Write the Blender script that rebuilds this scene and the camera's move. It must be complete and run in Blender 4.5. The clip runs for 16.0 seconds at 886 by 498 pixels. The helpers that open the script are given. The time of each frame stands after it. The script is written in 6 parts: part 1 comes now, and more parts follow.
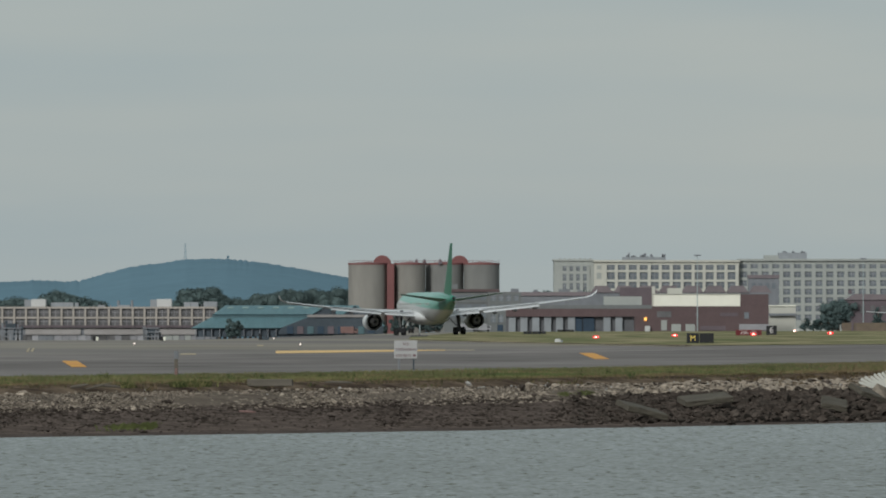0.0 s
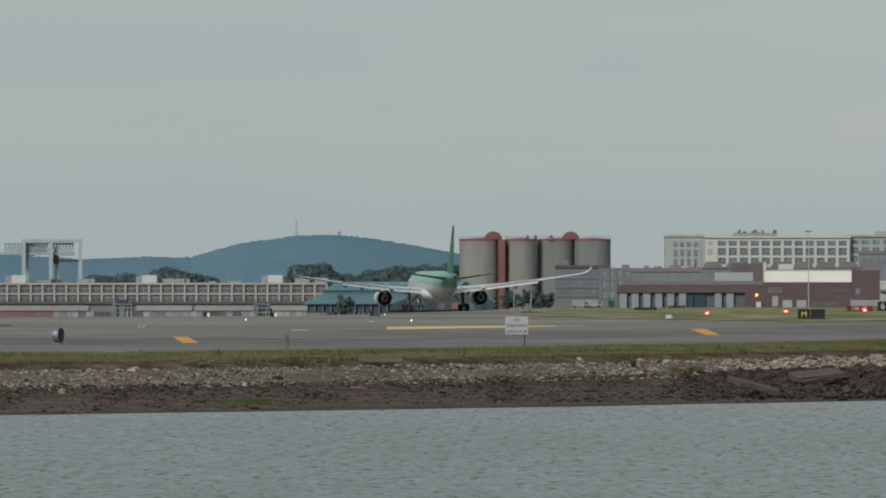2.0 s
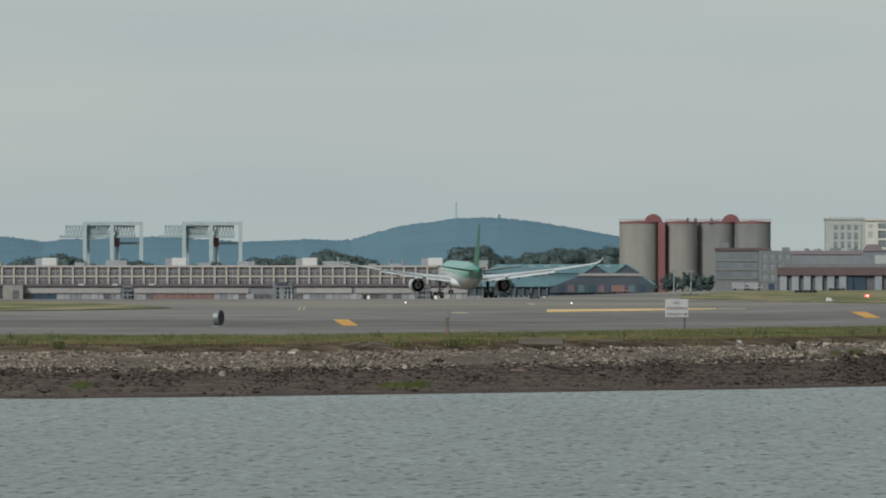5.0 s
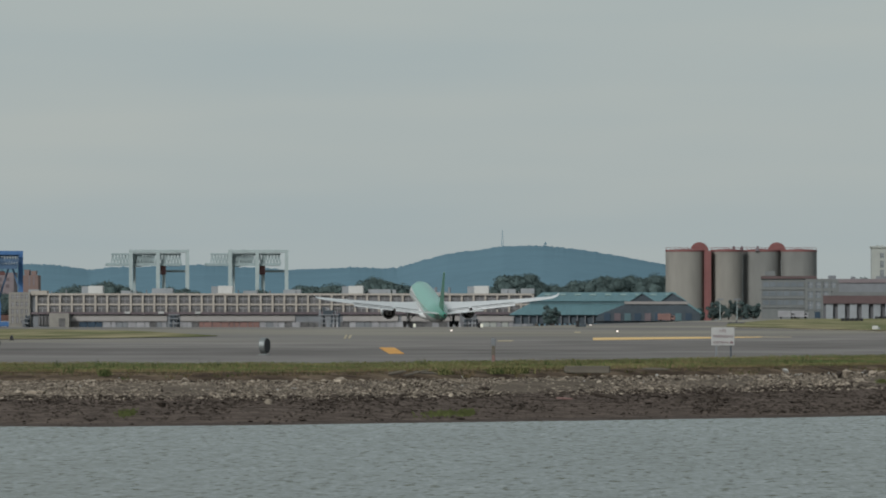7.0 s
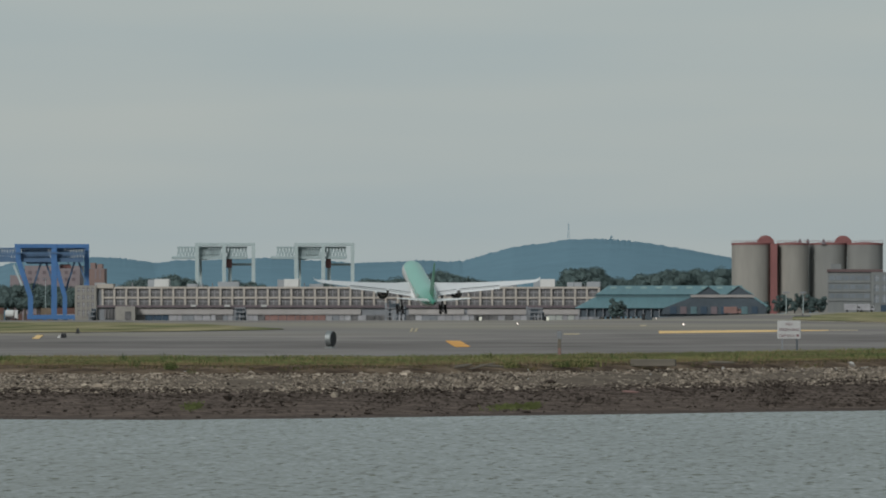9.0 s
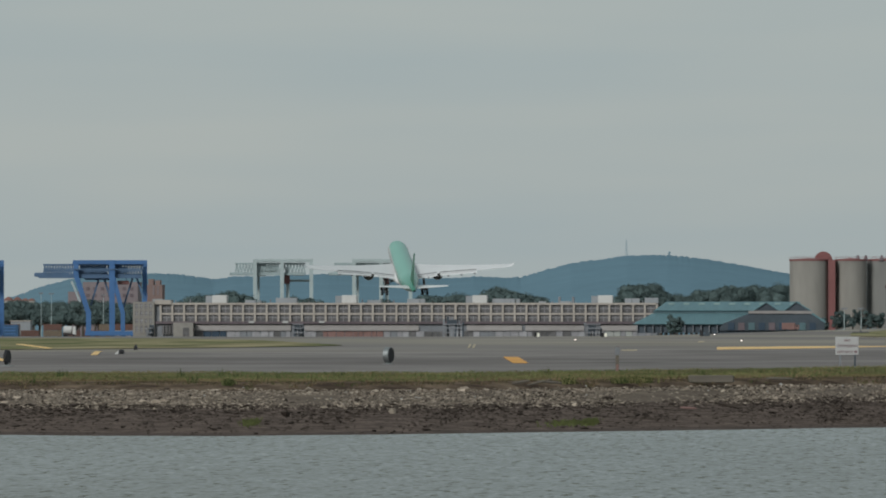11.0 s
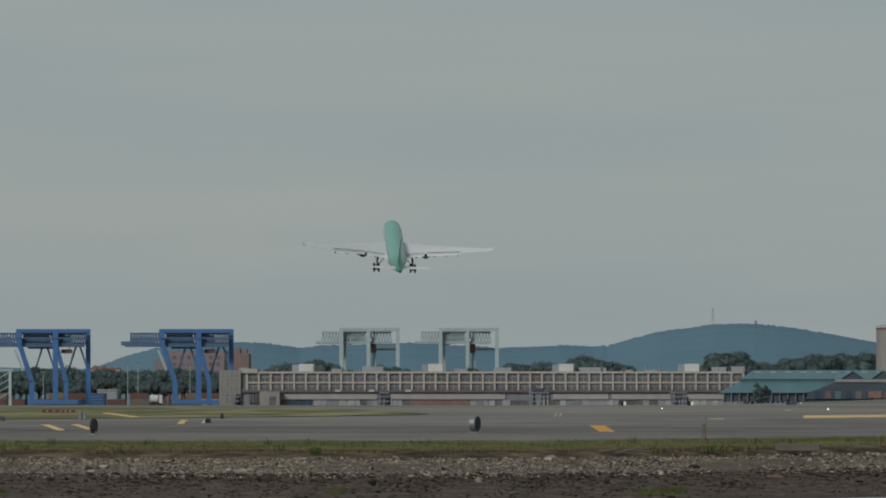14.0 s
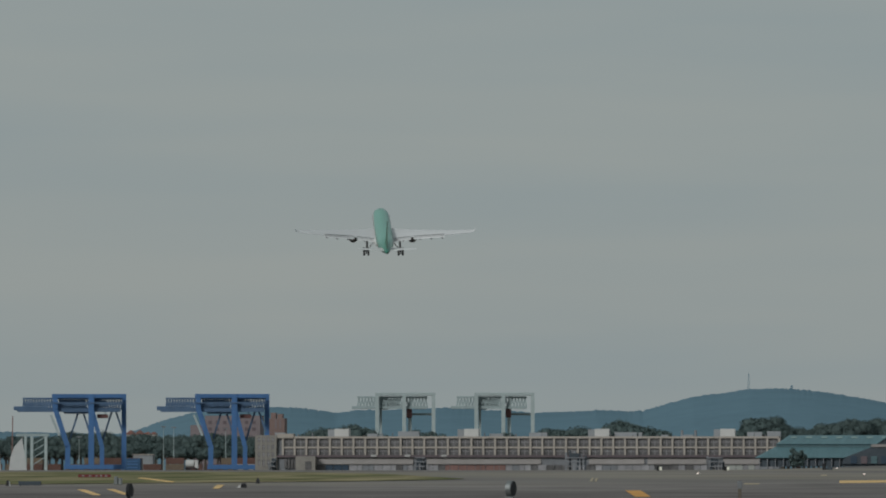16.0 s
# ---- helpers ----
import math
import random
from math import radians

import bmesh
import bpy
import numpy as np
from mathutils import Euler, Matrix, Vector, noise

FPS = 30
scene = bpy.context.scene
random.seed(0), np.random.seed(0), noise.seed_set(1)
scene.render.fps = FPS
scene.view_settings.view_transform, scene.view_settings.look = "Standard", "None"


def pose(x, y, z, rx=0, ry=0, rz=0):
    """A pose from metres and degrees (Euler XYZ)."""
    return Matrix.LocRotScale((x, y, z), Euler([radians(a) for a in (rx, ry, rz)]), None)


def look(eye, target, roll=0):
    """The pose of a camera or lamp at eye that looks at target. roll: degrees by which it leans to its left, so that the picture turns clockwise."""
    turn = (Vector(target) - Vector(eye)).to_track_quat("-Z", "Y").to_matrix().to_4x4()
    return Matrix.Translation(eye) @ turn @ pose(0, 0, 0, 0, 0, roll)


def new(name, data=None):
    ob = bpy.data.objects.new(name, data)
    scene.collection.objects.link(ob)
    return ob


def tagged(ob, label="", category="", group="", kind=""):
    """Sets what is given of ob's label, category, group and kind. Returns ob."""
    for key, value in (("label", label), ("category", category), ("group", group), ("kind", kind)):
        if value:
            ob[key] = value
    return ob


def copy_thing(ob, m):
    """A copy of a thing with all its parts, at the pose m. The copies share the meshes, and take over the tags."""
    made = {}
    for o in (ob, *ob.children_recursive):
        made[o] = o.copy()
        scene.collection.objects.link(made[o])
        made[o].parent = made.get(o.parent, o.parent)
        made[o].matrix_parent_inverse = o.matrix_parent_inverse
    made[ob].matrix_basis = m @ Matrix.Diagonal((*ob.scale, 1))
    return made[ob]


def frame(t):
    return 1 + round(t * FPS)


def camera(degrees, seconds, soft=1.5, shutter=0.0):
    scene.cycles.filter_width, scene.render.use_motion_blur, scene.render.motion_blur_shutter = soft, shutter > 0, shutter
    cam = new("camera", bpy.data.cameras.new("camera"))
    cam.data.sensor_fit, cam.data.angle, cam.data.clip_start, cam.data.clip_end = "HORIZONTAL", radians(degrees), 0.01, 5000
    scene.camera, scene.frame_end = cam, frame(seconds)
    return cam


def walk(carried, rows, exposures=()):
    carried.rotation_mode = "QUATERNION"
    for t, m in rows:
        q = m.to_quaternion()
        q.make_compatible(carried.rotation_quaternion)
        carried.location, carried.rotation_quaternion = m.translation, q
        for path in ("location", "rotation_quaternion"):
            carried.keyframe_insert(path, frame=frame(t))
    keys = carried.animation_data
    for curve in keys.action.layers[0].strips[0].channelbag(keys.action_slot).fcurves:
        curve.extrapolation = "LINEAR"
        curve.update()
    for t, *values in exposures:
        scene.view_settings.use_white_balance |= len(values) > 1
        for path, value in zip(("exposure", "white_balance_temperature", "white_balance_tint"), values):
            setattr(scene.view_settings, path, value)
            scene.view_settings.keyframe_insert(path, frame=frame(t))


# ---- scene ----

# Telephoto shot over a strip of water to an airfield. x right, y away, z up; z = 0 is the near taxiway.
# Bearings are counted in steps of 1/14750 radian, to the right of the y axis; rises in the same steps above the eye's level.
STEP = 14750.0
EYE = 3.3
WATER = -1.9

cam = camera(6.085, 16.0, soft=1.95)

# seconds, turn to the right, tilt up, lean (degrees)
TURNS = [
    (0.0, -0.0000, 0.4739, -0.000),
    (0.3, -0.1200, 0.4720, -0.004),
    (0.5, -0.2401, 0.3877, -0.008),
    (1.0, -0.3736, 0.2713, 0.004),
    (1.5, -0.5398, 0.3333, -0.006),
    (2.0, -0.7633, 0.3093, -0.019),
    (2.5, -0.8538, 0.2212, -0.018),
    (3.0, -1.0773, 0.3349, -0.016),
    (3.5, -1.4992, 0.2066, -0.026),
    (4.0, -1.6552, 0.0023, -0.010),
    (4.5, -1.7588, 0.0568, 0.016),
    (4.7, -1.8015, 0.1150, 0.010),
    (7.0, -2.1799, 0.3834, 0.017),
    (7.5, -2.2573, 0.4302, 0.016),
    (8.0, -2.4320, 0.3514, 0.012),
    (8.5, -2.5637, 0.3329, 0.027),
    (9.0, -2.6337, 0.3365, 0.019),
    (9.5, -2.7951, 0.3623, 0.025),
    (9.7, -2.8862, 0.3845, 0.007),
    (11.8, -3.0402, 0.5682, 0.016),
    (12.0, -3.0077, 0.6237, 0.017),
    (12.5, -3.1366, 0.6803, -0.011),
    (13.0, -3.2639, 0.8579, -0.010),
    (13.5, -3.5959, 0.9202, -0.030),
    (14.0, -3.6255, 0.9195, -0.007),
    (14.5, -3.5073, 0.9321, 0.014),
    (15.0, -3.5546, 0.8650, 0.001),
    (15.5, -3.8356, 1.3184, -0.026),
    (16.0, -3.8716, 1.3657, -0.001)
]
walk(cam, [(t, pose(0, 0, EYE, 90 + tilt, 0, -turn) @ pose(0, 0, 0, 0, 0, lean)) for t, turn, tilt, lean in TURNS],
     exposures=[(0.0, -0.02), (2.5, 0.03), (3.5, 0.06), (4.5, 0.19), (6.0, 0.1), (7.5, 0.0), (9.5, 0.0), (12.0, -0.1), (13.0, -0.22), (14.0, -0.33), (15.0, -0.31), (16.0, -0.46)])

# ---- light ----
world = bpy.data.worlds.new("overcast")
scene.world = world
world.use_nodes = True
wn, wl = world.node_tree.nodes, world.node_tree.links
wn.clear()
w_out, w_bg = wn.new("ShaderNodeOutputWorld"), wn.new("ShaderNodeBackground")
w_sky = wn.new("ShaderNodeTexSky")
w_sky.sky_type = "NISHITA"
w_sky.sun_disc = False
w_sky.sun_elevation, w_sky.sun_rotation = radians(28), radians(-150)
w_co, w_map, w_noise, w_ramp = wn.new("ShaderNodeTexCoord"), wn.new("ShaderNodeMapping"), wn.new("ShaderNodeTexNoise"), wn.new("ShaderNodeValToRGB")
w_map.inputs["Scale"].default_value = (9, 9, 75)
w_noise.inputs["Scale"].default_value = 1.0
w_noise.inputs["Detail"].default_value = 3.0
w_ramp.color_ramp.elements[0].position, w_ramp.color_ramp.elements[0].color = 0.34, (3.45, 4.08, 4.28, 1)
w_ramp.color_ramp.elements[1].position, w_ramp.color_ramp.elements[1].color = 0.68, (3.98, 4.40, 4.36, 1)
w_mix = wn.new("ShaderNodeMix")
w_mix.data_type = "RGBA"
w_mix.inputs[0].default_value = 0.92
wl.new(w_co.outputs["Generated"], w_map.inputs["Vector"])
wl.new(w_map.outputs["Vector"], w_noise.inputs["Vector"])
wl.new(w_noise.outputs["Fac"], w_ramp.inputs["Fac"])
wl.new(w_sky.outputs["Color"], w_mix.inputs[6])
wl.new(w_ramp.outputs["Color"], w_mix.inputs[7])
wl.new(w_mix.outputs[2], w_bg.inputs["Color"])
w_bg.inputs["Strength"].default_value = 0.1
wl.new(w_bg.outputs["Background"], w_out.inputs["Surface"])

sun = new("sun", bpy.data.lights.new("sun", "SUN"))
sun.data.energy, sun.data.angle, sun.data.color = 2.2, radians(14), (0.97, 0.98, 0.95)
sun.matrix_world = look((0, 0, 0), (math.sin(radians(30)), math.cos(radians(30)), -math.tan(radians(28))))


# ---- materials ----
def surface(name, color, rough=0.7, metal=0.0, grain=2.0, vary=0.25, large=0.15, bump=0.0, glow=None, stretch=(1, 1, 1), coords="Object", tint=None, spec=0.4, pieces=False):
    """A node material: a base colour with variation at two scales, and fine relief."""
    m = bpy.data.materials.new(name)
    m.use_nodes = True
    n, l = m.node_tree.nodes, m.node_tree.links
    b = n["Principled BSDF"]
    b.inputs["Roughness"].default_value = rough
    b.inputs["Metallic"].default_value = metal
    b.inputs["Specular IOR Level"].default_value = spec
    co, mp = n.new("ShaderNodeTexCoord"), n.new("ShaderNodeMapping")
    mp.inputs["Scale"].default_value = stretch
    l.new(co.outputs[coords], mp.inputs["Vector"])
    fine, big = n.new("ShaderNodeTexNoise"), n.new("ShaderNodeTexNoise")
    fine.inputs["Scale"].default_value, fine.inputs["Detail"].default_value = grain, 6
    big.inputs["Scale"].default_value, big.inputs["Detail"].default_value = grain * large, 3
    rnd = n.new("ShaderNodeObjectInfo")
    total, scale, add = n.new("ShaderNodeMath"), n.new("ShaderNodeMath"), n.new("ShaderNodeMath")
    l.new(mp.outputs["Vector"], fine.inputs["Vector"])
    l.new(mp.outputs["Vector"], big.inputs["Vector"])
    total.operation = "ADD"
    l.new(fine.outputs["Fac"], total.inputs[0])
    l.new(big.outputs["Fac"], total.inputs[1])
    scale.operation = "MULTIPLY_ADD"
    l.new(total.outputs[0], scale.inputs[0])
    scale.inputs[1].default_value, scale.inputs[2].default_value = 2 * vary, 1 - 2 * vary
    add.operation = "MULTIPLY_ADD"
    if pieces:
        isl = n.new("ShaderNodeNewGeometry")
        l.new(isl.outputs["Random Per Island"], add.inputs[0])
    else:
        l.new(rnd.outputs["Random"], add.inputs[0])
    add.inputs[1].default_value = vary * (1.4 if pieces else 0.5)
    l.new(scale.outputs[0], add.inputs[2])
    mul = n.new("ShaderNodeMix")
    mul.data_type, mul.blend_type = "RGBA", "MULTIPLY"
    mul.inputs[0].default_value = 1.0
    l.new(add.outputs[0], mul.inputs[7])
    if tint:
        mx = n.new("ShaderNodeMix")
        mx.data_type = "RGBA"
        mx.inputs[6].default_value, mx.inputs[7].default_value = (*color, 1), (*tint, 1)
        st = n.new("ShaderNodeMapRange")
        st.inputs["From Min"].default_value, st.inputs["From Max"].default_value = 0.4, 0.6
        l.new(big.outputs["Fac"], st.inputs["Value"])
        l.new(st.outputs["Result"], mx.inputs[0])
        l.new(mx.outputs[2], mul.inputs[6])
    else:
        mul.inputs[6].default_value = (*color, 1)
    l.new(mul.outputs[2], b.inputs["Base Color"])
    if bump:
        bp = n.new("ShaderNodeBump")
        bp.inputs["Strength"].default_value, bp.inputs["Distance"].default_value = 0.6, bump
        l.new(fine.outputs["Fac"], bp.inputs["Height"])
        l.new(bp.outputs["Normal"], b.inputs["Normal"])
    if glow:
        b.inputs["Emission Color"].default_value = (*glow[0], 1)
        b.inputs["Emission Strength"].default_value = glow[1]
    return m

CONCRETE = surface("pale_concrete", (0.335, 0.303, 0.272), 0.85, grain=0.5, vary=0.2)
# office grey, dulled in the base colour for the haze before it
OFFICE_WALL = surface("haze_tinted_grey_office_wall", (0.150, 0.158, 0.158), 0.85, grain=0.4, vary=0.2)
END_WALL = surface("brownish_grey_concrete", (0.215, 0.203, 0.186), 0.85, grain=0.4, vary=0.25)
GREY_CONCRETE = surface("grey_concrete", (0.236, 0.251, 0.267), 0.85, grain=0.4, vary=0.2)
DIRTY_CONCRETE = surface("stained_concrete", (0.173, 0.182, 0.197), 0.9, grain=0.3, vary=0.3)
SILO = surface("silo_concrete", (0.210, 0.199, 0.180), 0.85, grain=0.35, vary=0.22, stretch=(1, 1, 0.25))
SILO_DARK = surface("silo_weathered_concrete", (0.168, 0.168, 0.160), 0.9, grain=0.35, vary=0.25, stretch=(1, 1, 0.25))
SILO_RED = surface("faded_red_paint", (0.172, 0.068, 0.066), 0.7, grain=0.6, vary=0.2)
WHITE_WALL = surface("white_rendered_wall", (0.455, 0.447, 0.398), 0.8, grain=0.3, vary=0.12)
WHITE_WALL_GREY = surface("grey_white_rendered_wall", (0.315, 0.328, 0.31), 0.8, grain=0.3, vary=0.12)
CLADDING = surface("white_metal_cladding", (0.78, 0.76, 0.66), 0.6, grain=0.3, vary=0.08)
# red brick with the haze mixed into its base colour
BRICK = surface("haze_tinted_red_brick", (0.106, 0.073, 0.074), 0.9, grain=1.5, vary=0.2)
BRICK_DARK = surface("dark_brick", (0.120, 0.096, 0.106), 0.9, grain=1.5, vary=0.2)
# far brown and salmon brick, paled in the base colour for distance haze
BRICK_FAR = surface("haze_tinted_brown_brick", (0.178, 0.150, 0.158), 0.9, grain=0.6, vary=0.15)
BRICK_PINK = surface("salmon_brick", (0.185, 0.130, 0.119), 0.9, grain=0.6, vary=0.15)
GLASS_FAR = surface("dusty_window_glass", (0.100, 0.097, 0.099), 0.35, grain=0.5, vary=0.65, large=0.4)
GLASS_GREY = surface("grey_window_glass", (0.127, 0.144, 0.160), 0.35, grain=0.25, vary=0.4, large=0.4)
DARK_OPENING = surface("dark_loading_bay", (0.105, 0.106, 0.114), 0.9, grain=0.4, vary=0.3)
BLUE_DOOR = surface("dark_blue_door", (0.025, 0.046, 0.073), 0.7, grain=0.5, vary=0.2)
PANEL_GREY = surface("grey_loading_door", (0.245, 0.243, 0.256), 0.8, grain=0.4, vary=0.45)
PANEL_RUST = surface("rust_red_loading_door", (0.190, 0.112, 0.102), 0.8, grain=0.4, vary=0.3)
AWNING = surface("pale_canopy_sheet", (0.240, 0.224, 0.217), 0.7, grain=0.25, vary=0.2)
TEAL_ROOF = surface("teal_roof_sheet", (0.098, 0.186, 0.208), 0.55, grain=0.5, vary=0.2, stretch=(3, 0.3, 0.3))
TEAL_LIGHT = surface("pale_roof_light", (0.200, 0.285, 0.275), 0.5, grain=0.5, vary=0.1)
# roof teal darkened: shade below the upper roof is in the colour
SHADED_TEAL = surface("shaded_teal_boarding", (0.070, 0.118, 0.132), 0.8, grain=0.5, vary=0.25)
SHED_DARK = surface("dark_shed_wall", (0.050, 0.063, 0.076), 0.85, grain=0.5, vary=0.3)
CRANE_BLUE = surface("blue_crane_paint", (0.046, 0.124, 0.280), 0.55, grain=0.4, vary=0.2)
CRANE_BLUE_DARK = surface("dark_blue_truss_paint", (0.060, 0.110, 0.190), 0.6, grain=0.4, vary=0.25)
CRANE_GREY = surface("pale_grey_crane_paint", (0.317, 0.375, 0.378), 0.6, grain=0.4, vary=0.15)
CRANE_GREY_DARK = surface("grey_truss_paint", (0.262, 0.322, 0.330), 0.6, grain=0.4, vary=0.2)
CAB_RED = surface("red_cab_paint", (0.124, 0.056, 0.053), 0.6, grain=1, vary=0.2)
# the blue of the distance haze is painted into this base colour
FAR_FOREST = surface("haze_tinted_blue_forest", (0.129, 0.210, 0.259), 1.0, grain=0.12, vary=0.09, large=0.2, spec=0.0)
# leaf green lifted and blued: haze is mixed into the colour
FOLIAGE = surface("dark_haze_tinted_foliage", (0.070, 0.096, 0.094), 0.9, grain=0.6, vary=0.2, spec=0.0, pieces=True)
BARK = surface("grey_bark", (0.07, 0.06, 0.05), 0.9, grain=2, vary=0.3)
STEEL = surface("grey_galvanised_steel", (0.198, 0.211, 0.211), 0.5, 0.6, grain=2, vary=0.2)
RUST = surface("rusty_container_paint", (0.099, 0.053, 0.043), 0.8, grain=0.6, vary=0.35)
TAN_BOX = surface("tan_container_paint", (0.136, 0.105, 0.077), 0.8, grain=0.6, vary=0.3)
BLUE_BOX = surface("blue_machine_paint", (0.022, 0.074, 0.155), 0.6, grain=0.6, vary=0.3)
ROOF_RED = surface("pink_red_roof", (0.215, 0.105, 0.088), 0.8, grain=0.4, vary=0.2)
ASPHALT = surface("worn_grey_asphalt", (0.182, 0.167, 0.158), 0.9, grain=0.35, vary=0.5, large=0.25, stretch=(0.3, 0.09, 1), spec=0.02)
ASPHALT_DARK = surface("dark_asphalt_lane", (0.140, 0.128, 0.122), 0.9, grain=0.35, vary=0.55, large=0.25, stretch=(0.3, 0.12, 1), spec=0.02)
ASPHALT_PALE = surface("pale_asphalt_shoulder", (0.178, 0.165, 0.157), 0.9, grain=0.35, vary=0.4, large=0.25, stretch=(0.3, 0.12, 1), spec=0.02)
APRON = surface("far_runway_concrete", (0.190, 0.176, 0.166), 0.9, grain=0.05, vary=0.5, large=0.3, stretch=(0.6, 0.25, 1), spec=0.02, tint=(0.205, 0.188, 0.158))
TURF = surface("mown_airfield_turf", (0.150, 0.158, 0.084), 1.0, grain=0.16, vary=0.55, large=0.5, stretch=(1, 0.15, 1), tint=(0.215, 0.188, 0.116), spec=0.0)
VERGE = surface("rough_grass_soil", (0.082, 0.084, 0.042), 1.0, grain=0.8, vary=0.4, tint=(0.112, 0.100, 0.056), spec=0.0)
SHINGLE = surface("stony_beach", (0.114, 0.094, 0.077), 0.95, grain=3.4, vary=0.7, bump=0.2, spec=0.0)
MUD = surface("dark_tidal_mud", (0.088, 0.070, 0.061), 0.9, grain=3.2, vary=0.8, large=0.2, bump=0.5, spec=0.0, tint=(0.100, 0.079, 0.068))
# mud painted near-black for the shade between the right-hand boulders
GAP_SHADE_MUD = surface("mud_blackened_for_gap_shade", (0.022, 0.019, 0.017), 0.9, grain=3.0, vary=0.6, bump=0.3, spec=0.0)
WET_MUD = surface("wet_mud_at_the_waterline", (0.078, 0.063, 0.056), 0.85, grain=2.8, vary=0.5, bump=0.2, spec=0.0)
ROCK_PALE = surface("pale_riprap_stone", (0.220, 0.186, 0.150), 0.95, grain=3.0, vary=0.58, bump=0.05, spec=0.0, pieces=True)
ROCK_DARK = surface("dark_weedy_stone", (0.043, 0.035, 0.030), 0.9, grain=3.0, vary=0.75, bump=0.05, spec=0.0, pieces=True)
ROCK_MID = surface("grey_brown_boulder", (0.033, 0.028, 0.024), 0.9, grain=2.2, vary=0.75, bump=0.06, spec=0.0, pieces=True)
ROCK_WHITE = surface("white_broken_stone", (0.32, 0.31, 0.29), 0.9, grain=3.0, vary=0.2, bump=0.03)
SLAB = surface("weathered_concrete_slab", (0.074, 0.065, 0.050), 0.95, grain=2.0, vary=0.35, bump=0.03)
GRASS_BLADE = surface("coarse_green_grass", (0.078, 0.106, 0.043), 0.9, grain=0.35, vary=0.55, large=0.3, tint=(0.138, 0.130, 0.060), spec=0.0, pieces=True)
STRAW = surface("dry_straw_grass", (0.148, 0.112, 0.068), 0.95, grain=0.6, vary=0.4, spec=0.0, pieces=True)
ALGAE = surface("green_shore_weed", (0.09, 0.105, 0.035), 0.9, grain=2, vary=0.4)
TIMBER = surface("grey_driftwood", (0.108, 0.095, 0.078), 0.95, grain=2.5, vary=0.4, stretch=(0.3, 2, 2), bump=0.02)
BLEACHED = surface("bleached_white_board", (0.460, 0.455, 0.410), 0.8, grain=1.5, vary=0.15)
YELLOW_PAINT = surface("yellow_runway_paint", (0.58, 0.285, 0.06), 0.8, grain=0.35, vary=0.15)
PALE_YELLOW = surface("faded_yellow_paint", (0.360, 0.300, 0.200), 0.8, grain=0.3, vary=0.2)
LINE_YELLOW = surface("pale_yellow_line_paint", (0.68, 0.45, 0.19), 0.8, grain=0.5, vary=0.3, stretch=(0.3, 1, 1))
WHITE_PAINT = surface("dull_white_paint", (0.47, 0.47, 0.46), 0.7, grain=1.5, vary=0.12)
# soil of the shore crest; also colours the painted shadow line at the turf
SOIL_AND_SHADE = surface("dark_crest_soil_and_turf_shade", (0.064, 0.048, 0.037), 1.0, grain=1.6, vary=0.7, large=0.25, bump=0.2, spec=0.0, tint=(0.112, 0.085, 0.062))
WEED = surface("dark_green_weed", (0.055, 0.072, 0.03), 0.9, grain=1, vary=0.3, spec=0.0)
SIGN_WHITE = surface("weathered_white_sign", (0.36, 0.355, 0.35), 0.7, grain=1.2, vary=0.12)
SIGN_LETTER = surface("dull_maroon_lettering", (0.16, 0.09, 0.10), 0.8, grain=3, vary=0.2)
BLACK = surface("matt_black_panel", (0.012, 0.012, 0.014), 0.6, grain=2, vary=0.2)
SIGN_RED = surface("lit_red_sign_panel", (0.085, 0.012, 0.014), 0.6, grain=2, vary=0.15, glow=((0.6, 0.02, 0.03), 0.05))
SIGN_YELLOW = surface("yellow_lettering", (0.62, 0.47, 0.12), 0.6, grain=2, vary=0.1, glow=((1, 0.7, 0.1), 0.1))
LETTER_WHITE = surface("white_lettering", (0.5, 0.47, 0.46), 0.6, grain=2, vary=0.1, glow=((1, 0.95, 0.9), 0.03))
LAMP_RED = surface("red_edge_light", (0.5, 0.02, 0.02), 0.4, grain=2, vary=0.1, glow=((0.95, 0.02, 0.03), 1.0))
LAMP_HOT = surface("pale_red_lamp_core", (0.8, 0.4, 0.35), 0.4, grain=2, vary=0.1, glow=((1.0, 0.62, 0.5), 3.0))
LAMP_WHITE = surface("white_edge_light", (0.8, 0.75, 0.7), 0.4, grain=2, vary=0.1, glow=((1.0, 0.80, 0.72), 1.5))
LAMP_ORANGE = surface("orange_lamp", (0.8, 0.4, 0.1), 0.4, grain=2, vary=0.1, glow=((1.0, 0.5, 0.12), 1.4))
SAIL = surface("grey_white_sailcloth", (0.42, 0.43, 0.43), 0.85, grain=0.4, vary=0.12)
# the aircraft
AIR_WHITE = surface("white_aircraft_paint", (0.608, 0.616, 0.608), 0.35, grain=0.5, vary=0.05)
AIR_GREY = surface("grey_wing_paint", (0.58, 0.585, 0.59), 0.35, grain=0.5, vary=0.08)
AIR_DARK = surface("dark_engine_metal", (0.02, 0.02, 0.022), 0.5, 0.3, grain=1, vary=0.2)
AIR_METAL = surface("bare_engine_metal", (0.25, 0.24, 0.23), 0.4, 0.7, grain=1, vary=0.2)
FIN_GREEN = surface("deep_green_tail_paint", (0.018, 0.115, 0.065), 0.4, grain=0.4, vary=0.15)
# grey with shade in it: flap gaps, aileron undersides; also on the fairings
SLOT_GREY = surface("shaded_grey_flap_slot", (0.105, 0.105, 0.112), 0.7, grain=1, vary=0.15)
TYRE = surface("black_rubber", (0.014, 0.014, 0.015), 0.8, grain=3, vary=0.2)
GEAR = surface("grey_landing_gear_steel", (0.07, 0.07, 0.075), 0.5, 0.3, grain=2, vary=0.2)


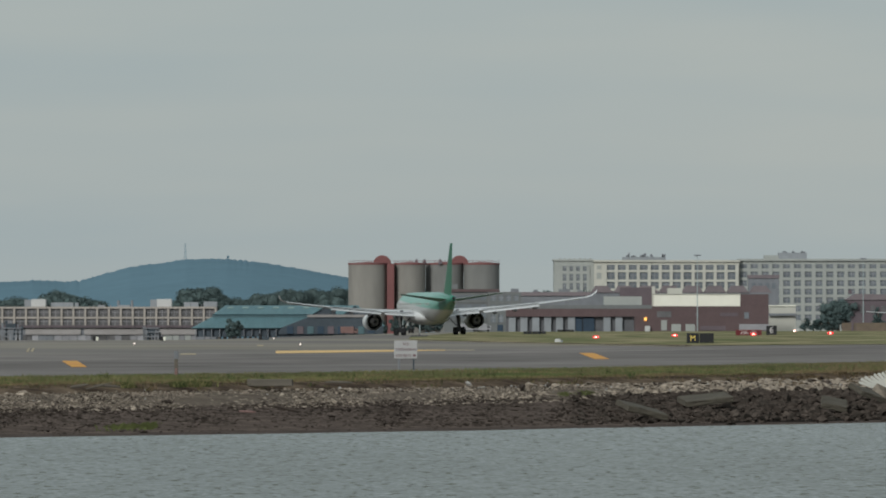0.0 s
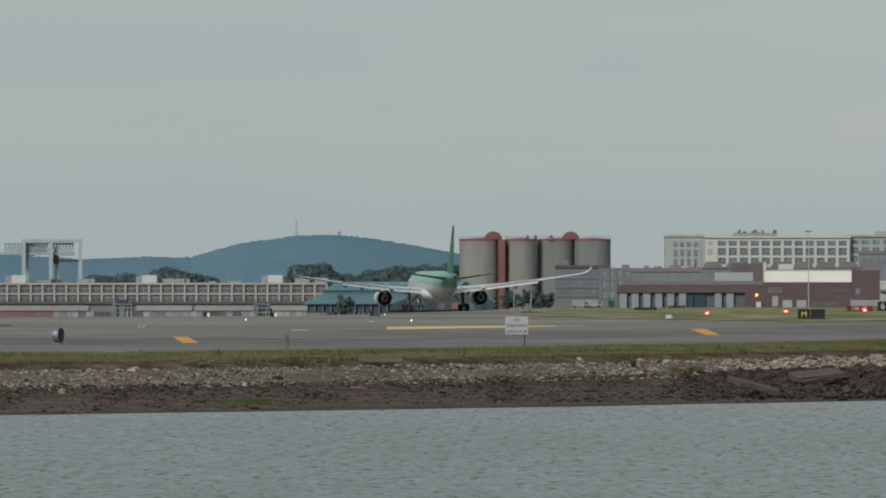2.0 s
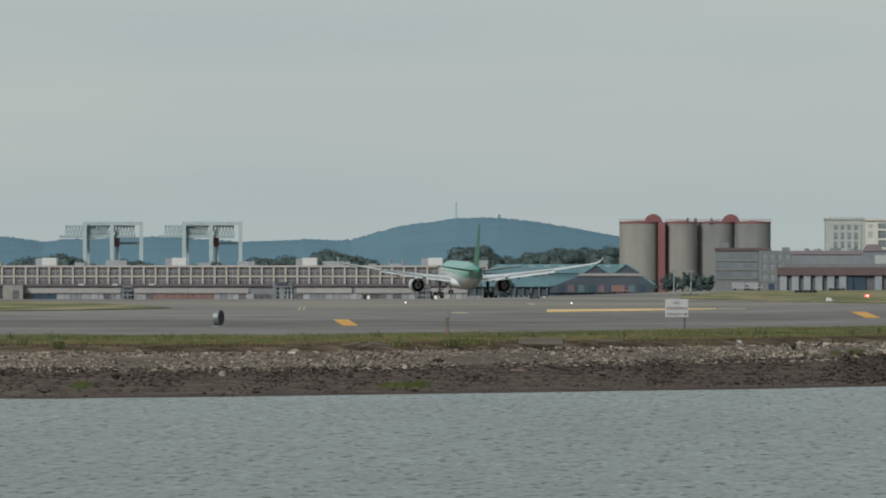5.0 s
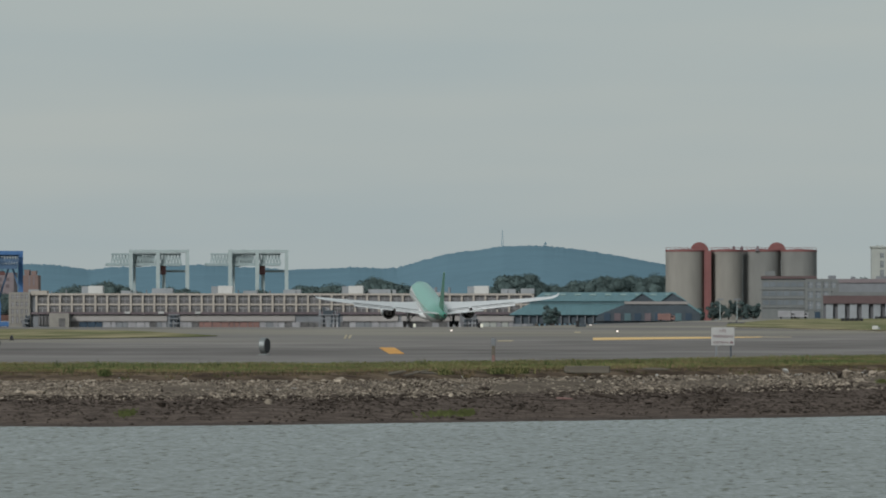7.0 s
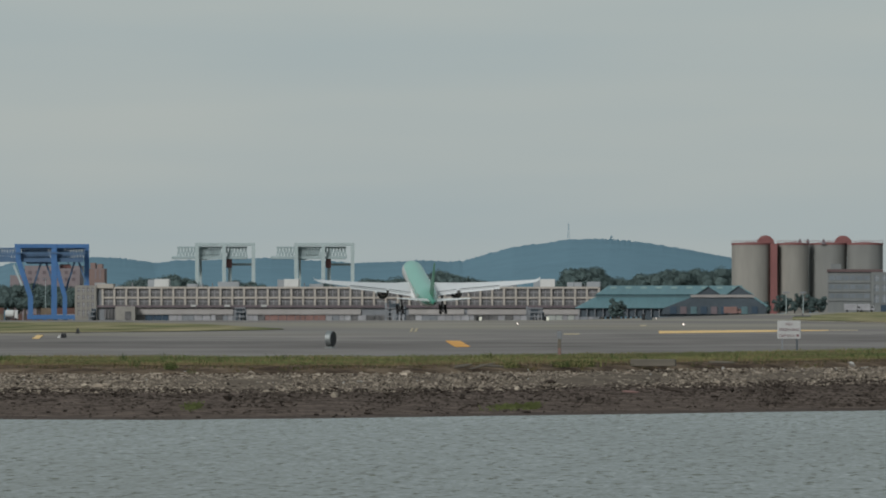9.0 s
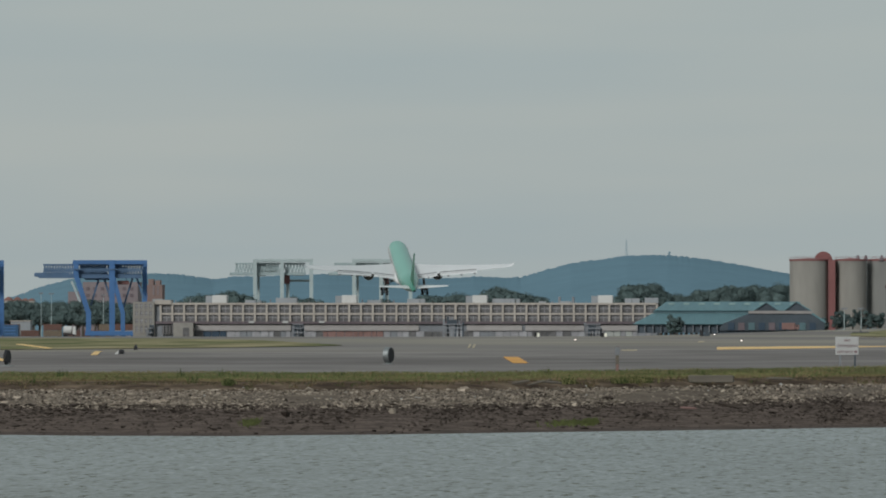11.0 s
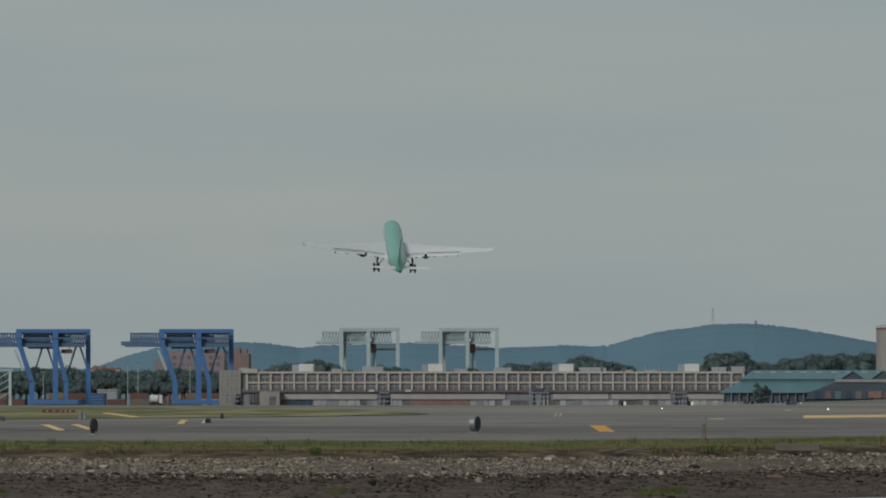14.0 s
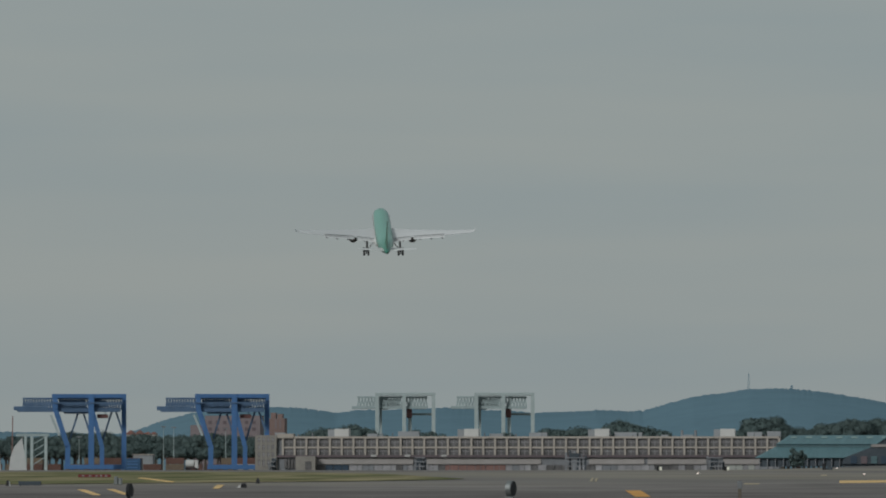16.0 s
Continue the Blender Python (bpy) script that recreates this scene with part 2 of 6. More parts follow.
def livery():
    """Teal over white: the edge sinks toward the tail."""
    m = surface("teal_and_white_fuselage_paint", (0.62, 0.63, 0.62), 0.26, grain=0.5, vary=0.06)
    n, l = m.node_tree.nodes, m.node_tree.links
    b = n["Principled BSDF"]
    co, sep = n.new("ShaderNodeTexCoord"), n.new("ShaderNodeSeparateXYZ")
    l.new(co.outputs["Object"], sep.inputs[0])
    slope, edge = n.new("ShaderNodeMath"), n.new("ShaderNodeMapRange")
    slope.operation = "MULTIPLY_ADD"
    l.new(sep.outputs["Y"], slope.inputs[0])
    slope.inputs[1].default_value = -0.042
    l.new(sep.outputs["Z"], slope.inputs[2])
    edge.inputs["From Min"].default_value, edge.inputs["From Max"].default_value = 5.25, 5.6
    l.new(slope.outputs[0], edge.inputs["Value"])
    aft = n.new("ShaderNodeMapRange")
    aft.inputs["From Min"].default_value, aft.inputs["From Max"].default_value = -14.0, -30.0
    l.new(sep.outputs["Y"], aft.inputs["Value"])
    teal, mx = n.new("ShaderNodeMix"), n.new("ShaderNodeMix")
    teal.data_type = mx.data_type = "RGBA"
    l.new(aft.outputs["Result"], teal.inputs[0])
    teal.inputs[6].default_value, teal.inputs[7].default_value = (0.165, 0.375, 0.310, 1), (0.035, 0.185, 0.130, 1)
    l.new(edge.outputs["Result"], mx.inputs[0])
    mx.inputs[6].default_value = (0.43, 0.44, 0.43, 1)
    l.new(teal.outputs[2], mx.inputs[7])
    l.new(mx.outputs[2], b.inputs["Base Color"])
    return m


LIVERY = livery()


def water_material():
    m = bpy.data.materials.new("rippled_harbour_water")
    m.use_nodes = True
    n, l = m.node_tree.nodes, m.node_tree.links
    b = n["Principled BSDF"]
    b.inputs["Base Color"].default_value = (0.072, 0.076, 0.050, 1)
    b.inputs["Roughness"].default_value = 0.12
    b.inputs["IOR"].default_value = 1.33
    co = n.new("ShaderNodeTexCoord")
    tilt = [None, None]
    # wavelets: (scale across, scale along), tilt along and across
    for k, (sx, sy, along, across, detail) in enumerate(((5.2, 1.1, 0.15, 0.03, 2), (2.2, 0.4, 0.10, 0.03, 2), (0.7, 0.1, 0.05, 0.02, 2), (0.06, 0.012, 0.06, 0.0, 2))):
        for axis, amount in ((1, along), (0, across)):
            mp, nz, add = n.new("ShaderNodeMapping"), n.new("ShaderNodeTexNoise"), n.new("ShaderNodeMath")
            mp.inputs["Scale"].default_value = (sx, sy, 1)
            mp.inputs["Location"].default_value = (k * 7.3, axis * 31.0, 0)
            nz.inputs["Scale"].default_value, nz.inputs["Detail"].default_value = 1.0, detail
            nz.inputs["Distortion"].default_value = 0.3
            l.new(co.outputs["Object"], mp.inputs["Vector"])
            l.new(mp.outputs["Vector"], nz.inputs["Vector"])
            add.operation = "MULTIPLY_ADD"
            l.new(nz.outputs["Fac"], add.inputs[0])
            add.inputs[1].default_value = -amount
            if tilt[axis]:
                l.new(tilt[axis].outputs[0], add.inputs[2])
            else:
                add.inputs[2].default_value = 0.076 if axis == 1 else 0.06
            tilt[axis] = add
    # short steep flecks on top
    mp, nz, mr, add = n.new("ShaderNodeMapping"), n.new("ShaderNodeTexNoise"), n.new("ShaderNodeMapRange"), n.new("ShaderNodeMath")
    mp.inputs["Scale"].default_value = (2.4, 0.5, 1)
    nz.inputs["Scale"].default_value, nz.inputs["Detail"].default_value = 1.0, 3
    l.new(co.outputs["Object"], mp.inputs["Vector"])
    l.new(mp.outputs["Vector"], nz.inputs["Vector"])
    l.new(nz.outputs["Fac"], mr.inputs["Value"])
    mr.inputs["From Min"].default_value, mr.inputs["From Max"].default_value = 0.58, 0.76
    add.operation = "MULTIPLY_ADD"
    l.new(mr.outputs["Result"], add.inputs[0])
    add.inputs[1].default_value = -0.36
    l.new(tilt[1].outputs[0], add.inputs[2])
    tilt[1] = add
    pack, unit = n.new("ShaderNodeCombineXYZ"), n.new("ShaderNodeVectorMath")
    l.new(tilt[0].outputs[0], pack.inputs[0])
    l.new(tilt[1].outputs[0], pack.inputs[1])
    pack.inputs[2].default_value = 1.0
    unit.operation = "NORMALIZE"
    l.new(pack.outputs[0], unit.inputs[0])
    l.new(unit.outputs[0], b.inputs["Normal"])
    return m


WATER_MAT = water_material()


# ---- helpers for building ----
def mesh(name, bm, material, smooth=False):
    me = bpy.data.meshes.new(name)
    bmesh.ops.recalc_face_normals(bm, faces=bm.faces)
    bm.to_mesh(me)
    bm.free()
    for m in (material if isinstance(material, (list, tuple)) else [material]):
        me.materials.append(m)
    if smooth:
        me.shade_smooth()
    return me


def part(name, bm, material, parent, label="", smooth=False, at=None):
    """Links a bmesh (or a finished mesh) as one mesh object under a thing or a part."""
    data = bm if isinstance(bm, bpy.types.Mesh) else mesh(name, bm, material, smooth)
    ob = new(name, data)
    ob.parent = parent
    if at is not None:
        ob.matrix_basis = at
    return tagged(ob, label)


def thing(name, x, y, z, label, category, group="", kind="", turn=0.0):
    ob = new(name)
    ob.matrix_basis = pose(x, y, z, 0, 0, turn)
    return tagged(ob, label, category, group, kind)


def solid(name, bm, material, x, y, z, label, category, group="", kind="", smooth=False, turn=0.0):
    ob = new(name, bm if isinstance(bm, bpy.types.Mesh) else mesh(name, bm, material, smooth))
    ob.matrix_basis = pose(x, y, z, 0, 0, turn)
    return tagged(ob, label, category, group, kind)


def box(x0, x1, y0, y1, z0, z1, bm=None, bevel=0.0):
    bm = bm or bmesh.new()
    v = [bm.verts.new((x, y, z)) for z in (z0, z1) for x, y in ((x0, y0), (x1, y0), (x1, y1), (x0, y1))]
    for f in ((3, 2, 1, 0), (4, 5, 6, 7), (0, 1, 5, 4), (1, 2, 6, 5), (2, 3, 7, 6), (3, 0, 4, 7)):
        bm.faces.new([v[i] for i in f])
    if bevel:
        bmesh.ops.bevel(bm, geom=bm.edges[:], offset=bevel, segments=1, affect="EDGES", clamp_overlap=True)
    return bm


def beam(a, b, width, bm=None, depth=None):
    """A square bar from a to b."""
    bm = bm or bmesh.new()
    a, b = Vector(a), Vector(b)
    along = (b - a).normalized()
    side = along.cross(Vector((0, 1, 0)))
    if side.length < 0.01:
        side = Vector((1, 0, 0))
    side.normalize()
    up = along.cross(side).normalized()
    s, u = side * width / 2, up * (depth or width) / 2
    v = [bm.verts.new(p + q) for p in (a, b) for q in (s + u, s - u, -s - u, -s + u)]
    for f in ((0, 1, 2, 3), (7, 6, 5, 4), (0, 4, 5, 1), (1, 5, 6, 2), (2, 6, 7, 3), (3, 7, 4, 0)):
        bm.faces.new([v[i] for i in f])
    return bm


def loft(rings, bm=None, cap=True):
    bm = bm or bmesh.new()
    vs = [[bm.verts.new(p) for p in r] for r in rings]
    for a, b in zip(vs, vs[1:]):
        for i in range(len(a)):
            j = (i + 1) % len(a)
            bm.faces.new((a[i], a[j], b[j], b[i]))
    if cap:
        bm.faces.new(vs[0][::-1])
        bm.faces.new(vs[-1])
    return bm


def spin(profile, n=24, axis="y", centre=(0, 0, 0), bm=None, cap=True):
    """A turned solid: profile of (along, radius) about an axis through centre."""
    rings = []
    for s, r in profile:
        ring = []
        for i in range(n):
            c, d = r * math.cos(2 * math.pi * i / n), r * math.sin(2 * math.pi * i / n)
            p = {"x": (s, c, d), "y": (d, s, c), "z": (c, d, s)}[axis]
            ring.append(tuple(q + o for q, o in zip(p, centre)))
        rings.append(ring)
    return loft(rings, bm, cap)


def curve(points, x):
    """Straight lines between (x, value) points, level beyond them."""
    return float(np.interp(x, [p[0] for p in points], [p[1] for p in points]))


def spot(bearing, dist):
    """The place on the plan on a bearing, dist metres down the y axis."""
    return dist * math.tan(bearing / STEP), dist


def rise(steps, dist):
    return EYE + dist * steps / STEP


def lettering(text, size, material, name="lettering", thick=0.02):
    """Words as a flat mesh facing -y, centred on the origin."""
    cu = bpy.data.curves.new(name, "FONT")
    cu.body, cu.size, cu.align_x, cu.align_y, cu.extrude = text, size, "CENTER", "CENTER", thick / 2
    cu.resolution_u = 3
    tmp = bpy.data.objects.new(name, cu)
    scene.collection.objects.link(tmp)
    me = bpy.data.meshes.new_from_object(tmp.evaluated_get(bpy.context.evaluated_depsgraph_get()))
    bpy.data.objects.remove(tmp)
    me.transform(Matrix.Rotation(radians(90), 4, "X"))
    me.materials.clear()
    me.materials.append(material)
    return me


# ---- ground and water ----
SHORE = [(-1600, -215), (-1170, -216.5), (-784, -212), (0, -200), (784, -185), (1600, -172)]
TIDE = [(-784, -165), (0, -150), (784, -137)]
CREST = [(-784, -128), (0, -117), (784, -102)]
VERGE_TOP = [(-784, -104), (0, -93), (784, -77)]
FALL = [(-900, 40.0), (-450, 39.0), (0, 25.0), (600, 23.5)]


def ground_z(bearing, dist):
    return EYE - max(EYE, curve(FALL, bearing) * dist / STEP)


def ground_at(bearing, dist, lift=0.0):
    x, y = spot(bearing, dist)
    return Vector((x, y, ground_z(bearing, dist) + lift))


def on_field(bearing, steps):
    """The distance at which the sight line that many steps below eye level meets the level field."""
    return EYE * STEP / -steps


def bank(bearing):
    """Distances and heights across the shore, from the water up to the field."""
    water = (EYE - WATER) * STEP / -curve(SHORE, bearing)
    wet = water + 2.0
    tide = (EYE + 1.0) * STEP / -curve(TIDE, bearing)
    crest = (EYE + 0.15) * STEP / -curve(CREST, bearing)
    return water, wet, tide, crest


COLUMNS = sorted(set([*range(-2400, 1500, 40), *range(-6000, -2400, 400), *range(1500, 6001, 300)]))


def build_ground():
    bm = bmesh.new()
    rows = []
    for a in COLUMNS:
        water, wet, tide, crest = bank(a)
        top = curve(VERGE_TOP, a)
        line = [(water - 25, WATER - 1.6, 0), (water, WATER, 0), (wet, -1.81, 1), ((wet + tide) / 2, -1.38, 1), (tide, -1.0, 2), ((tide + crest) / 2, -0.55, 2), (tide + (crest - tide) * 0.8, -0.36, 8),
                (crest, -0.10, 8), (crest + 2, 0.0, 8), (crest + 13, -0.02, 3), (on_field(a, top), 0, 4), (on_field(a, top + 13), 0, 5), (on_field(a, top + 27), 0, 6),
                (on_field(a, top + 37), 0, 7), (1150, 0, 7)]
        line += [(d, ground_z(a, d), 7) for d in (1300, 1500, 1750, 2000, 2300, 2600, 2900, 3300, 3800, 4400, 4950)]
        col = []
        for i, (d, z, s) in enumerate(line):
            x, y = spot(a, d)
            if 1 <= i <= 7:
                y += 1.1 * noise.noise(Vector((x * 0.25, i * 3.7, 1)))
                z += (0.06 if i > 1 else 0) * noise.noise(Vector((x * 0.6, i * 5.1, 2)))
            col.append((bm.verts.new((x, y, z)), s))
        rows.append(col)
    for p, q in zip(rows, rows[1:]):
        for i in range(len(p) - 1):
            f = bm.faces.new((p[i][0], q[i][0], q[i + 1][0], p[i + 1][0]))
            # the right-hand bank gets the mud with gap shade in its colour
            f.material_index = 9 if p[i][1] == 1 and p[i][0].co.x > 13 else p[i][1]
    me = mesh("ground", bm, [WET_MUD, MUD, SHINGLE, VERGE, ASPHALT_PALE, ASPHALT_DARK, ASPHALT, APRON, SOIL_AND_SHADE, GAP_SHADE_MUD])
    tagged(new("ground", me), "airfield of worn grey asphalt behind a muddy stony shore", "ground", kind="structure")


def sheet(name, outline, material, lift, label, category, kind="", group="", cells=1):
    """A thin flat area on the field from bearings and distances of two edges: rows of (bearing, near, far)."""
    bm = bmesh.new()
    cols = []
    for a, near, far in outline:
        n_rows = cells
        cols.append([[bm.verts.new(ground_at(a, near + (far - near) * k / n_rows, h)) for k in range(n_rows + 1)] for h in (lift - 0.02, lift)])
    for (b0, t0), (b1, t1) in zip(cols, cols[1:]):
        for k in range(len(t0) - 1):
            bm.faces.new((t0[k], t1[k], t1[k + 1], t0[k + 1]))
            bm.faces.new((b0[k], b0[k + 1], b1[k + 1], b1[k]))
        bm.faces.new((b0[0], b1[0], t1[0], t0[0]))
        bm.faces.new((b0[-1], t0[-1], t1[-1], b1[-1]))
    for b, t in (cols[0], cols[-1]):
        for k in range(len(t) - 1):
            bm.faces.new((b[k], t[k], t[k + 1], b[k + 1]))
    return tagged(new(name, mesh(name, bm, material)), label, category, group, kind)


def build_turf():
    low = [(-60, -38.5), (0, -40.5), (100, -43), (218, -46), (440, -49.5), (784, -47), (1500, -45)]
    pts = [(a, on_field(a, curve(low, a)), on_field(a, curve(low, a)) + (2080 - on_field(a, curve(low, a))) * min(1, (a + 90) / 160)) for a in range(-60, 1500, 40)]
    sheet("turf", pts, TURF, 0.06, "mown green airfield turf beyond the taxiway", "grass", "structure", cells=8)
    low = [(-2400, -68), (-1780, -66), (-1444, -63), (-1150, -60), (-1000, -57.5), (-960, -56)]
    far = [(-2400, -44), (-1500, -43.5), (-1250, -44), (-1100, -47), (-1000, -53), (-960, -55.5)]
    pts = [(a, on_field(a, curve(low, a)), on_field(a, curve(far, a))) for a in range(-2400, -959, 40)]
    sheet("turf", pts, TURF, 0.06, "mown yellow-green airfield turf beside the taxiway", "grass", "structure", cells=6)
    low2 = [(-60, -40.5), (218, -47.6), (440, -51)]
    line = [(a, on_field(a, curve(low2, a)), on_field(a, curve(low2, a)) + 9) for a in range(-60, 441, 50)]
    # dark strip laid down as the shadow line of the turf edge
    shade_strip = [(a, near + 10, near + 22) for a, near, far in line]
    sheet("turf_lip", shade_strip, SOIL_AND_SHADE, 0.12, "dark strip coloured as the shadow line along the turf edge", "soil", "structure")
    sheet("turf_edge", line, PALE_YELLOW, 0.05, "thin pale painted line along the turf", "line", "structure")


def build_marks():
    """Painted marks on the taxiway, each between two bearings that lean with distance."""
    def mark(a0, a1, e0, e1, lean, material, label, thick=0.03):
        n, f = on_field(a0, e0), on_field(a0, e1)
        bm = bmesh.new()
        lower = [ground_at(a, d, 0.01) for a, d in ((a0 + lean, n), (a1 + lean, n), (a1, f), (a0, f))]
        upper = [p + Vector((0, 0, thick)) for p in lower]
        loft([lower, upper], bm)
        tagged(new("painted_mark", mesh("painted_mark", bm, material)), label, "marking", "painted marks on the taxiway", "structure")
    arrow = "bright yellow slanted mark painted on the dark taxiway"
    mark(-674, -647, -87, -76.5, 17, YELLOW_PAINT, arrow)
    mark(241, 267, -73, -62.5, 27, YELLOW_PAINT, arrow)
    mark(-1396, -1384, -73, -66.5, -8, LINE_YELLOW, "small yellow mark painted beside the turf")
    mark(-1643, -1629, -84.5, -75, 27, LINE_YELLOW, "yellow line crossing the taxiway edge")
    mark(-1590, -1577, -83.5, -74.5, 27, LINE_YELLOW, "yellow line crossing the taxiway edge")
    mark(-734, -730, -60, -54, -3, PALE_YELLOW, "pale yellow dash painted on the taxiway")
    mark(-726, -722, -60, -54, -3, PALE_YELLOW, "pale yellow dash painted on the taxiway")
    mark(-464, -437, -65, -63.4, 0, PALE_YELLOW, "short faded line painted on the taxiway")
    mark(-329, -318, -50, -48, 0, PALE_YELLOW, "short faded line painted on the taxiway")
    mark(-1536, -1524, -62, -55, 52, LINE_YELLOW, "faded yellow line across the turf path", 0.1)
    rows = [(a, on_field(a, curve([(-296, -63), (-120, -60.5), (0, -57.8)], a)), on_field(a, curve([(-296, -58.5), (-120, -57.0), (0, -56.6)], a))) for a in range(-296, 5, 30)]
    fade = [(a, on_field(a, -57.6), on_field(a, -56.7)) for a in range(6, 57, 10)]
    sheet("painted_line", fade, PALE_YELLOW, 0.03, "worn faded end of the yellow taxiway line", "marking", "structure", "painted marks on the taxiway")
    sheet("painted_line", rows, LINE_YELLOW, 0.03, "long broad yellow line painted on the taxiway", "marking", "structure", "painted marks on the taxiway")


def build_near_shore():
    """The bank on which the camera stands."""
    bm = bmesh.new()
    cols = []
    for x in range(-200, 201, 20):
        cols.append([bm.verts.new((x, y + noise.noise(Vector((x * 0.1, y, 3))) * 0.8, h)) for y, h in ((-300, 1.7), (-20, 1.65), (3, 1.6), (6, 0.6), (10, -1.2), (16, -2.6))])
    for p, q in zip(cols, cols[1:]):
        for k in range(len(p) - 1):
            bm.faces.new((p[k], q[k], q[k + 1], p[k + 1]))
    tagged(new("near_shore", mesh("near_shore", bm, VERGE)), "rough grassy bank on the near side of the water", "ground", kind="structure")


def build_water():
    bm = bmesh.new()
    cols = []
    for a in range(-6000, 6001, 300):
        far = bank(a)[0] + 12
        cols.append([bm.verts.new((spot(a, max(q, 330))[0], q, 0)) for q in (6, 60, 120, 240, 320, far)])
    for p, q in zip(cols, cols[1:]):
        for i in range(len(p) - 1):
            bm.faces.new((p[i], q[i], q[i + 1], p[i + 1]))
    ob = new("water", mesh("water", bm, WATER_MAT))
    ob.location.z = WATER
    return tagged(ob, "grey-green harbour water with small ripples", "water", kind="structure")


build_ground()
build_turf()
build_marks()
build_near_shore()
water = build_water()


# ---- far shore ----
class Site:
    """A building site: turns bearings and rises at one distance into the building's own metres."""

    def __init__(self, name, bearing, dist, label, category, group="", base=None):
        self.dist, self.k, self.bearing = dist, dist / STEP, bearing
        self.z0 = ground_z(bearing, dist) if base is None else base
        x, y = spot(bearing, dist)
        self.ob = thing(name, x, y, self.z0, label, category, group)

    def x(self, bearing):
        return (bearing - self.bearing) * self.k

    def z(self, steps):
        return rise(steps, self.dist) - self.z0

    def box(self, name, a0, a1, e0, e1, y0, y1, material, label="", parent=None, bevel=0.0):
        z0 = 0.0 if e0 is None else self.z(e0)
        return part(name, box(self.x(a0), self.x(a1), y0, y1, z0, self.z(e1), bevel=bevel), material, parent or self.ob, label)


def window_grid(site, wall, a0, a1, rows, bays, opening, material, frame_material, pier=0.22, y=0.0, deep=0.5):
    """Piers, spandrels and recessed panes in front of a wall: each a piece of its own. rows: (sill, head) rises."""
    step = (a1 - a0) / bays * site.k
    x0 = site.x(a0)
    top, low = site.z(rows[0][1]), site.z(rows[-1][0])
    pm = mesh("pier", box(-step * pier / 2, step * pier / 2, y - deep, y, low - 0.3, top + 0.4), frame_material)
    for i in range(bays + 1):
        part("pier", pm, None, wall, at=pose(x0 + i * step, 0, 0))
    for (sill, head), nxt in zip(rows, rows[1:] + [None]):
        if nxt:
            part("spandrel", box(x0, x0 + bays * step, y - deep * 0.8, y, site.z(nxt[1]), site.z(sill)), frame_material, wall)
        h = site.z(head) - site.z(sill)
        w = step * (1 - pier)
        bm = box(-w / 2, w / 2, y - 0.06, y - 0.01, 0, h)
        box(-0.09, 0.09, y - 0.12, y - 0.06, 0, h, bm)
        box(-w / 2, w / 2, y - 0.12, y - 0.06, h * 0.55, h * 0.55 + 0.16, bm)
        bm.faces.ensure_lookup_table()
        for f in bm.faces[6:]:
            f.material_index = 1
        wm = mesh("window", bm, [material, PANEL_GREY])
        for i in range(bays):
            if opening(i):
                part("window", wm, None, wall, at=pose(x0 + (i + 0.5) * step, 0, site.z(sill)))


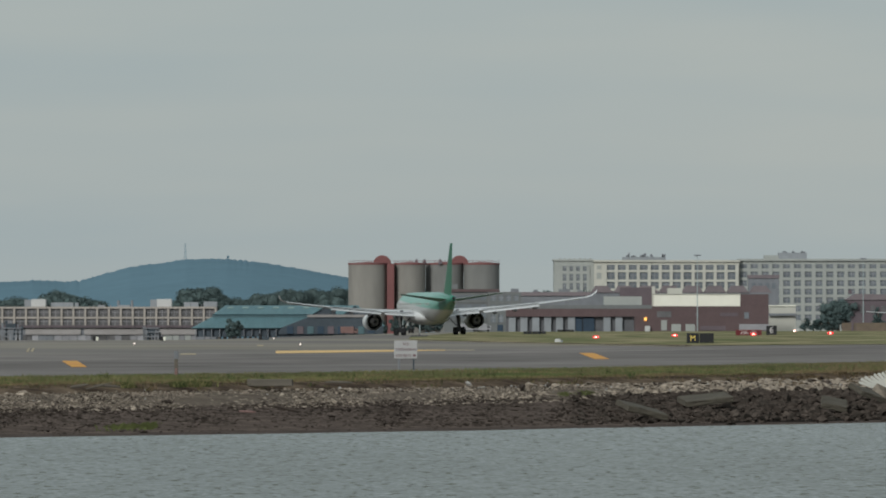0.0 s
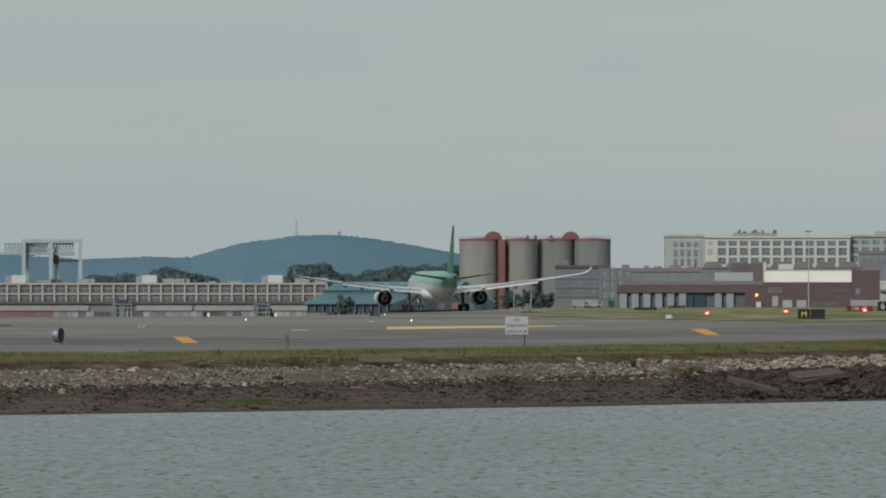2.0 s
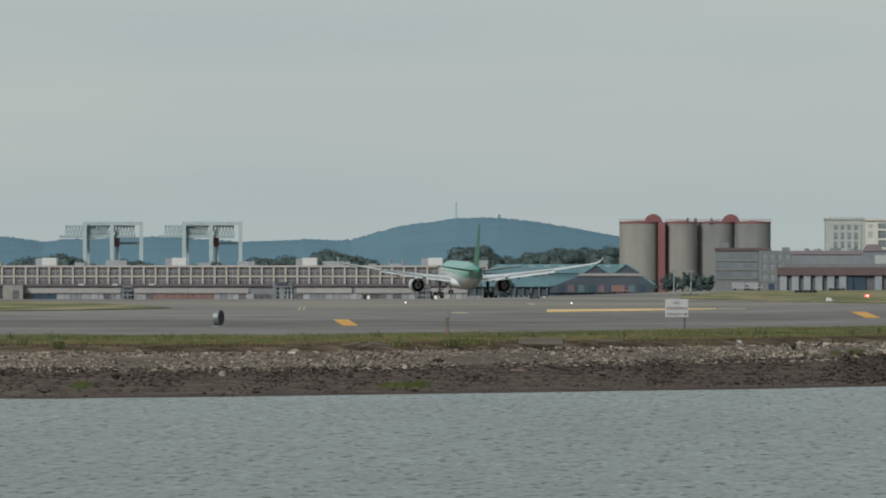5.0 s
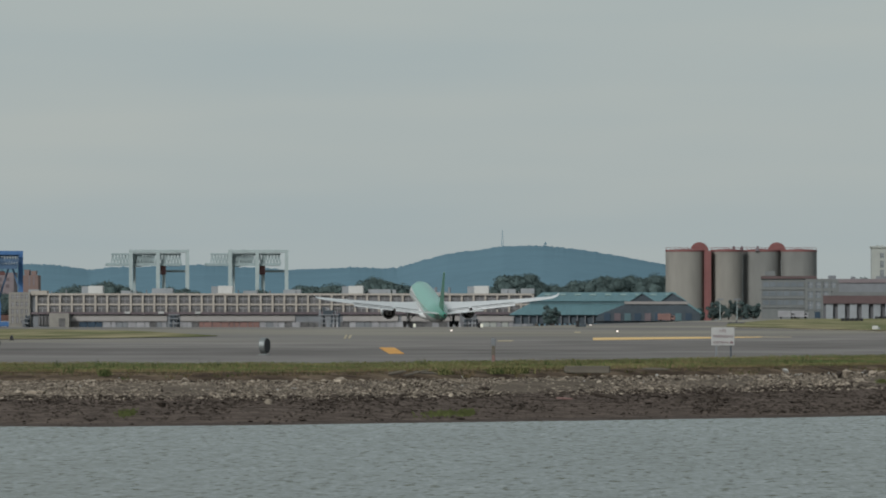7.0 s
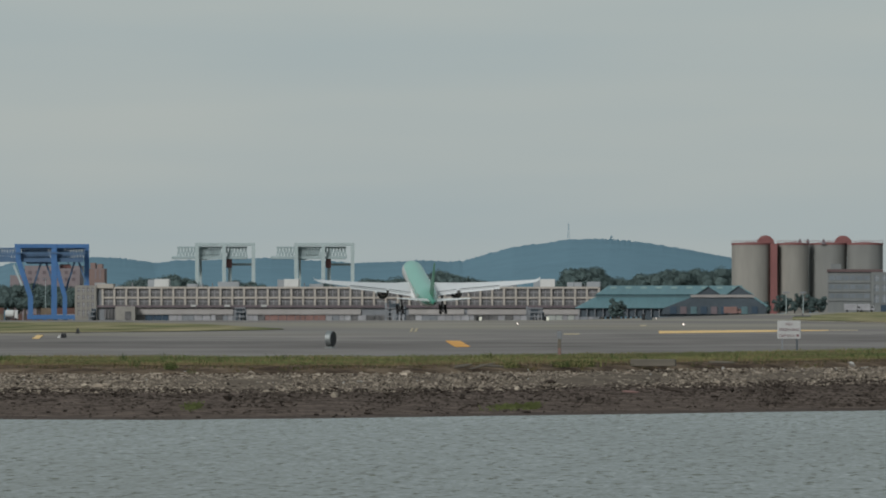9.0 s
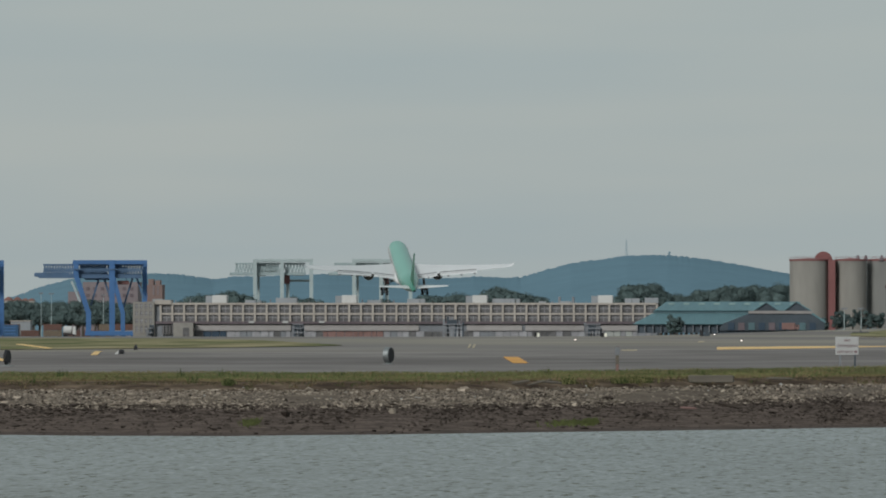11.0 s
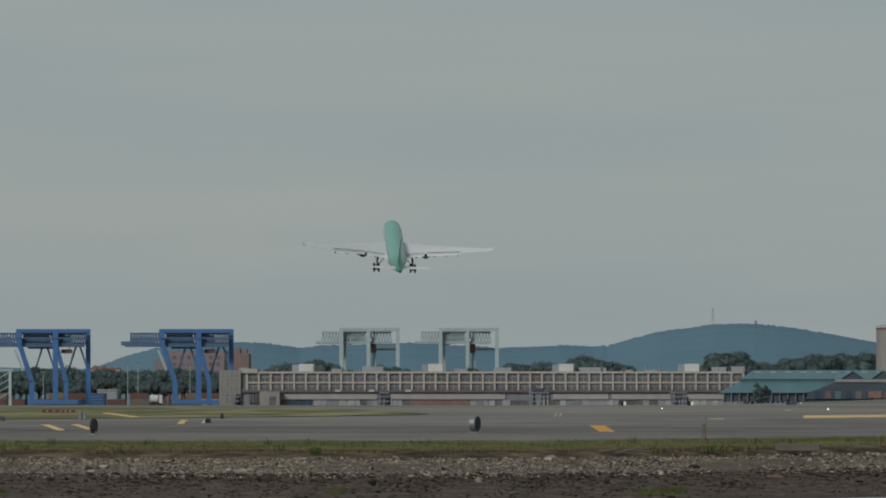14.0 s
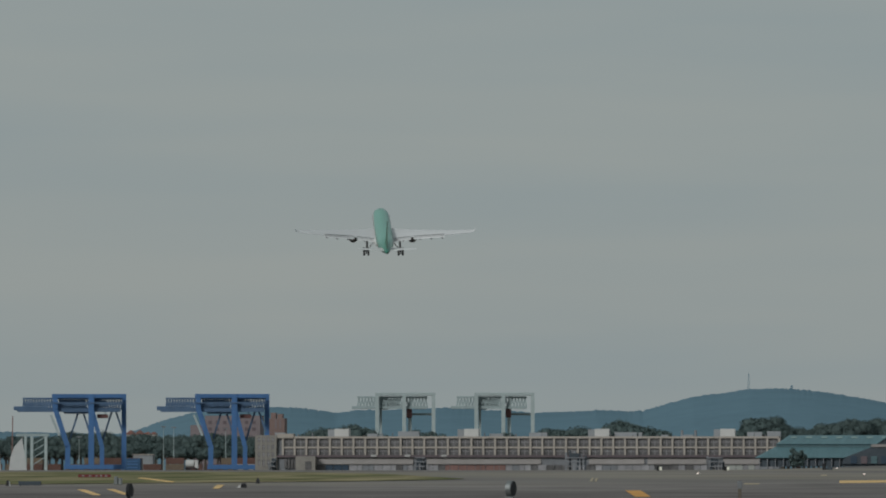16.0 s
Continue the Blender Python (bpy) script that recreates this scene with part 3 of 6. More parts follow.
def build_warehouse():
    """The long pale concrete warehouse with two upper storeys of bays over a canopy."""
    s = Site("warehouse", -865, 2960, "long pale concrete warehouse with two storeys of bays over a canopy", "warehouse")
    wall = s.box("wall", -1292, -401, None, 17, 0, 26, DIRTY_CONCRETE, "stained concrete walls")
    s.box("roof", -1292, -402, 16.5, 20, -0.9, 26.2, CONCRETE, "pale concrete parapet")
    bays = 42
    window_grid(s, wall, -1282, -401.3, [(2.0, 16.0), (-13.0, -1.2)], bays, lambda i: True, GLASS_FAR, CONCRETE, pier=0.17, deep=0.8)
    s.box("ledge", -1292, -402, -17, -13.2, -1.2, 0, BRICK_DARK, "dark ledge under the bays")
    # canopies in runs, with dark gaps between them
    for a0, a1 in ((-1221, -1050), (-1026, -823), (-738, -640), (-634, -530), (-500, -412)):
        can = bmesh.new()
        x0, x1 = s.x(a0), s.x(a1)
        loft([[(x0, 0, s.z(-18.5)), (x0, -0.9, s.z(-27)), (x0, -0.9, s.z(-29.6)), (x0, 0, s.z(-29))], [(x1, 0, s.z(-18.5)), (x1, -0.9, s.z(-27)), (x1, -0.9, s.z(-29.6)), (x1, 0, s.z(-29))]], can)
        part("canopy", can, AWNING, s.ob, "pale sheet canopy over the loading bays")
    random.seed(5)
    a = -1221
    while a < -412:
        w = random.choice((9, 12, 15))
        rusty = -1000 < a < -895
        m = PANEL_RUST if rusty else random.choice((PANEL_GREY, PANEL_GREY, GLASS_FAR, DIRTY_CONCRETE))
        if -1215 < a < -1165:
            m = BLUE_DOOR
        if -520 < a < -455:
            m = WHITE_WALL_GREY if random.random() < 0.7 else PANEL_GREY
        s.box("loading_door", a, a + w - 1.2, -40, -30.5, -0.35, -0.02, m)
        a += w
    # taller plain end with small windows
    end = s.box("end_block", -1331, -1292.3, None, 22, -1.5, 24, END_WALL, "brownish grey end block with small windows")
    window_grid(s, end, -1328, -1295, [(10, 18), (-3, 5), (-16, -8), (-32, -21)], 4, lambda i: True, GLASS_FAR, END_WALL, pier=0.4, y=-1.5, deep=0.25)
    s.box("stair_tower", -1292, -1263, 17.2, 25, -1.3, 8, CONCRETE, "pale concrete stair tower")
    s.box("end_annex", -1257, -1222, None, -15, -6, -0.1, END_WALL, "low tan annex")
    s.box("annex_door", -1240, -1229, -39, -24, -6.2, -6, GLASS_FAR)
    for k in range(4):
        s.box("annex_window", -1279 + k * 5.6, -1275 + k * 5.6, -36, -20, -1.0, -0.02, GLASS_FAR)
    # plant boxes on the roof
    for r in (-1166, -935, -703, -480):
        s.box("plant_room", r - 26, r, 19.8, 33.5, 4, 11, WHITE_PAINT, "white rooftop plant room", bevel=0.1)
        s.box("plant_room_wing", r - 38, r - 26.2, 19.8, 32.5, 5, 11, GREY_CONCRETE, "grey rooftop plant room")
    for a0, a1, e in ((-1300, -1282, 27), (-1135, -1118, 25), (-1080, -1043, 29), (-917, -893, 25), (-846, -815, 27), (-695, -655, 27.5), (-652, -646, 27), (-459, -433, 28), (-424, -400, 29), (-612, -600, 23), (-575, -555, 23)):
        s.box("roof_hatch", a0, a1, 19.8, e, 8, 14, GREY_CONCRETE, "low grey rooftop box")
    for a in (-575, -551):
        part("vent_pipe", spin([(0, 0.5), (s.z(31) - s.z(20), 0.45)], 8, "z", (s.x(a), 9, s.z(20))), DIRTY_CONCRETE, s.ob)
    random.seed(11)
    for k in range(26):
        a = random.uniform(-1270, -410)
        part("vent_pipe", spin([(0, 0.2), (random.uniform(0.5, 1.4), 0.2)], 6, "z", (s.x(a), random.uniform(4, 12), s.z(19.8))), DIRTY_CONCRETE, s.ob)
    for a in (-1120, -1060, -995):
        s.box("small_sign", a - 5, a + 5, -16, -12.2, -1.5, -1.25, SIGN_WHITE)


def build_gangways():
    """Dark pier towers that stand before the warehouse."""
    random.seed(3)
    for a, w, h in ((-762, 34, -4), (-1037, 18, -13), (-515, 26, -14), (-1298, 10, -18)):
        s = Site("pier_tower", a, 2930, "dark steel and timber pier tower on the waterfront", "tower", "pier towers")
        for i in range(6):
            q = a - w / 2 + w * i / 5
            part("post", beam((s.x(q), random.uniform(-2, 2), -1.0), (s.x(q) + random.uniform(-0.4, 0.4), 0, s.z(h - random.uniform(0, 12))), 0.7), SHED_DARK if i % 2 else DIRTY_CONCRETE, s.ob)
        for e in (-34, -26, -19):
            if e < h - 2:
                s.box("walkway", a - w / 2, a + w / 2, e, e + 2.0, -1.6, 1.6, DIRTY_CONCRETE)
        s.box("cabin", a - w / 4, a + w / 5, h - 15, h - 6, -1.2, 1.2, SHED_DARK, "dark cabin")


def build_teal_shed():
    """Long low shed: a lower roof, a dark clerestory, an upper roof, and two gables over a flat front range."""
    s = Site("harbour_shed", -270, 2880, "teal-roofed harbour shed with dark gable ends", "shed")
    X, Z = s.x, s.z
    part("wall", box(X(-436), X(-128), 0.5, 40, 0, Z(-16)), SHED_DARK, s.ob, "dark walls")

    def slope(name, a_low0, a_low1, e_low, y_low, a_top0, a_top1, e_top, y_top):
        bm = bmesh.new()
        loft([[(X(a_low0), y_low, Z(e_low)), (X(a_top0), y_top, Z(e_top)), (X(a_top0), y_top + 0.4, Z(e_top - 1.4)), (X(a_low0), y_low + 0.4, Z(e_low - 1.4))],
              [(X(a_low1), y_low, Z(e_low)), (X(a_top1), y_top, Z(e_top)), (X(a_top1), y_top + 0.4, Z(e_top - 1.4)), (X(a_low1), y_low + 0.4, Z(e_low - 1.4))]], bm)
        part(name, bm, TEAL_ROOF, s.ob, "teal sheet roof")
        for i in range(1, 24):
            q = i / 24
            part("roof_seam", beam((X(a_low0 + (a_low1 - a_low0) * q), y_low - 0.05, Z(e_low) + 0.05), (X(a_top0 + (a_top1 - a_top0) * q), y_top - 0.05, Z(e_top) + 0.05), 0.05), TEAL_ROOF, s.ob)
    slope("lower_roof", -445, -288, -17.5, -1, -412, -238, 1.0, 12)
    part("clerestory", box(X(-410), X(-160), 12.2, 16, Z(-6), Z(7)), SHADED_TEAL, s.ob, "clerestory strip in teal darkened for shade")
    slope("upper_roof", -409, -150, 6.5, 11.6, -388, -150, 22.3, 24)
    for i in range(9):
        a = -385 + i * 27
        if a < -160:
            light = bmesh.new()
            loft([[(X(a), 19.4, Z(16.4)), (X(a + 11), 19.4, Z(16.4)), (X(a + 12), 22.0, Z(19.6)), (X(a + 1), 22.0, Z(19.6))],
                  [(X(a), 19.2, Z(16.9)), (X(a + 11), 19.2, Z(16.9)), (X(a + 12), 21.8, Z(20.1)), (X(a + 1), 21.8, Z(20.1))]], light)
            part("roof_light", light, TEAL_LIGHT, s.ob, "pale roof light")
    # two gables that look over the flat front range
    for a0, peak, a1, e1, y in ((-233, -209, -186, 19.5, 9.0), (-178, -156, -130, 20.5, 9.2)):
        f = [(X(a0), y, Z(5)), (X(peak), y, Z(e1)), (X(a1), y, Z(5))]
        part("gable", loft([f, [(x, q + 14, z) for x, q, z in f]]), SHED_DARK, s.ob, "dark gable end")
        for b0, b1 in ((a0 - 2, peak), (peak, a1 + 2)):
            pa = (X(b0), Z(3.8 if b0 != peak else e1 + 0.8))
            pb = (X(b1), Z(e1 + 0.8 if b1 == peak else 3.8))
            part("gable_roof", loft([[(pa[0], y - 0.6, pa[1]), (pa[0], y - 0.6, pa[1] + 0.35), (pa[0], y + 14, pa[1] + 0.35), (pa[0], y + 14, pa[1])],
                                     [(pb[0], y - 0.6, pb[1]), (pb[0], y - 0.6, pb[1] + 0.35), (pb[0], y + 14, pb[1] + 0.35), (pb[0], y + 14, pb[1])]]), TEAL_ROOF, s.ob)
    f = [(X(-292), Z(-29)), (X(-288), Z(-18)), (X(-240), Z(1)), (X(-128), Z(1)), (X(-106), Z(-14)), (X(-106), Z(-29))]
    part("front_wall", loft([[(x, -0.4, z) for x, z in f], [(x, 9, z) for x, z in f]]), SHED_DARK, s.ob, "dark boarded front")
    part("roof_edge", box(X(-240), X(-127), -0.9, 12, Z(1.2), Z(6)), AWNING, s.ob, "pale flat roof edge")
    part("lean_to_roof", beam((X(-128), 4, Z(1.6)), (X(-104), 4, Z(-14.4)), 0.6, depth=9.5), TEAL_ROOF, s.ob)
    for i in range(9):
        a = -276 + i * 18
        s.box("bay", a, a + 11, -28, -15, -0.7, -0.45, (BLUE_DOOR, BRICK_DARK, SHADED_TEAL, BLUE_DOOR, BRICK_DARK)[i % 5])
    for i in range(11):
        a = -438 + i * 14.2
        s.box("post", a, a + 1.4, None, -19, -0.7, 0.2, DIRTY_CONCRETE)


def build_silos():
    d = 3010
    for a0, a1, m, y in ((-167.4, -98.3, SILO, 0), (-87, -31, SILO, 2), (-31, 36.3, SILO_DARK, 9), (36.3, 100, SILO_DARK, 6)):
        mid, r = (a0 + a1) / 2, (a1 - a0) / 2 * d / STEP
        s = Site("silo", mid, d + y, "tall round concrete silo with a red rim", "silo", "row of four silos")
        top = s.z(94.5)
        part("body", spin([(0, r), (top * 0.5, r), (top, r)], 40, "z"), m, s.ob, "weathered concrete cylinder", smooth=False)
        part("rim", spin([(top - 0.1, r + 0.12), (top + 0.55, r + 0.12), (top + 0.55, r - 0.5), (top + 1.0, 0.3)], 40, "z"), SILO_RED, s.ob, "faded red rim and deck")
        for i in range(18):
            q = 2 * math.pi * i / 18
            part("rail_post", beam((r * math.cos(q), r * math.sin(q), top + 0.5), (r * math.cos(q), r * math.sin(q), top + 1.3), 0.06), SILO_RED, s.ob)
        ring = bmesh.new()
        for i in range(24):
            p, q = 2 * math.pi * i / 24, 2 * math.pi * (i + 1) / 24
            beam((r * math.cos(p), r * math.sin(p), top + 1.45), (r * math.cos(q), r * math.sin(q), top + 1.25), 0.06, ring)
        tagged(part("guard_rail", ring, SILO_RED, s.ob), kind="stuff")
    for a in (-107.5, 29.4):
        s = Site("silo_dome", a, d + (4 if a < 0 else 14), "round red housing on top of the silos", "dome", "red silo domes", base=rise(92, d))
        part("drum", spin([(-1.6, 3.1), (1.6, 3.1)], 28, "y", (0, 0, 0.6)), SILO_RED, s.ob)
        part("band", spin([(-1.75, 3.15), (-1.6, 3.3), (1.6, 3.3), (1.75, 3.15)], 28, "y", (0, 0, 0.6)), SILO_RED, s.ob)
    s = Site("elevator_shaft", -92.5, d - 1, "red sheet-clad elevator shaft between the silos", "shaft")
    s.box("shaft", -99, -86.5, None, 96, -3.5, 1.5, SILO_RED)
    s = Site("silo_hoist", -40, d + 2, "small dark hoist heads on the silo deck", "hoist", base=rise(95, d))
    for a in (-47, -33, -5):
        part("hoist_head", loft([[(s.x(a) - 0.8, -0.6, 0), (s.x(a) + 0.8, -0.6, 0), (s.x(a) + 0.8, 0.6, 0), (s.x(a) - 0.8, 0.6, 0)],
                                 [(s.x(a) - 0.25, -0.2, 1.9), (s.x(a) + 0.35, -0.2, 1.9), (s.x(a) + 0.35, 0.2, 1.9), (s.x(a) - 0.25, 0.2, 1.9)]]), BRICK_DARK, s.ob)
    s = Site("silo_gantry", -100, d - 6, "grey conveyor gantry along the silo tops", "gantry", base=rise(95, d))
    for i in range(11):
        a = -160 + i * 25
        part("post", beam((s.x(a), 0, 0), (s.x(a), 0, 1.1), 0.06), SILO_RED, s.ob)
    part("rail", beam((s.x(-160), 0, 1.1), (s.x(92), 0, 1.1), 0.08), SILO_RED, s.ob)


def build_office():
    """Grey block beside the silos, with a paler window wing."""
    s = Site("office_block", 60, 2700, "grey concrete block with long window bands and a red roof edge", "building")
    w = s.box("wall", 2, 79, None, 46, 0, 14, OFFICE_WALL, "dark grey walls")
    for e0, e1 in ((32, 40), (16, 24), (0, 8)):
        for i in range(6):
            s.box("window", 5 + i * 12.2, 15.5 + i * 12.2, e0, e1, -0.12, -0.02, GLASS_GREY, parent=w)
        s.box("band", 2, 79, e0 - 5, e0 - 0.4, -0.35, 0, OFFICE_WALL, "pale concrete band")
    s.box("roof_edge", 1, 100, 46.2, 51, -0.6, 14.3, BRICK, "dull red roof edge")
    s.box("roof_block", 8, 26, 51.2, 60, 3, 9, OFFICE_WALL)
    w = s.box("window_wing", 79.2, 138, None, 45.5, -2.5, 14, OFFICE_WALL, "pale grey wing")
    window_grid(s, w, 82, 136, [(30, 40), (12, 24), (-8, 6)], 4, lambda i: True, GLASS_GREY, OFFICE_WALL, pier=0.35, y=-2.5, deep=0.3)
    s.box("door", 96, 106, -23, -12, -2.7, -2.5, BLUE_DOOR)
    s.box("plinth", 30, 60, None, -12, -3, -0.4, OFFICE_WALL)
    s = Site("far_roofs", 190, 2990, "low grey-red sheds with flat roofs behind the terminal", "building")
    s.box("wall", 100, 262, None, 39, 0, 20, DIRTY_CONCRETE)
    s.box("roof", 98, 262, 39.2, 46, -0.5, 20, BRICK_FAR, "dull red roof")
    for a, w, e in ((120, 14, 52), (160, 8, 50), (205, 20, 51), (238, 10, 49)):
        s.box("roof_box", a, a + w, 46.2, e, 3, 8, DIRTY_CONCRETE)


def build_terminal():
    """Low depot with white piers, and the brick hall with white cladding."""
    s = Site("depot", 240, 2600, "low brown depot with pale piers and dark bays", "depot")
    s.box("wall", 112, 338, None, 14, 1.2, 16, DARK_OPENING, "dark recessed bays")
    s.box("fascia", 111, 346, 2.4, 16.4, -0.5, 1.1, BRICK, "brown fascia")
    s.box("roof_edge", 126, 370, 16.6, 22.8, 0.5, 17, OFFICE_WALL, "pale grey roof edge")
    s.box("roof_light", 285, 352, 23, 38, 3, 12, WHITE_WALL_GREY, "long pale rooftop monitor")
    for i in range(12):
        a = 116 + i * 21.0
        if a + 12 > 336 or 224 < a < 270:
            continue
        s.box("pier", a, a + 12.5, None, 2.2, 0.1, 1.0, GREY_CONCRETE, "pale pier")
    for a in (226, 248):
        s.box("blue_door", a, a + 20, None, 1.5, 0.6, 1.1, BLUE_DOOR, "dark blue sliding door")
    s = Site("brick_hall", 460, 2650, "red-brown brick hall with a white clad upper storey", "hall")
    w = s.box("wall", 340, 576, None, 20.6, 0, 24, BRICK)
    s.box("cladding", 373, 526, 20.8, 41.5, 0.3, 20, CLADDING, "white metal cladding")
    for i in range(1, 13):
        a = 373 + i * 11.8
        s.box("cladding_joint", a, a + 0.3, 20.8, 41.4, 0.24, 0.3, CLADDING)
    s.box("coping", 372, 527, 41.6, 43, 0.0, 20.3, WHITE_WALL, "white coping")
    s.box("upper_wall", 526.2, 576, 20.8, 42, 0.1, 22, BRICK)
    s.box("white_box", 398, 424, 43.2, 53, 4, 10, WHITE_WALL)
    s.box("brick_tower", 314, 370, 21, 54, 6, 14, BRICK_DARK, "dark brick tower")
    s.box("white_edge", 370.3, 376, 21, 56, 5, 13, WHITE_WALL)
    for a in (404, 429):
        s.box("garage_door", a, a + 17, None, -11, -0.15, 0.1, WHITE_WALL_GREY, "white roller door")
    for a0, a1, e0, e1, m in ((378, 404, 1, 12, GLASS_FAR), (490, 522, 3, 9, BRICK_DARK), (533, 541, -1, 10, GLASS_GREY), (446, 452, 3, 8, BRICK_DARK), (386, 396, -22, -4, WHITE_WALL_GREY), (524, 577, -22, -11, PANEL_GREY), (455, 500, -22, -14, BRICK_DARK)):
        s.box("window", a0, a1, e0, e1, -0.12, 0.1, m, parent=w)
    s.box("floodlight", 356, 360.5, -4.5, 0.5, -0.6, -0.1, LAMP_ORANGE, "lit orange floodlight")
    s.box("gatepost", 357, 366, None, -14, -1.2, -0.6, WHITE_PAINT)
    s = Site("cream_annex", 600, 2690, "cream-coloured low annex beside the brick hall", "annex")
    s.box("wall", 577, 624, None, 20.5, 0, 12, WHITE_WALL)
    s.box("eaves", 576, 625, 4, 8, -1.4, 0, DIRTY_CONCRETE, "shaded eaves")
    s.box("roof", 576.5, 624.5, 20.6, 22.6, -0.4, 12.4, CLADDING)
    s = Site("perimeter_wall", 760, 2450, "low tan perimeter wall", "wall")
    for i in range(6):
        s.box("panel", 705 + i * 26, 730.4 + i * 26, None, -8.5, 0, 0.4, TAN_BOX)
    s.box("gate_pier", 722, 726, None, -4, -0.3, 0.6, BRICK_DARK)
    s = Site("brick_house", 745, 2900, "dark brown brick house among trees", "house")
    s.box("wall", 714, 800, None, 32, 0, 14, BRICK_DARK)
    g = bmesh.new()
    f = [(s.x(712), -0.5, s.z(32)), (s.x(730), -0.5, s.z(43)), (s.x(790), -0.5, s.z(41)), (s.x(802), -0.5, s.z(32))]
    loft([f, [(x, 15, z) for x, y, z in f]], g)
    part("roof", g, BRICK_FAR, s.ob, "dull red-brown roof")
    for a in (720, 738, 756, 775):
        s.box("window", a, a + 8, 8, 22, -0.15, 0.05, GLASS_FAR)
    s.box("chimney", 718, 724, 43, 50, 4, 6, BRICK_DARK)
    s = Site("red_brown_block", 567, 3350, "red-brown block before the white building, haze in its colour", "building")
    s.box("wall", 541, 594, None, 70, 0, 12, DIRTY_CONCRETE)
    s.box("parapet", 540, 595, 70.2, 76, -0.4, 12, BRICK_FAR)
    for i in range(4):
        s.box("window", 546 + i * 12, 553 + i * 12, 52, 62, -0.15, 0.05, GLASS_GREY)
    s = Site("red_roof_row", 400, 3300, "long low red-brown roofs before the white building", "building")
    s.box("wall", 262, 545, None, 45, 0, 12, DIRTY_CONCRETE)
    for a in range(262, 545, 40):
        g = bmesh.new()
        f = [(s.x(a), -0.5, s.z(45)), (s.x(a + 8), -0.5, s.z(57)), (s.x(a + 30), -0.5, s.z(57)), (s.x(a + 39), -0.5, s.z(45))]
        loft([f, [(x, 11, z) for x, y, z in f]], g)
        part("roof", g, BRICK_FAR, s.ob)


def build_white_block():
    """The big white warehouse block with its rows of windows."""
    s = Site("white_block", 560, 3640, "huge white concrete block with rows of large grey windows", "building")
    w = s.box("left_wing", 197, 267, None, 101, 4, 40, WHITE_WALL_GREY, "grey-white wing")
    window_grid(s, w, 209, 257, [(83, 91.5), (66, 78), (50, 62), (36, 46)], 4, lambda i: True, GLASS_GREY, WHITE_WALL_GREY, pier=0.5, y=4, deep=0.4)
    s.box("left_cornice", 195, 268, 101, 104, 3.4, 40, WHITE_WALL_GREY)
    w = s.box("main_front", 267.2, 524, None, 99, 0, 40, WHITE_WALL, "white main front")
    rows = [(85, 94), (68, 81), (52, 64), (36, 48), (20, 32)]
    window_grid(s, w, 287, 520, rows, 12, lambda i: True, GLASS_GREY, WHITE_WALL, pier=0.28, y=0, deep=0.7)
    s.box("main_cornice", 266, 525, 99, 102.5, -0.9, 40, WHITE_WALL, "white cornice")
    for e0, e1 in ((86, 93), (69, 80)):
        s.box("window", 272, 280, e0, e1, -0.1, 0.0, WHITE_WALL_GREY)
    w = s.box("right_wing", 524.2, 930, None, 101, 3, 42, WHITE_WALL_GREY, "grey-white wing with seven storeys")
    rows = [(88, 95), (72, 82), (56.5, 66.5), (41.5, 51.5), (26.5, 36.5), (11.5, 21.5), (-4, 6)]
    window_grid(s, w, 522.5, 904.5, rows, 20, lambda i: True, GLASS_GREY, WHITE_WALL_GREY, pier=0.36, y=3, deep=0.6)
    s.box("right_cornice", 524, 931, 101, 104.5, 2, 42, WHITE_WALL_GREY)
    s.box("penthouse", 595, 645, 104.6, 116, 8, 20, GREY_CONCRETE, "grey rooftop penthouse")
    s.box("penthouse", 570, 594.8, 104.6, 111, 8, 20, WHITE_WALL_GREY)
    s.box("penthouse", 318, 395, 102.6, 108, 8, 18, GREY_CONCRETE)
    random.seed(8)
    for i in range(14):
        a = random.uniform(320, 392)
        s.box("roof_plant", a, a + random.uniform(2, 6), 108, random.uniform(109.5, 115), 9, 12, DIRTY_CONCRETE)
    for i in range(8):
        a = random.uniform(598, 640)
        s.box("roof_plant", a, a + random.uniform(2, 5), 116, random.uniform(117, 119), 9, 12, DIRTY_CONCRETE)
    for a in range(205, 262, 9):
        s.box("coping_stub", a, a + 3, 104, 106, 3.5, 4.5, WHITE_WALL_GREY)


def build_light_pole(a, d, top, label, thick=1.0):
    s = Site("light_pole", a, d, label, "light pole", "airfield light poles")
    h = s.z(top)
    part("mast", spin([(0, 0.28 * thick), (h * 0.6, 0.2 * thick), (h, 0.13 * thick)], 8, "z"), CRANE_GREY, s.ob)
    head = box(-1.7 * thick, 1.7 * thick, -0.35, 0.35, h - 0.5 * thick, h, bevel=0.05)
    part("crossarm", head, DIRTY_CONCRETE, s.ob)
    for i in range(4):
        x = (-1.35 + 0.9 * i) * thick
        part("floodlight", box(x - 0.3 * thick, x + 0.3 * thick, -0.75, -0.3, h - 0.75 * thick, h - 0.15 * thick, bevel=0.03), DIRTY_CONCRETE, s.ob)


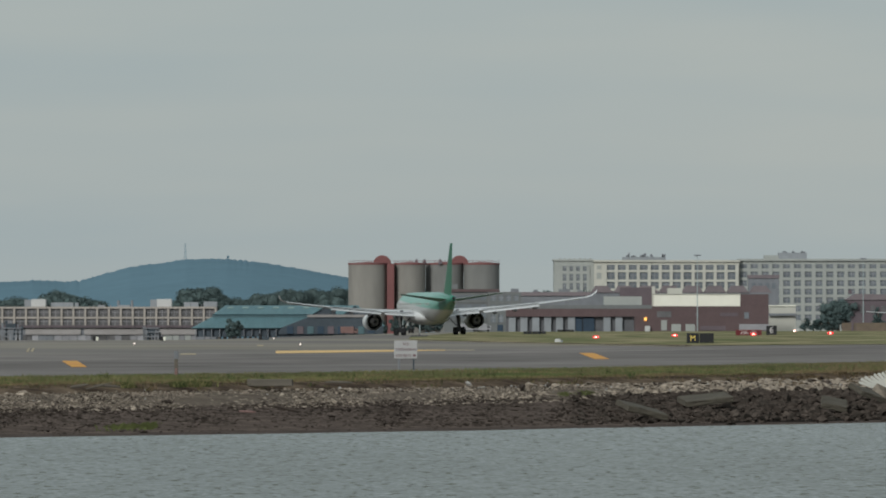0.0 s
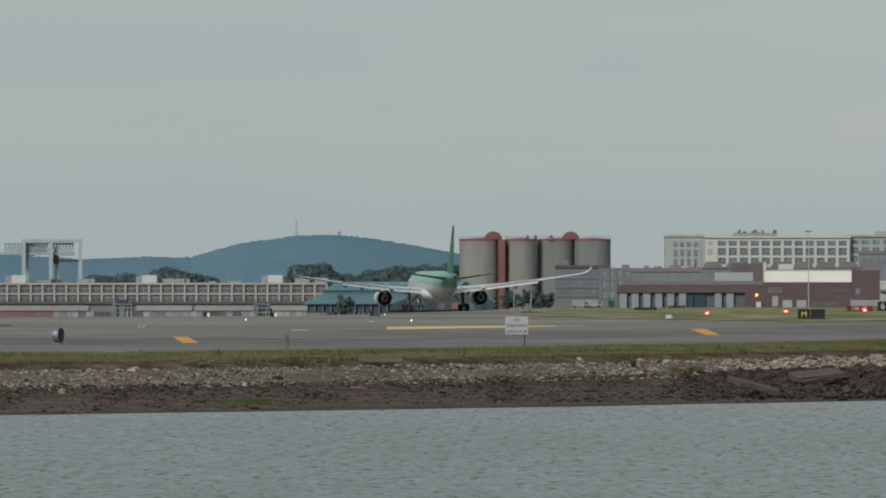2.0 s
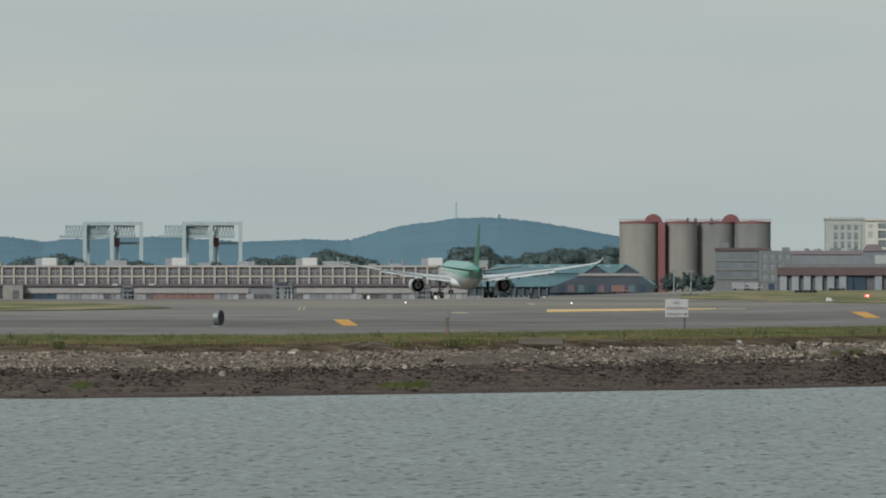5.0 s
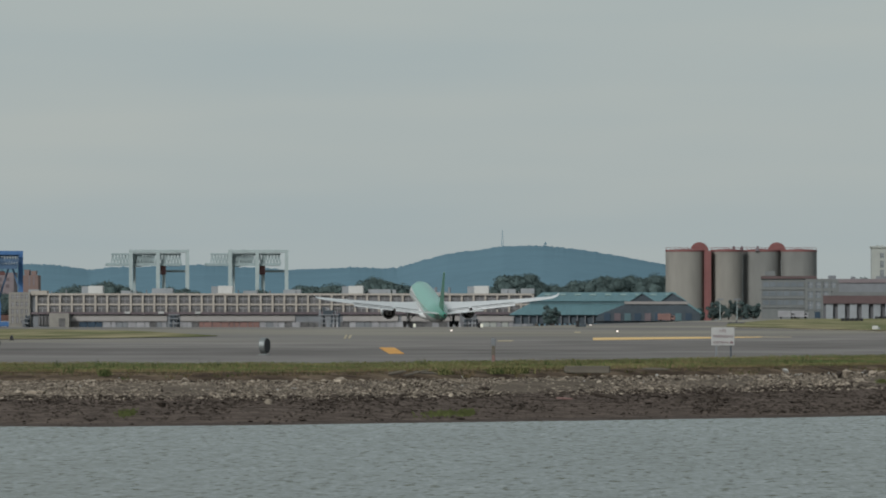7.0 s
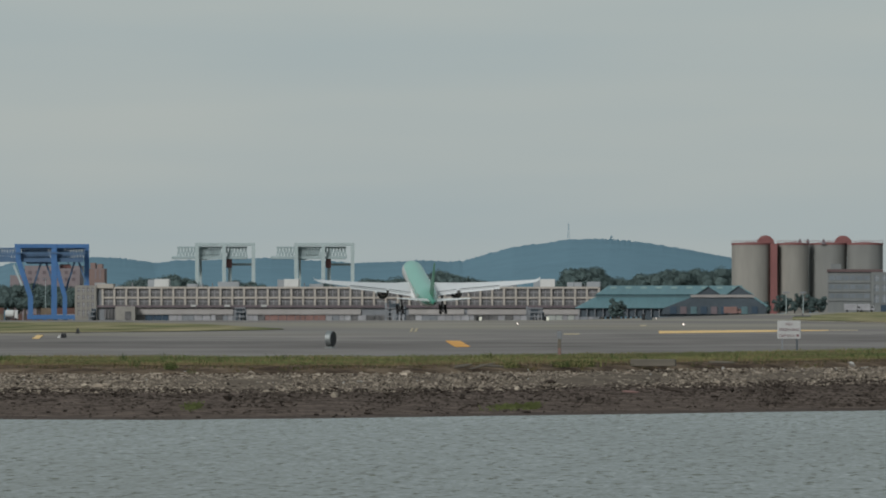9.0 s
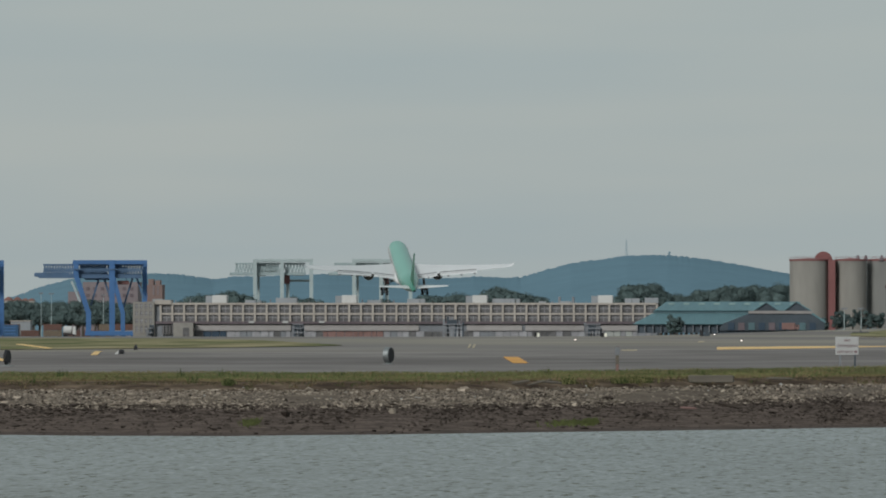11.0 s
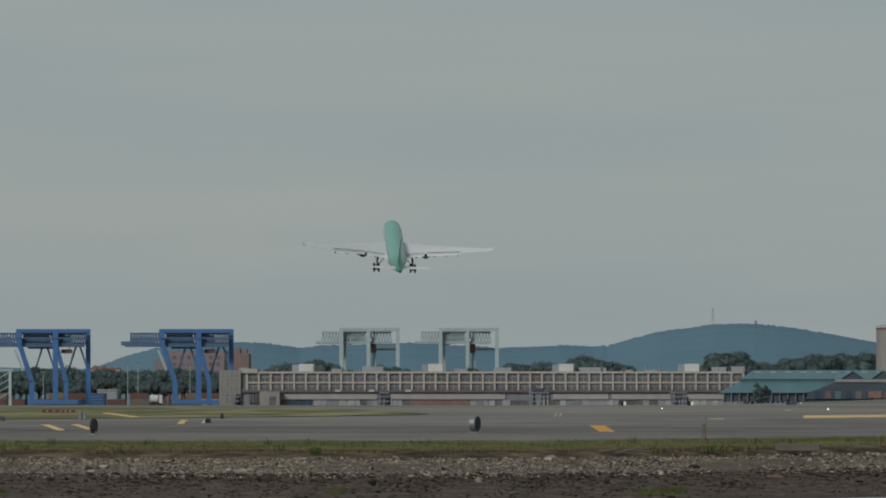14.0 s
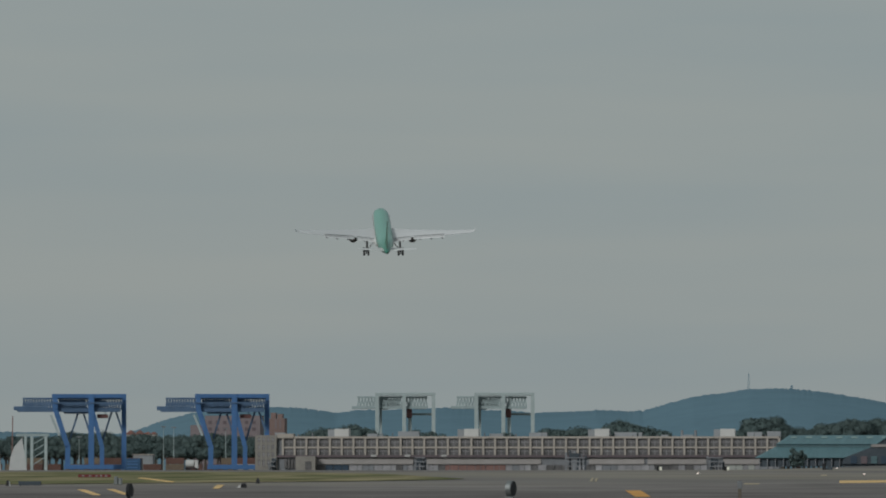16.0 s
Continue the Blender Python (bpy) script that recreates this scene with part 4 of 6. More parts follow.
def crane(name, a, d, paint, dark, label, group, knee):
    """A container gantry crane: portal legs, girder with truss, boom, cab and sill beams."""
    s = Site(name, a, d, label, "crane", group, base=rise(-41, d))
    s.ob.matrix_basis = s.ob.matrix_basis @ pose(0, 0, 0, 0, 0, math.degrees(-a / STEP))
    k = s.k
    H = (136.5 if knee else 138.5) * k
    if knee:
        g0, g1 = -132, 0
        boom0, e_low = -192, 29
    else:
        g0, g1 = -106, 0
        boom0, e_low = -146, 27
    X = lambda q: q * k
    Zt = lambda q: H - q * k
    wd = 8.6 * k if knee else 5.8 * k
    # legs
    if knee:
        for y in (0, 14):
            part("knee_leg", beam((X(-126), y, Zt(0)), (X(-126), y, Zt(28)), wd), paint, s.ob)
            part("knee_leg", beam((X(-126), y, Zt(27)), (X(-104), y, Zt(94)), wd), paint, s.ob)
            part("lower_leg", beam((X(-104), y, Zt(92)), (X(-104), y, 0.8), wd), paint, s.ob)
        part("main_leg", beam((X(-62), 0, Zt(0)), (X(-62), 0, 0.8), wd * 1.15), paint, s.ob)
        part("diagonal_leg", beam((X(-60), 0, Zt(30)), (X(-43), 0, Zt(94)), wd * 0.9), paint, s.ob)
        part("lower_leg", beam((X(-43), 0, Zt(92)), (X(-43), 0, 0.8), wd * 0.9), paint, s.ob)
        part("rear_leg", beam((X(-4), 12, Zt(0)), (X(-4), 12, 0.8), wd), paint, s.ob)
        for p, q in (((-84, 28), (-100, 80)), ((-78, 28), (-65, 68)), ((-24, 26), (-44, 90)), ((-20, 26), (-6, 68)), ((-128, 30), (-114, 72))):
            part("brace", beam((X(p[0]), 6, Zt(p[1])), (X(q[0]), 6, Zt(q[1])), wd * 0.38), dark, s.ob)
        part("sill_beam", box(X(-110), X(-22), -1.2, 1.2, 0.6, 0.6 + 8 * k, bevel=0.1), paint, s.ob, "heavy blue sill beam")
        part("sill_beam", box(X(-110), X(-2), 11, 13.4, 0.6, 0.6 + 8 * k, bevel=0.1), paint, s.ob)
    else:
        for q, y in ((-103, 0), (-97, 12), (-55, 0), (-44, 12), (-3, 0)):
            thin = 0.75 if y else 1.15
            part("leg", beam((X(q), y, Zt(0)), (X(q), y, 0.8), wd * thin), paint, s.ob)
        part("sill_beam", box(X(-108), X(2), -1.2, 1.2, 0.6, 2.2, bevel=0.1), paint, s.ob)
        part("portal_beam", box(X(-55), X(-3), 11.4, 12.6, Zt(40), Zt(36), bevel=0.05), dark, s.ob)
    for i in range(6):
        q = -100 + i * 18
        part("bogie", box(X(q), X(q + 8), -0.9, 0.9, 0, 0.7, bevel=0.1), dark, s.ob)
    # girders
    part("top_girder", box(X(g0), X(g1), -0.8, 0.8, Zt(7 if knee else 5), Zt(0), bevel=0.05), paint, s.ob)
    part("top_girder", box(X(g0), X(g1), 11.5, 13, Zt(5), Zt(1), bevel=0.05), paint, s.ob)
    lo = e_low
    for y in (2, 9):
        part("lower_chord", beam((X(boom0), y, Zt(lo - 1)), (X(-10 if knee else -14), y, Zt(lo - 1)), 1.7 if knee else 1.1), dark, s.ob)
        part("upper_chord", beam((X(boom0 + 8), y, Zt(8)), (X(-6 if knee else -14), y, Zt(8)), 0.7), dark, s.ob)
        n = 36 if knee else 22
        span = ((-8 if knee else -14) - (boom0 + 8)) / n
        for i in range(n):
            q = boom0 + 8 + i * span
            part("lattice", beam((X(q), y, Zt(lo - 1)), (X(q + span * 0.5), y, Zt(8)), 0.5), dark, s.ob)
            part("lattice", beam((X(q + span * 0.5), y, Zt(8)), (X(q + span), y, Zt(lo - 1)), 0.5), dark, s.ob)
    part("boom_deck", box(X(boom0 - 2), X(boom0 + 52), 1.2, 9.8, Zt(lo + 1.6), Zt(lo - (7 if knee else 3)), bevel=0.1), dark, s.ob, "boom walkway deck")
    part("machine_house", box(X(-60 if knee else -98), X(-34 if knee else -62), 3.2, 8.0, Zt(23), Zt(11), bevel=0.2), dark, s.ob, "machinery house in the truss")
    if knee:
        part("machine_house", box(X(-119), X(-72), 3.4, 7.8, Zt(25), Zt(10), bevel=0.2), dark, s.ob, "machinery house in the truss")
        part("trolley", box(X(-112), X(-64), 2.5, 8.5, Zt(35), Zt(28), bevel=0.6), dark, s.ob)
        part("boom_stay", beam((X(-134), 2, Zt(37)), (X(-119), 2, Zt(74)), wd * 0.45), CRANE_GREY, s.ob, "pale slanting stay")
        part("walkway", box(X(-130), X(-4), -1.6, -0.9, Zt(17), Zt(15)), dark, s.ob)
        part("drive_house", box(X(-58), X(-44), 3, 9, Zt(27), Zt(9), bevel=0.2), dark, s.ob)
        part("operator_cab", box(X(-52), X(-32), 3, 8, Zt(43), Zt(36), bevel=0.2), CAB_RED, s.ob, "rust-red operator cab")
        part("hoist_rope", beam((X(-37), 5, Zt(36)), (X(-37), 5, Zt(28)), 0.3), dark, s.ob)
        part("boom_tip", box(X(boom0 - 8), X(boom0), 3, 8, Zt(29), Zt(22), bevel=0.1), dark, s.ob)
    else:
        part("machine_house", box(X(-101), X(-84), 3, 8, Zt(30), Zt(9), bevel=0.2), dark, s.ob, "machinery house in the truss")
        part("spreader", box(X(-36), X(-16), 3, 8, Zt(29), Zt(25), bevel=0.1), WHITE_PAINT, s.ob, "pale container spreader")
        part("operator_cab", box(X(-51), X(-41), 3, 8, Zt(44), Zt(28), bevel=0.2), CAB_RED, s.ob, "dull red operator cab")
        part("cab_mast", box(X(-48), X(-44), 4, 7, Zt(70), Zt(44)), dark, s.ob)
    return s.ob


def make_tree(seed, height, spread, low=False):
    """Trunk with limbs and a crown of small leaf clumps."""
    rnd = random.Random(seed)
    trunk = spin([(0, 0.45), (height * 0.3, 0.3), (height * 0.75, 0.1)], 8, "z")
    lobes = []
    for i in range(18):
        q, r = rnd.uniform(0, 6.28), spread * 0.78 * math.sqrt(rnd.random())
        z = height * (0.36 + 0.46 * math.sqrt(1 - (r / spread) ** 2) * rnd.uniform(0.55, 1.0))
        if low:
            z = height * rnd.uniform(0.15, 0.8)
        lobes.append((Vector((r * math.cos(q), r * math.sin(q), z)), spread * rnd.uniform(0.3, 0.46)))
        beam((0, 0, height * 0.28), lobes[-1][0], 0.16, trunk)
    crown = bmesh.new()
    for c, r in lobes:
        # a shaggy core, then leaf sprays that break its outline
        core = bmesh.ops.create_icosphere(crown, subdivisions=2, radius=r * 0.74, matrix=Matrix.Translation(c))["verts"]
        for v in core:
            d = v.co - c
            v.co = c + Vector((d.x, d.y, d.z * 0.8)) * (1 + 0.5 * noise.noise(v.co * 1.7 + Vector((seed, 0, 0))))
        for i in range(230):
            v = Vector((rnd.gauss(0, 1), rnd.gauss(0, 1), rnd.gauss(0, 1))).normalized() * r * rnd.uniform(0.74, 1.06)
            v.z *= 0.8
            p, e = c + v, rnd.uniform(0.12, 0.27)
            vs = [crown.verts.new(p + Vector((rnd.uniform(-e, e), rnd.uniform(-e, e), rnd.uniform(-e, e) * 0.8))) for _ in range(4)]
            crown.faces.new((vs[0], vs[1], vs[2]))
            crown.faces.new((vs[0], vs[2], vs[3]))
    top = max(v.co.z for v in crown.verts)
    for v in (*crown.verts, *trunk.verts):
        v.co.z *= height / top
    ob = thing("tree", 0, -50, -10, "dark green broad-leaved tree, haze mixed into its leaf colour", "tree", "trees on the far shore")
    part("trunk", trunk, BARK, ob)
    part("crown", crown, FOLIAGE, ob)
    return ob


def build_trees():
    kinds = [make_tree(i, 10, sp) for i, sp in enumerate((4.2, 5.0, 3.6, 5.6))]
    bushes = [make_tree(7, 10, 4.0, True), make_tree(8, 10, 3.2, True)]
    rnd = random.Random(4)
    spots = [(-757, 40, 3150), (-745, 39, 3150), (-733, 36, 3150), (-692, 47, 3150), (-680, 53, 3150), (-668, 50, 3150), (-655, 42, 3150), (-630, 38, 3150), (-618, 33, 3150), (-1235, 26, 3160), (-1217, 38, 3160), (-1206, 34, 3160),
             (-1190, 34, 3160), (-1178, 41, 3160), (-1164, 43, 3160), (-1150, 45, 3160), (-1140, 37, 3160), (-1045, 35, 3160), (-1055, 30, 3160), (-1010, 30, 3160), (-892, 28, 3160), (-955, 25, 3160),
             (-1095, 26, 3160), (-815, 30, 3160), (-800, 36, 3160), (-788, 30, 3160), (-448, 44, 3080), (-434, 54, 3080), (-423, 57, 3080), (-410, 50, 3080), (-396, 43, 3080)]
    for a in range(-395, -160, 9):
        spots.append((a, curve([(-395, 37), (-340, 36), (-300, 47), (-280, 53), (-250, 45), (-230, 54), (-215, 46), (-190, 57), (-160, 54)], a) + rnd.uniform(-4, 3), 3120 + rnd.uniform(-20, 20)))
    for a in range(-2000, -1290, 11):
        spots.append((a, curve([(-1900, 12), (-1760, 20), (-1690, 26), (-1600, 30), (-1560, 24), (-1480, 22), (-1420, 24), (-1300, 20)], a) + rnd.uniform(-5, 4), 3560 + rnd.uniform(-30, 30)))
    for a in range(-1900, -1300, 17):
        spots.append((a, rnd.uniform(0, 10), 3500))
    spots += [(688, 34, 2870), (697, 30, 2880), (680, 22, 2860), (708, 36, 2900), (770, 20, 2840), (-372, 1, 2850), (-365, -4, 2850), (-84, 5, 2960), (-70, 8, 2962), (-56, 9, 2960), (-40, 7, 2962), (-25, 8, 2960), (-12, 4, 2960),
              (85, 52, 3400), (100, 50, 3400), (255, 52, 3420), (176, 50, 3400), (682, 8, 2855), (690, 13, 2858), (700, 15, 2855), (712, 12, 2858), (640, 0, 2800), (655, -4, 2800), (668, 4, 2810), (-110, -5, 2960), (-8, 2, 2965)]
    for a, top, d in spots:
        z0 = ground_z(a, d)
        h = rise(top, d) - z0
        x, y = spot(a, d)
        src = rnd.choice(bushes if h < 9.5 else kinds)
        ob = copy_thing(src, pose(x, y, z0, 0, 0, rnd.uniform(0, 360)))
        w = rnd.uniform(0.75, 1.1) * h / 10
        if h < 8:
            w = 0.7
        ob.scale = (w, w, h / 10)
    for ob in kinds + bushes:
        for o in (*ob.children_recursive, ob):
            bpy.data.objects.remove(o)


RIDGE = [(-6000, 20), (-2600, 26), (-1900, 30), (-1781, 29), (-1650, 26), (-1570, 24), (-1532, 33), (-1498, 46), (-1446, 61), (-1400, 68), (-1350, 72), (-1269, 72), (-1232, 69), (-1186, 62), (-1149, 66), (-983, 71), (-900, 66),
         (-829, 62), (-784, 63), (-723, 67), (-664, 64), (-640, 66), (-604, 77), (-554, 90), (-500, 97), (-454, 104), (-384, 105), (-340, 101), (-314, 97), (-244, 86), (-167, 71), (-60, 55), (100, 40), (600, 30), (6000, 20)]


def build_hill():
    bm = bmesh.new()
    cols = []
    xs = [*range(-6000, -2000, 200), *range(-2000, 300, 3), *range(300, 6001, 300)]
    for a in xs:
        col = []
        for j, (d, f) in enumerate(((4150, 0.0), (4280, 0.28), (4400, 0.55), (4520, 0.78), (4620, 0.92), (4700, 1.0), (4800, 0.8))):
            x, y = spot(a, d)
            base = ground_z(a, d) - 2
            top = rise(curve(RIDGE, a), 4700)
            z = base + (top - base) * f
            z += f * ((0.55 if j == 5 else 0.0) * noise.noise(Vector((a * 0.13, j * 2.0, 0))) + (0.75 if j == 5 else 0.0) * noise.noise(Vector((a * 0.33, j * 2.0, 5))) + (0.35 if j >= 5 else 0.0) * noise.noise(Vector((a * 0.03, 1.5, 9))))
            col.append(bm.verts.new((x, y, z)))
        cols.append(col)
    for p, q in zip(cols, cols[1:]):
        for i in range(len(p) - 1):
            bm.faces.new((p[i], q[i], q[i + 1], p[i + 1]))
    tagged(new("hill", mesh("hill", bm, FAR_FOREST, smooth=True)), "long wooded hill on the horizon, haze blue painted into its colour", "hill", kind="structure")
    for a, e0, e1, w in ((-456, 103, 132, 0.13), (-380, 104, 111, 0.16)):
        s = Site("radio_mast", a, 4695, "thin lattice radio mast on the hilltop", "mast", "hilltop masts", base=rise(e0 - 1, 4695))
        h = s.z(e1)
        # the masts share the hill's haze-tinted colour
        for dx in (-0.7, 0.7):
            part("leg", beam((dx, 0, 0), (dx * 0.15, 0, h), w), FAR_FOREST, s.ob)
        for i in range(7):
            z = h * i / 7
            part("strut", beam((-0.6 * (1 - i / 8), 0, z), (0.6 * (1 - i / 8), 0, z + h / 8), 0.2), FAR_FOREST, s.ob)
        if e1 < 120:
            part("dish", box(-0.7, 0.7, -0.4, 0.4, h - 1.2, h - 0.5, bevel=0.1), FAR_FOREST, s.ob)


def build_port():
    """Container stacks, poles, sheds and a sail at the blue cranes."""
    rnd = random.Random(6)
    s = Site("far_brick_block", -1360, 3850, "huge brown brick block beyond the port, haze in its colour", "building")
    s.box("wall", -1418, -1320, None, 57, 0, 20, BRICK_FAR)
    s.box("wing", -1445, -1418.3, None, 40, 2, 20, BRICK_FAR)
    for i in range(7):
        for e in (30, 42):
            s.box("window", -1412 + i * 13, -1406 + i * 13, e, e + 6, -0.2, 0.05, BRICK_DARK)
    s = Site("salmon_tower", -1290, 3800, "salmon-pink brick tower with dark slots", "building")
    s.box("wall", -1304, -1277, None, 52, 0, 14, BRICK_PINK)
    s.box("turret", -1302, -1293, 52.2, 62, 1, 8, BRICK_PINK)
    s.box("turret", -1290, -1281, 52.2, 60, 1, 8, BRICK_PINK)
    for a in (-1294, -1286):
        s.box("slot", a, a + 3, 34, 50, -0.2, 0.05, BRICK_FAR)
    s = Site("red_roofed_houses", -1540, 3900, "distant houses with pinkish red roofs", "houses")
    for a, w in ((-1558, 16), (-1541, 14), (-1526, 12), (-1513, 9)):
        s.box("wall", a, a + w, None, 24, 0, 8, WHITE_WALL_GREY)
        g = bmesh.new()
        f = [(s.x(a - 1), -0.5, s.z(24)), (s.x(a + w / 2), -0.5, s.z(31 if w > 13 else 28)), (s.x(a + w + 1), -0.5, s.z(24))]
        loft([f, [(x, 8, z) for x, y, z in f]], g)
        part("roof", g, ROOF_RED, s.ob)
    a = -1900
    while a < -1335:
        w = rnd.choice((26, 30, 34))
        m = rnd.choice((RUST, RUST, TAN_BOX, PANEL_GREY))
        s = Site("container_stack", a + w / 2, 3420, "stack of rust-red and tan freight containers", "container", "container stacks")
        for lev in range(rnd.choice((1, 2))):
            mm = m if lev == 0 else rnd.choice((RUST, TAN_BOX))
            bm = box(-w / 2 * s.k + 0.15, w / 2 * s.k - 0.15, 0, 2.4, 0.05 + lev * 2.55, 2.5 + lev * 2.55, bevel=0.06)
            n = int(w * s.k / 0.9)
            for i in range(n):
                x = -w / 2 * s.k + 0.5 + i * 0.9
                box(x, x + 0.35, -0.1, 0.02, 0.2 + lev * 2.55, 2.3 + lev * 2.55, bm)
            part("container", bm, mm, s.ob)
        a += w + rnd.choice((0, 2, 6))
    for a, top in ((-1491, 38), (-1473, 37), (-1381, 35), (-1640, 20), (-1110, 40)):
        build_light_pole(a, 3480, top, "thin grey light pole in the port", 0.6)
    s = Site("port_shed", -1526, 3450, "low grey flat-roofed port shed", "shed")
    s.box("wall", -1545, -1510, None, -13, 0, 8, GREY_CONCRETE)
    s.box("roof", -1546, -1509, -13, -11.5, -0.5, 8.5, CONCRETE)
    s = Site("tank_truck", -1441, 3250, "white tank truck parked on the quay", "truck")
    X = s.x
    part("tank", spin([(X(-1452), 0.6), (X(-1451), 1.5), (X(-1437), 1.5), (X(-1436), 0.7)], 16, "x", (0, 0, 2.6)), WHITE_PAINT, s.ob)
    part("cab", box(X(-1435), X(-1429), -1.2, 1.2, 0.6, 3.9, bevel=0.2), WHITE_PAINT, s.ob)
    part("windscreen", box(X(-1433.5), X(-1429) + 0.03, -1.0, 1.0, 2.4, 3.5), BLACK, s.ob)
    part("chassis", box(X(-1452), X(-1430), -1.0, 1.0, 0.6, 1.0), BLACK, s.ob)
    for a in (-1449, -1445, -1433):
        part("wheel", spin([(-1.25, 0.5), (1.25, 0.5)], 12, "y", (X(a), 0, 0.5)), TYRE, s.ob)
    s = Site("blue_power_house", -1545, 3290, "blue machine house on the quay", "machine house")
    s.box("body", -1558, -1532, None, -19, 0, 6, BLUE_BOX)
    for e in (-36, -30, -25):
        s.box("louvre", -1556, -1536, e, e + 1.5, -0.15, 0, CRANE_BLUE)
    # sails and the grey frame behind them
    for a0, w, top in ((-1764, 32, 17), (-1800, 22, 14)):
        s = Site("sailboat", a0 + w / 2, 3200, "sailboat with a tall grey-white sail", "sailboat", "sailboats")
        pts = [(s.x(a0), s.z(-41)), (s.x(a0 + w), s.z(-41)), (s.x(a0 + w * 0.86), s.z(-8)), (s.x(a0 + w * 0.72), s.z(top)), (s.x(a0 + w * 0.3), s.z(2)), (s.x(a0 + w * 0.06), s.z(-18))]
        part("sail", loft([[(x, 0, z) for x, z in pts], [(x, 0.15, z) for x, z in pts]]), SAIL, s.ob)
        part("mast", beam((s.x(a0 + w * 0.75), 0.3, 0), (s.x(a0 + w * 0.75), 0.3, s.z(top + 2)), 0.25), STEEL, s.ob)
        part("hull", box(s.x(a0 - 4), s.x(a0 + w + 2), -0.8, 1.2, -0.6, s.z(-40.5), bevel=0.2), WHITE_PAINT, s.ob)
    s = Site("grey_portal", -1715, 3340, "grey steel portal frame beyond the quay", "portal")
    for a, w in ((-1737, 4), (-1726, 5), (-1701, 5)):
        s.box("post", a, a + w, None, 20, -0.5, 0.6, CRANE_GREY)
    s.box("beam", -1752, -1693, 20.2, 25, -0.6, 0.8, CRANE_GREY_DARK)
    for i in range(4):
        part("brace", beam((s.x(-1722), 0.3, s.z(-30 + i * 12)), (s.x(-1702), 0.3, s.z(-18 + i * 12)), 0.35), CRANE_GREY_DARK, s.ob)
    s = Site("thin_mast", -1759, 3360, "thin rust-red mast on the quay", "mast")
    part("mast", beam((0, 0, 0), (0.4, 0, s.z(56)), 0.4), PANEL_RUST, s.ob)


def build_van(a, d, paint, label):
    s = Site("van", a, d, label, "van")
    part("body", box(-2.6, 1.4, -1.0, 1.0, 0.5, 2.5, bevel=0.15), paint, s.ob)
    part("cab", box(1.42, 2.7, -0.95, 0.95, 0.5, 1.9, bevel=0.25), paint, s.ob)
    part("side_window", box(1.55, 2.3, -1.02, -0.9, 1.3, 1.75), BLACK, s.ob)
    for x in (-1.6, 1.7):
        part("wheel", spin([(-0.98, 0.38), (0.98, 0.38)], 12, "y", (x, 0, 0.38)), TYRE, s.ob)


build_van(46, 2560, PANEL_GREY, "dull white van parked before the grey block")
build_van(70, 2580, PANEL_GREY, "grey van parked before the grey block")
build_van(-166, 2500, PANEL_RUST, "small orange-red service van on the far apron")
build_hill()
build_white_block()
build_office()
build_terminal()
build_silos()
build_teal_shed()
build_warehouse()
build_gangways()
for a in (-71, -41):
    build_light_pole(a, 2900, 11, "pale pole standing before the silos", 0.7)
build_light_pole(450, 2500, 112, "tall grey light pole before the brick hall", 0.6)
build_light_pole(743, 2700, 106, "tall grey light pole by the brick house", 0.6)
crane("gantry_crane", -1010.5, 3400, CRANE_GREY, CRANE_GREY_DARK, "pale grey container crane standing behind the warehouse", "pale grey cranes", False)
crane("gantry_crane", -835, 3400, CRANE_GREY, CRANE_GREY_DARK, "pale grey container crane standing behind the warehouse", "pale grey cranes", False)
crane("gantry_crane", -1304, 3300, CRANE_BLUE, CRANE_BLUE_DARK, "bright blue container crane with kneed legs on the quay", "blue cranes", True)
crane("gantry_crane", -1557, 3300, CRANE_BLUE, CRANE_BLUE_DARK, "bright blue container crane with kneed legs on the quay", "blue cranes", True)
build_port()
build_trees()


# ---- the airliner: x right, y to the nose, z up, origin on the ground between the main gears ----
def aerofoil(x, le, te, z, thick, droop=0.0):
    """A closed wing section in the y-z plane at span x."""
    c = le - te
    up = [(0.0, 0.0), (0.03, 0.45), (0.15, 0.9), (0.35, 1.0), (0.6, 0.75), (0.85, 0.3), (1.0, 0.04)]
    lo = [(1.0, -0.04), (0.8, -0.2), (0.5, -0.5), (0.25, -0.6), (0.08, -0.4)]
    return [(x, le - f * c, z + h * thick * 0.5 - droop * f * f * c) for f, h in up + lo]


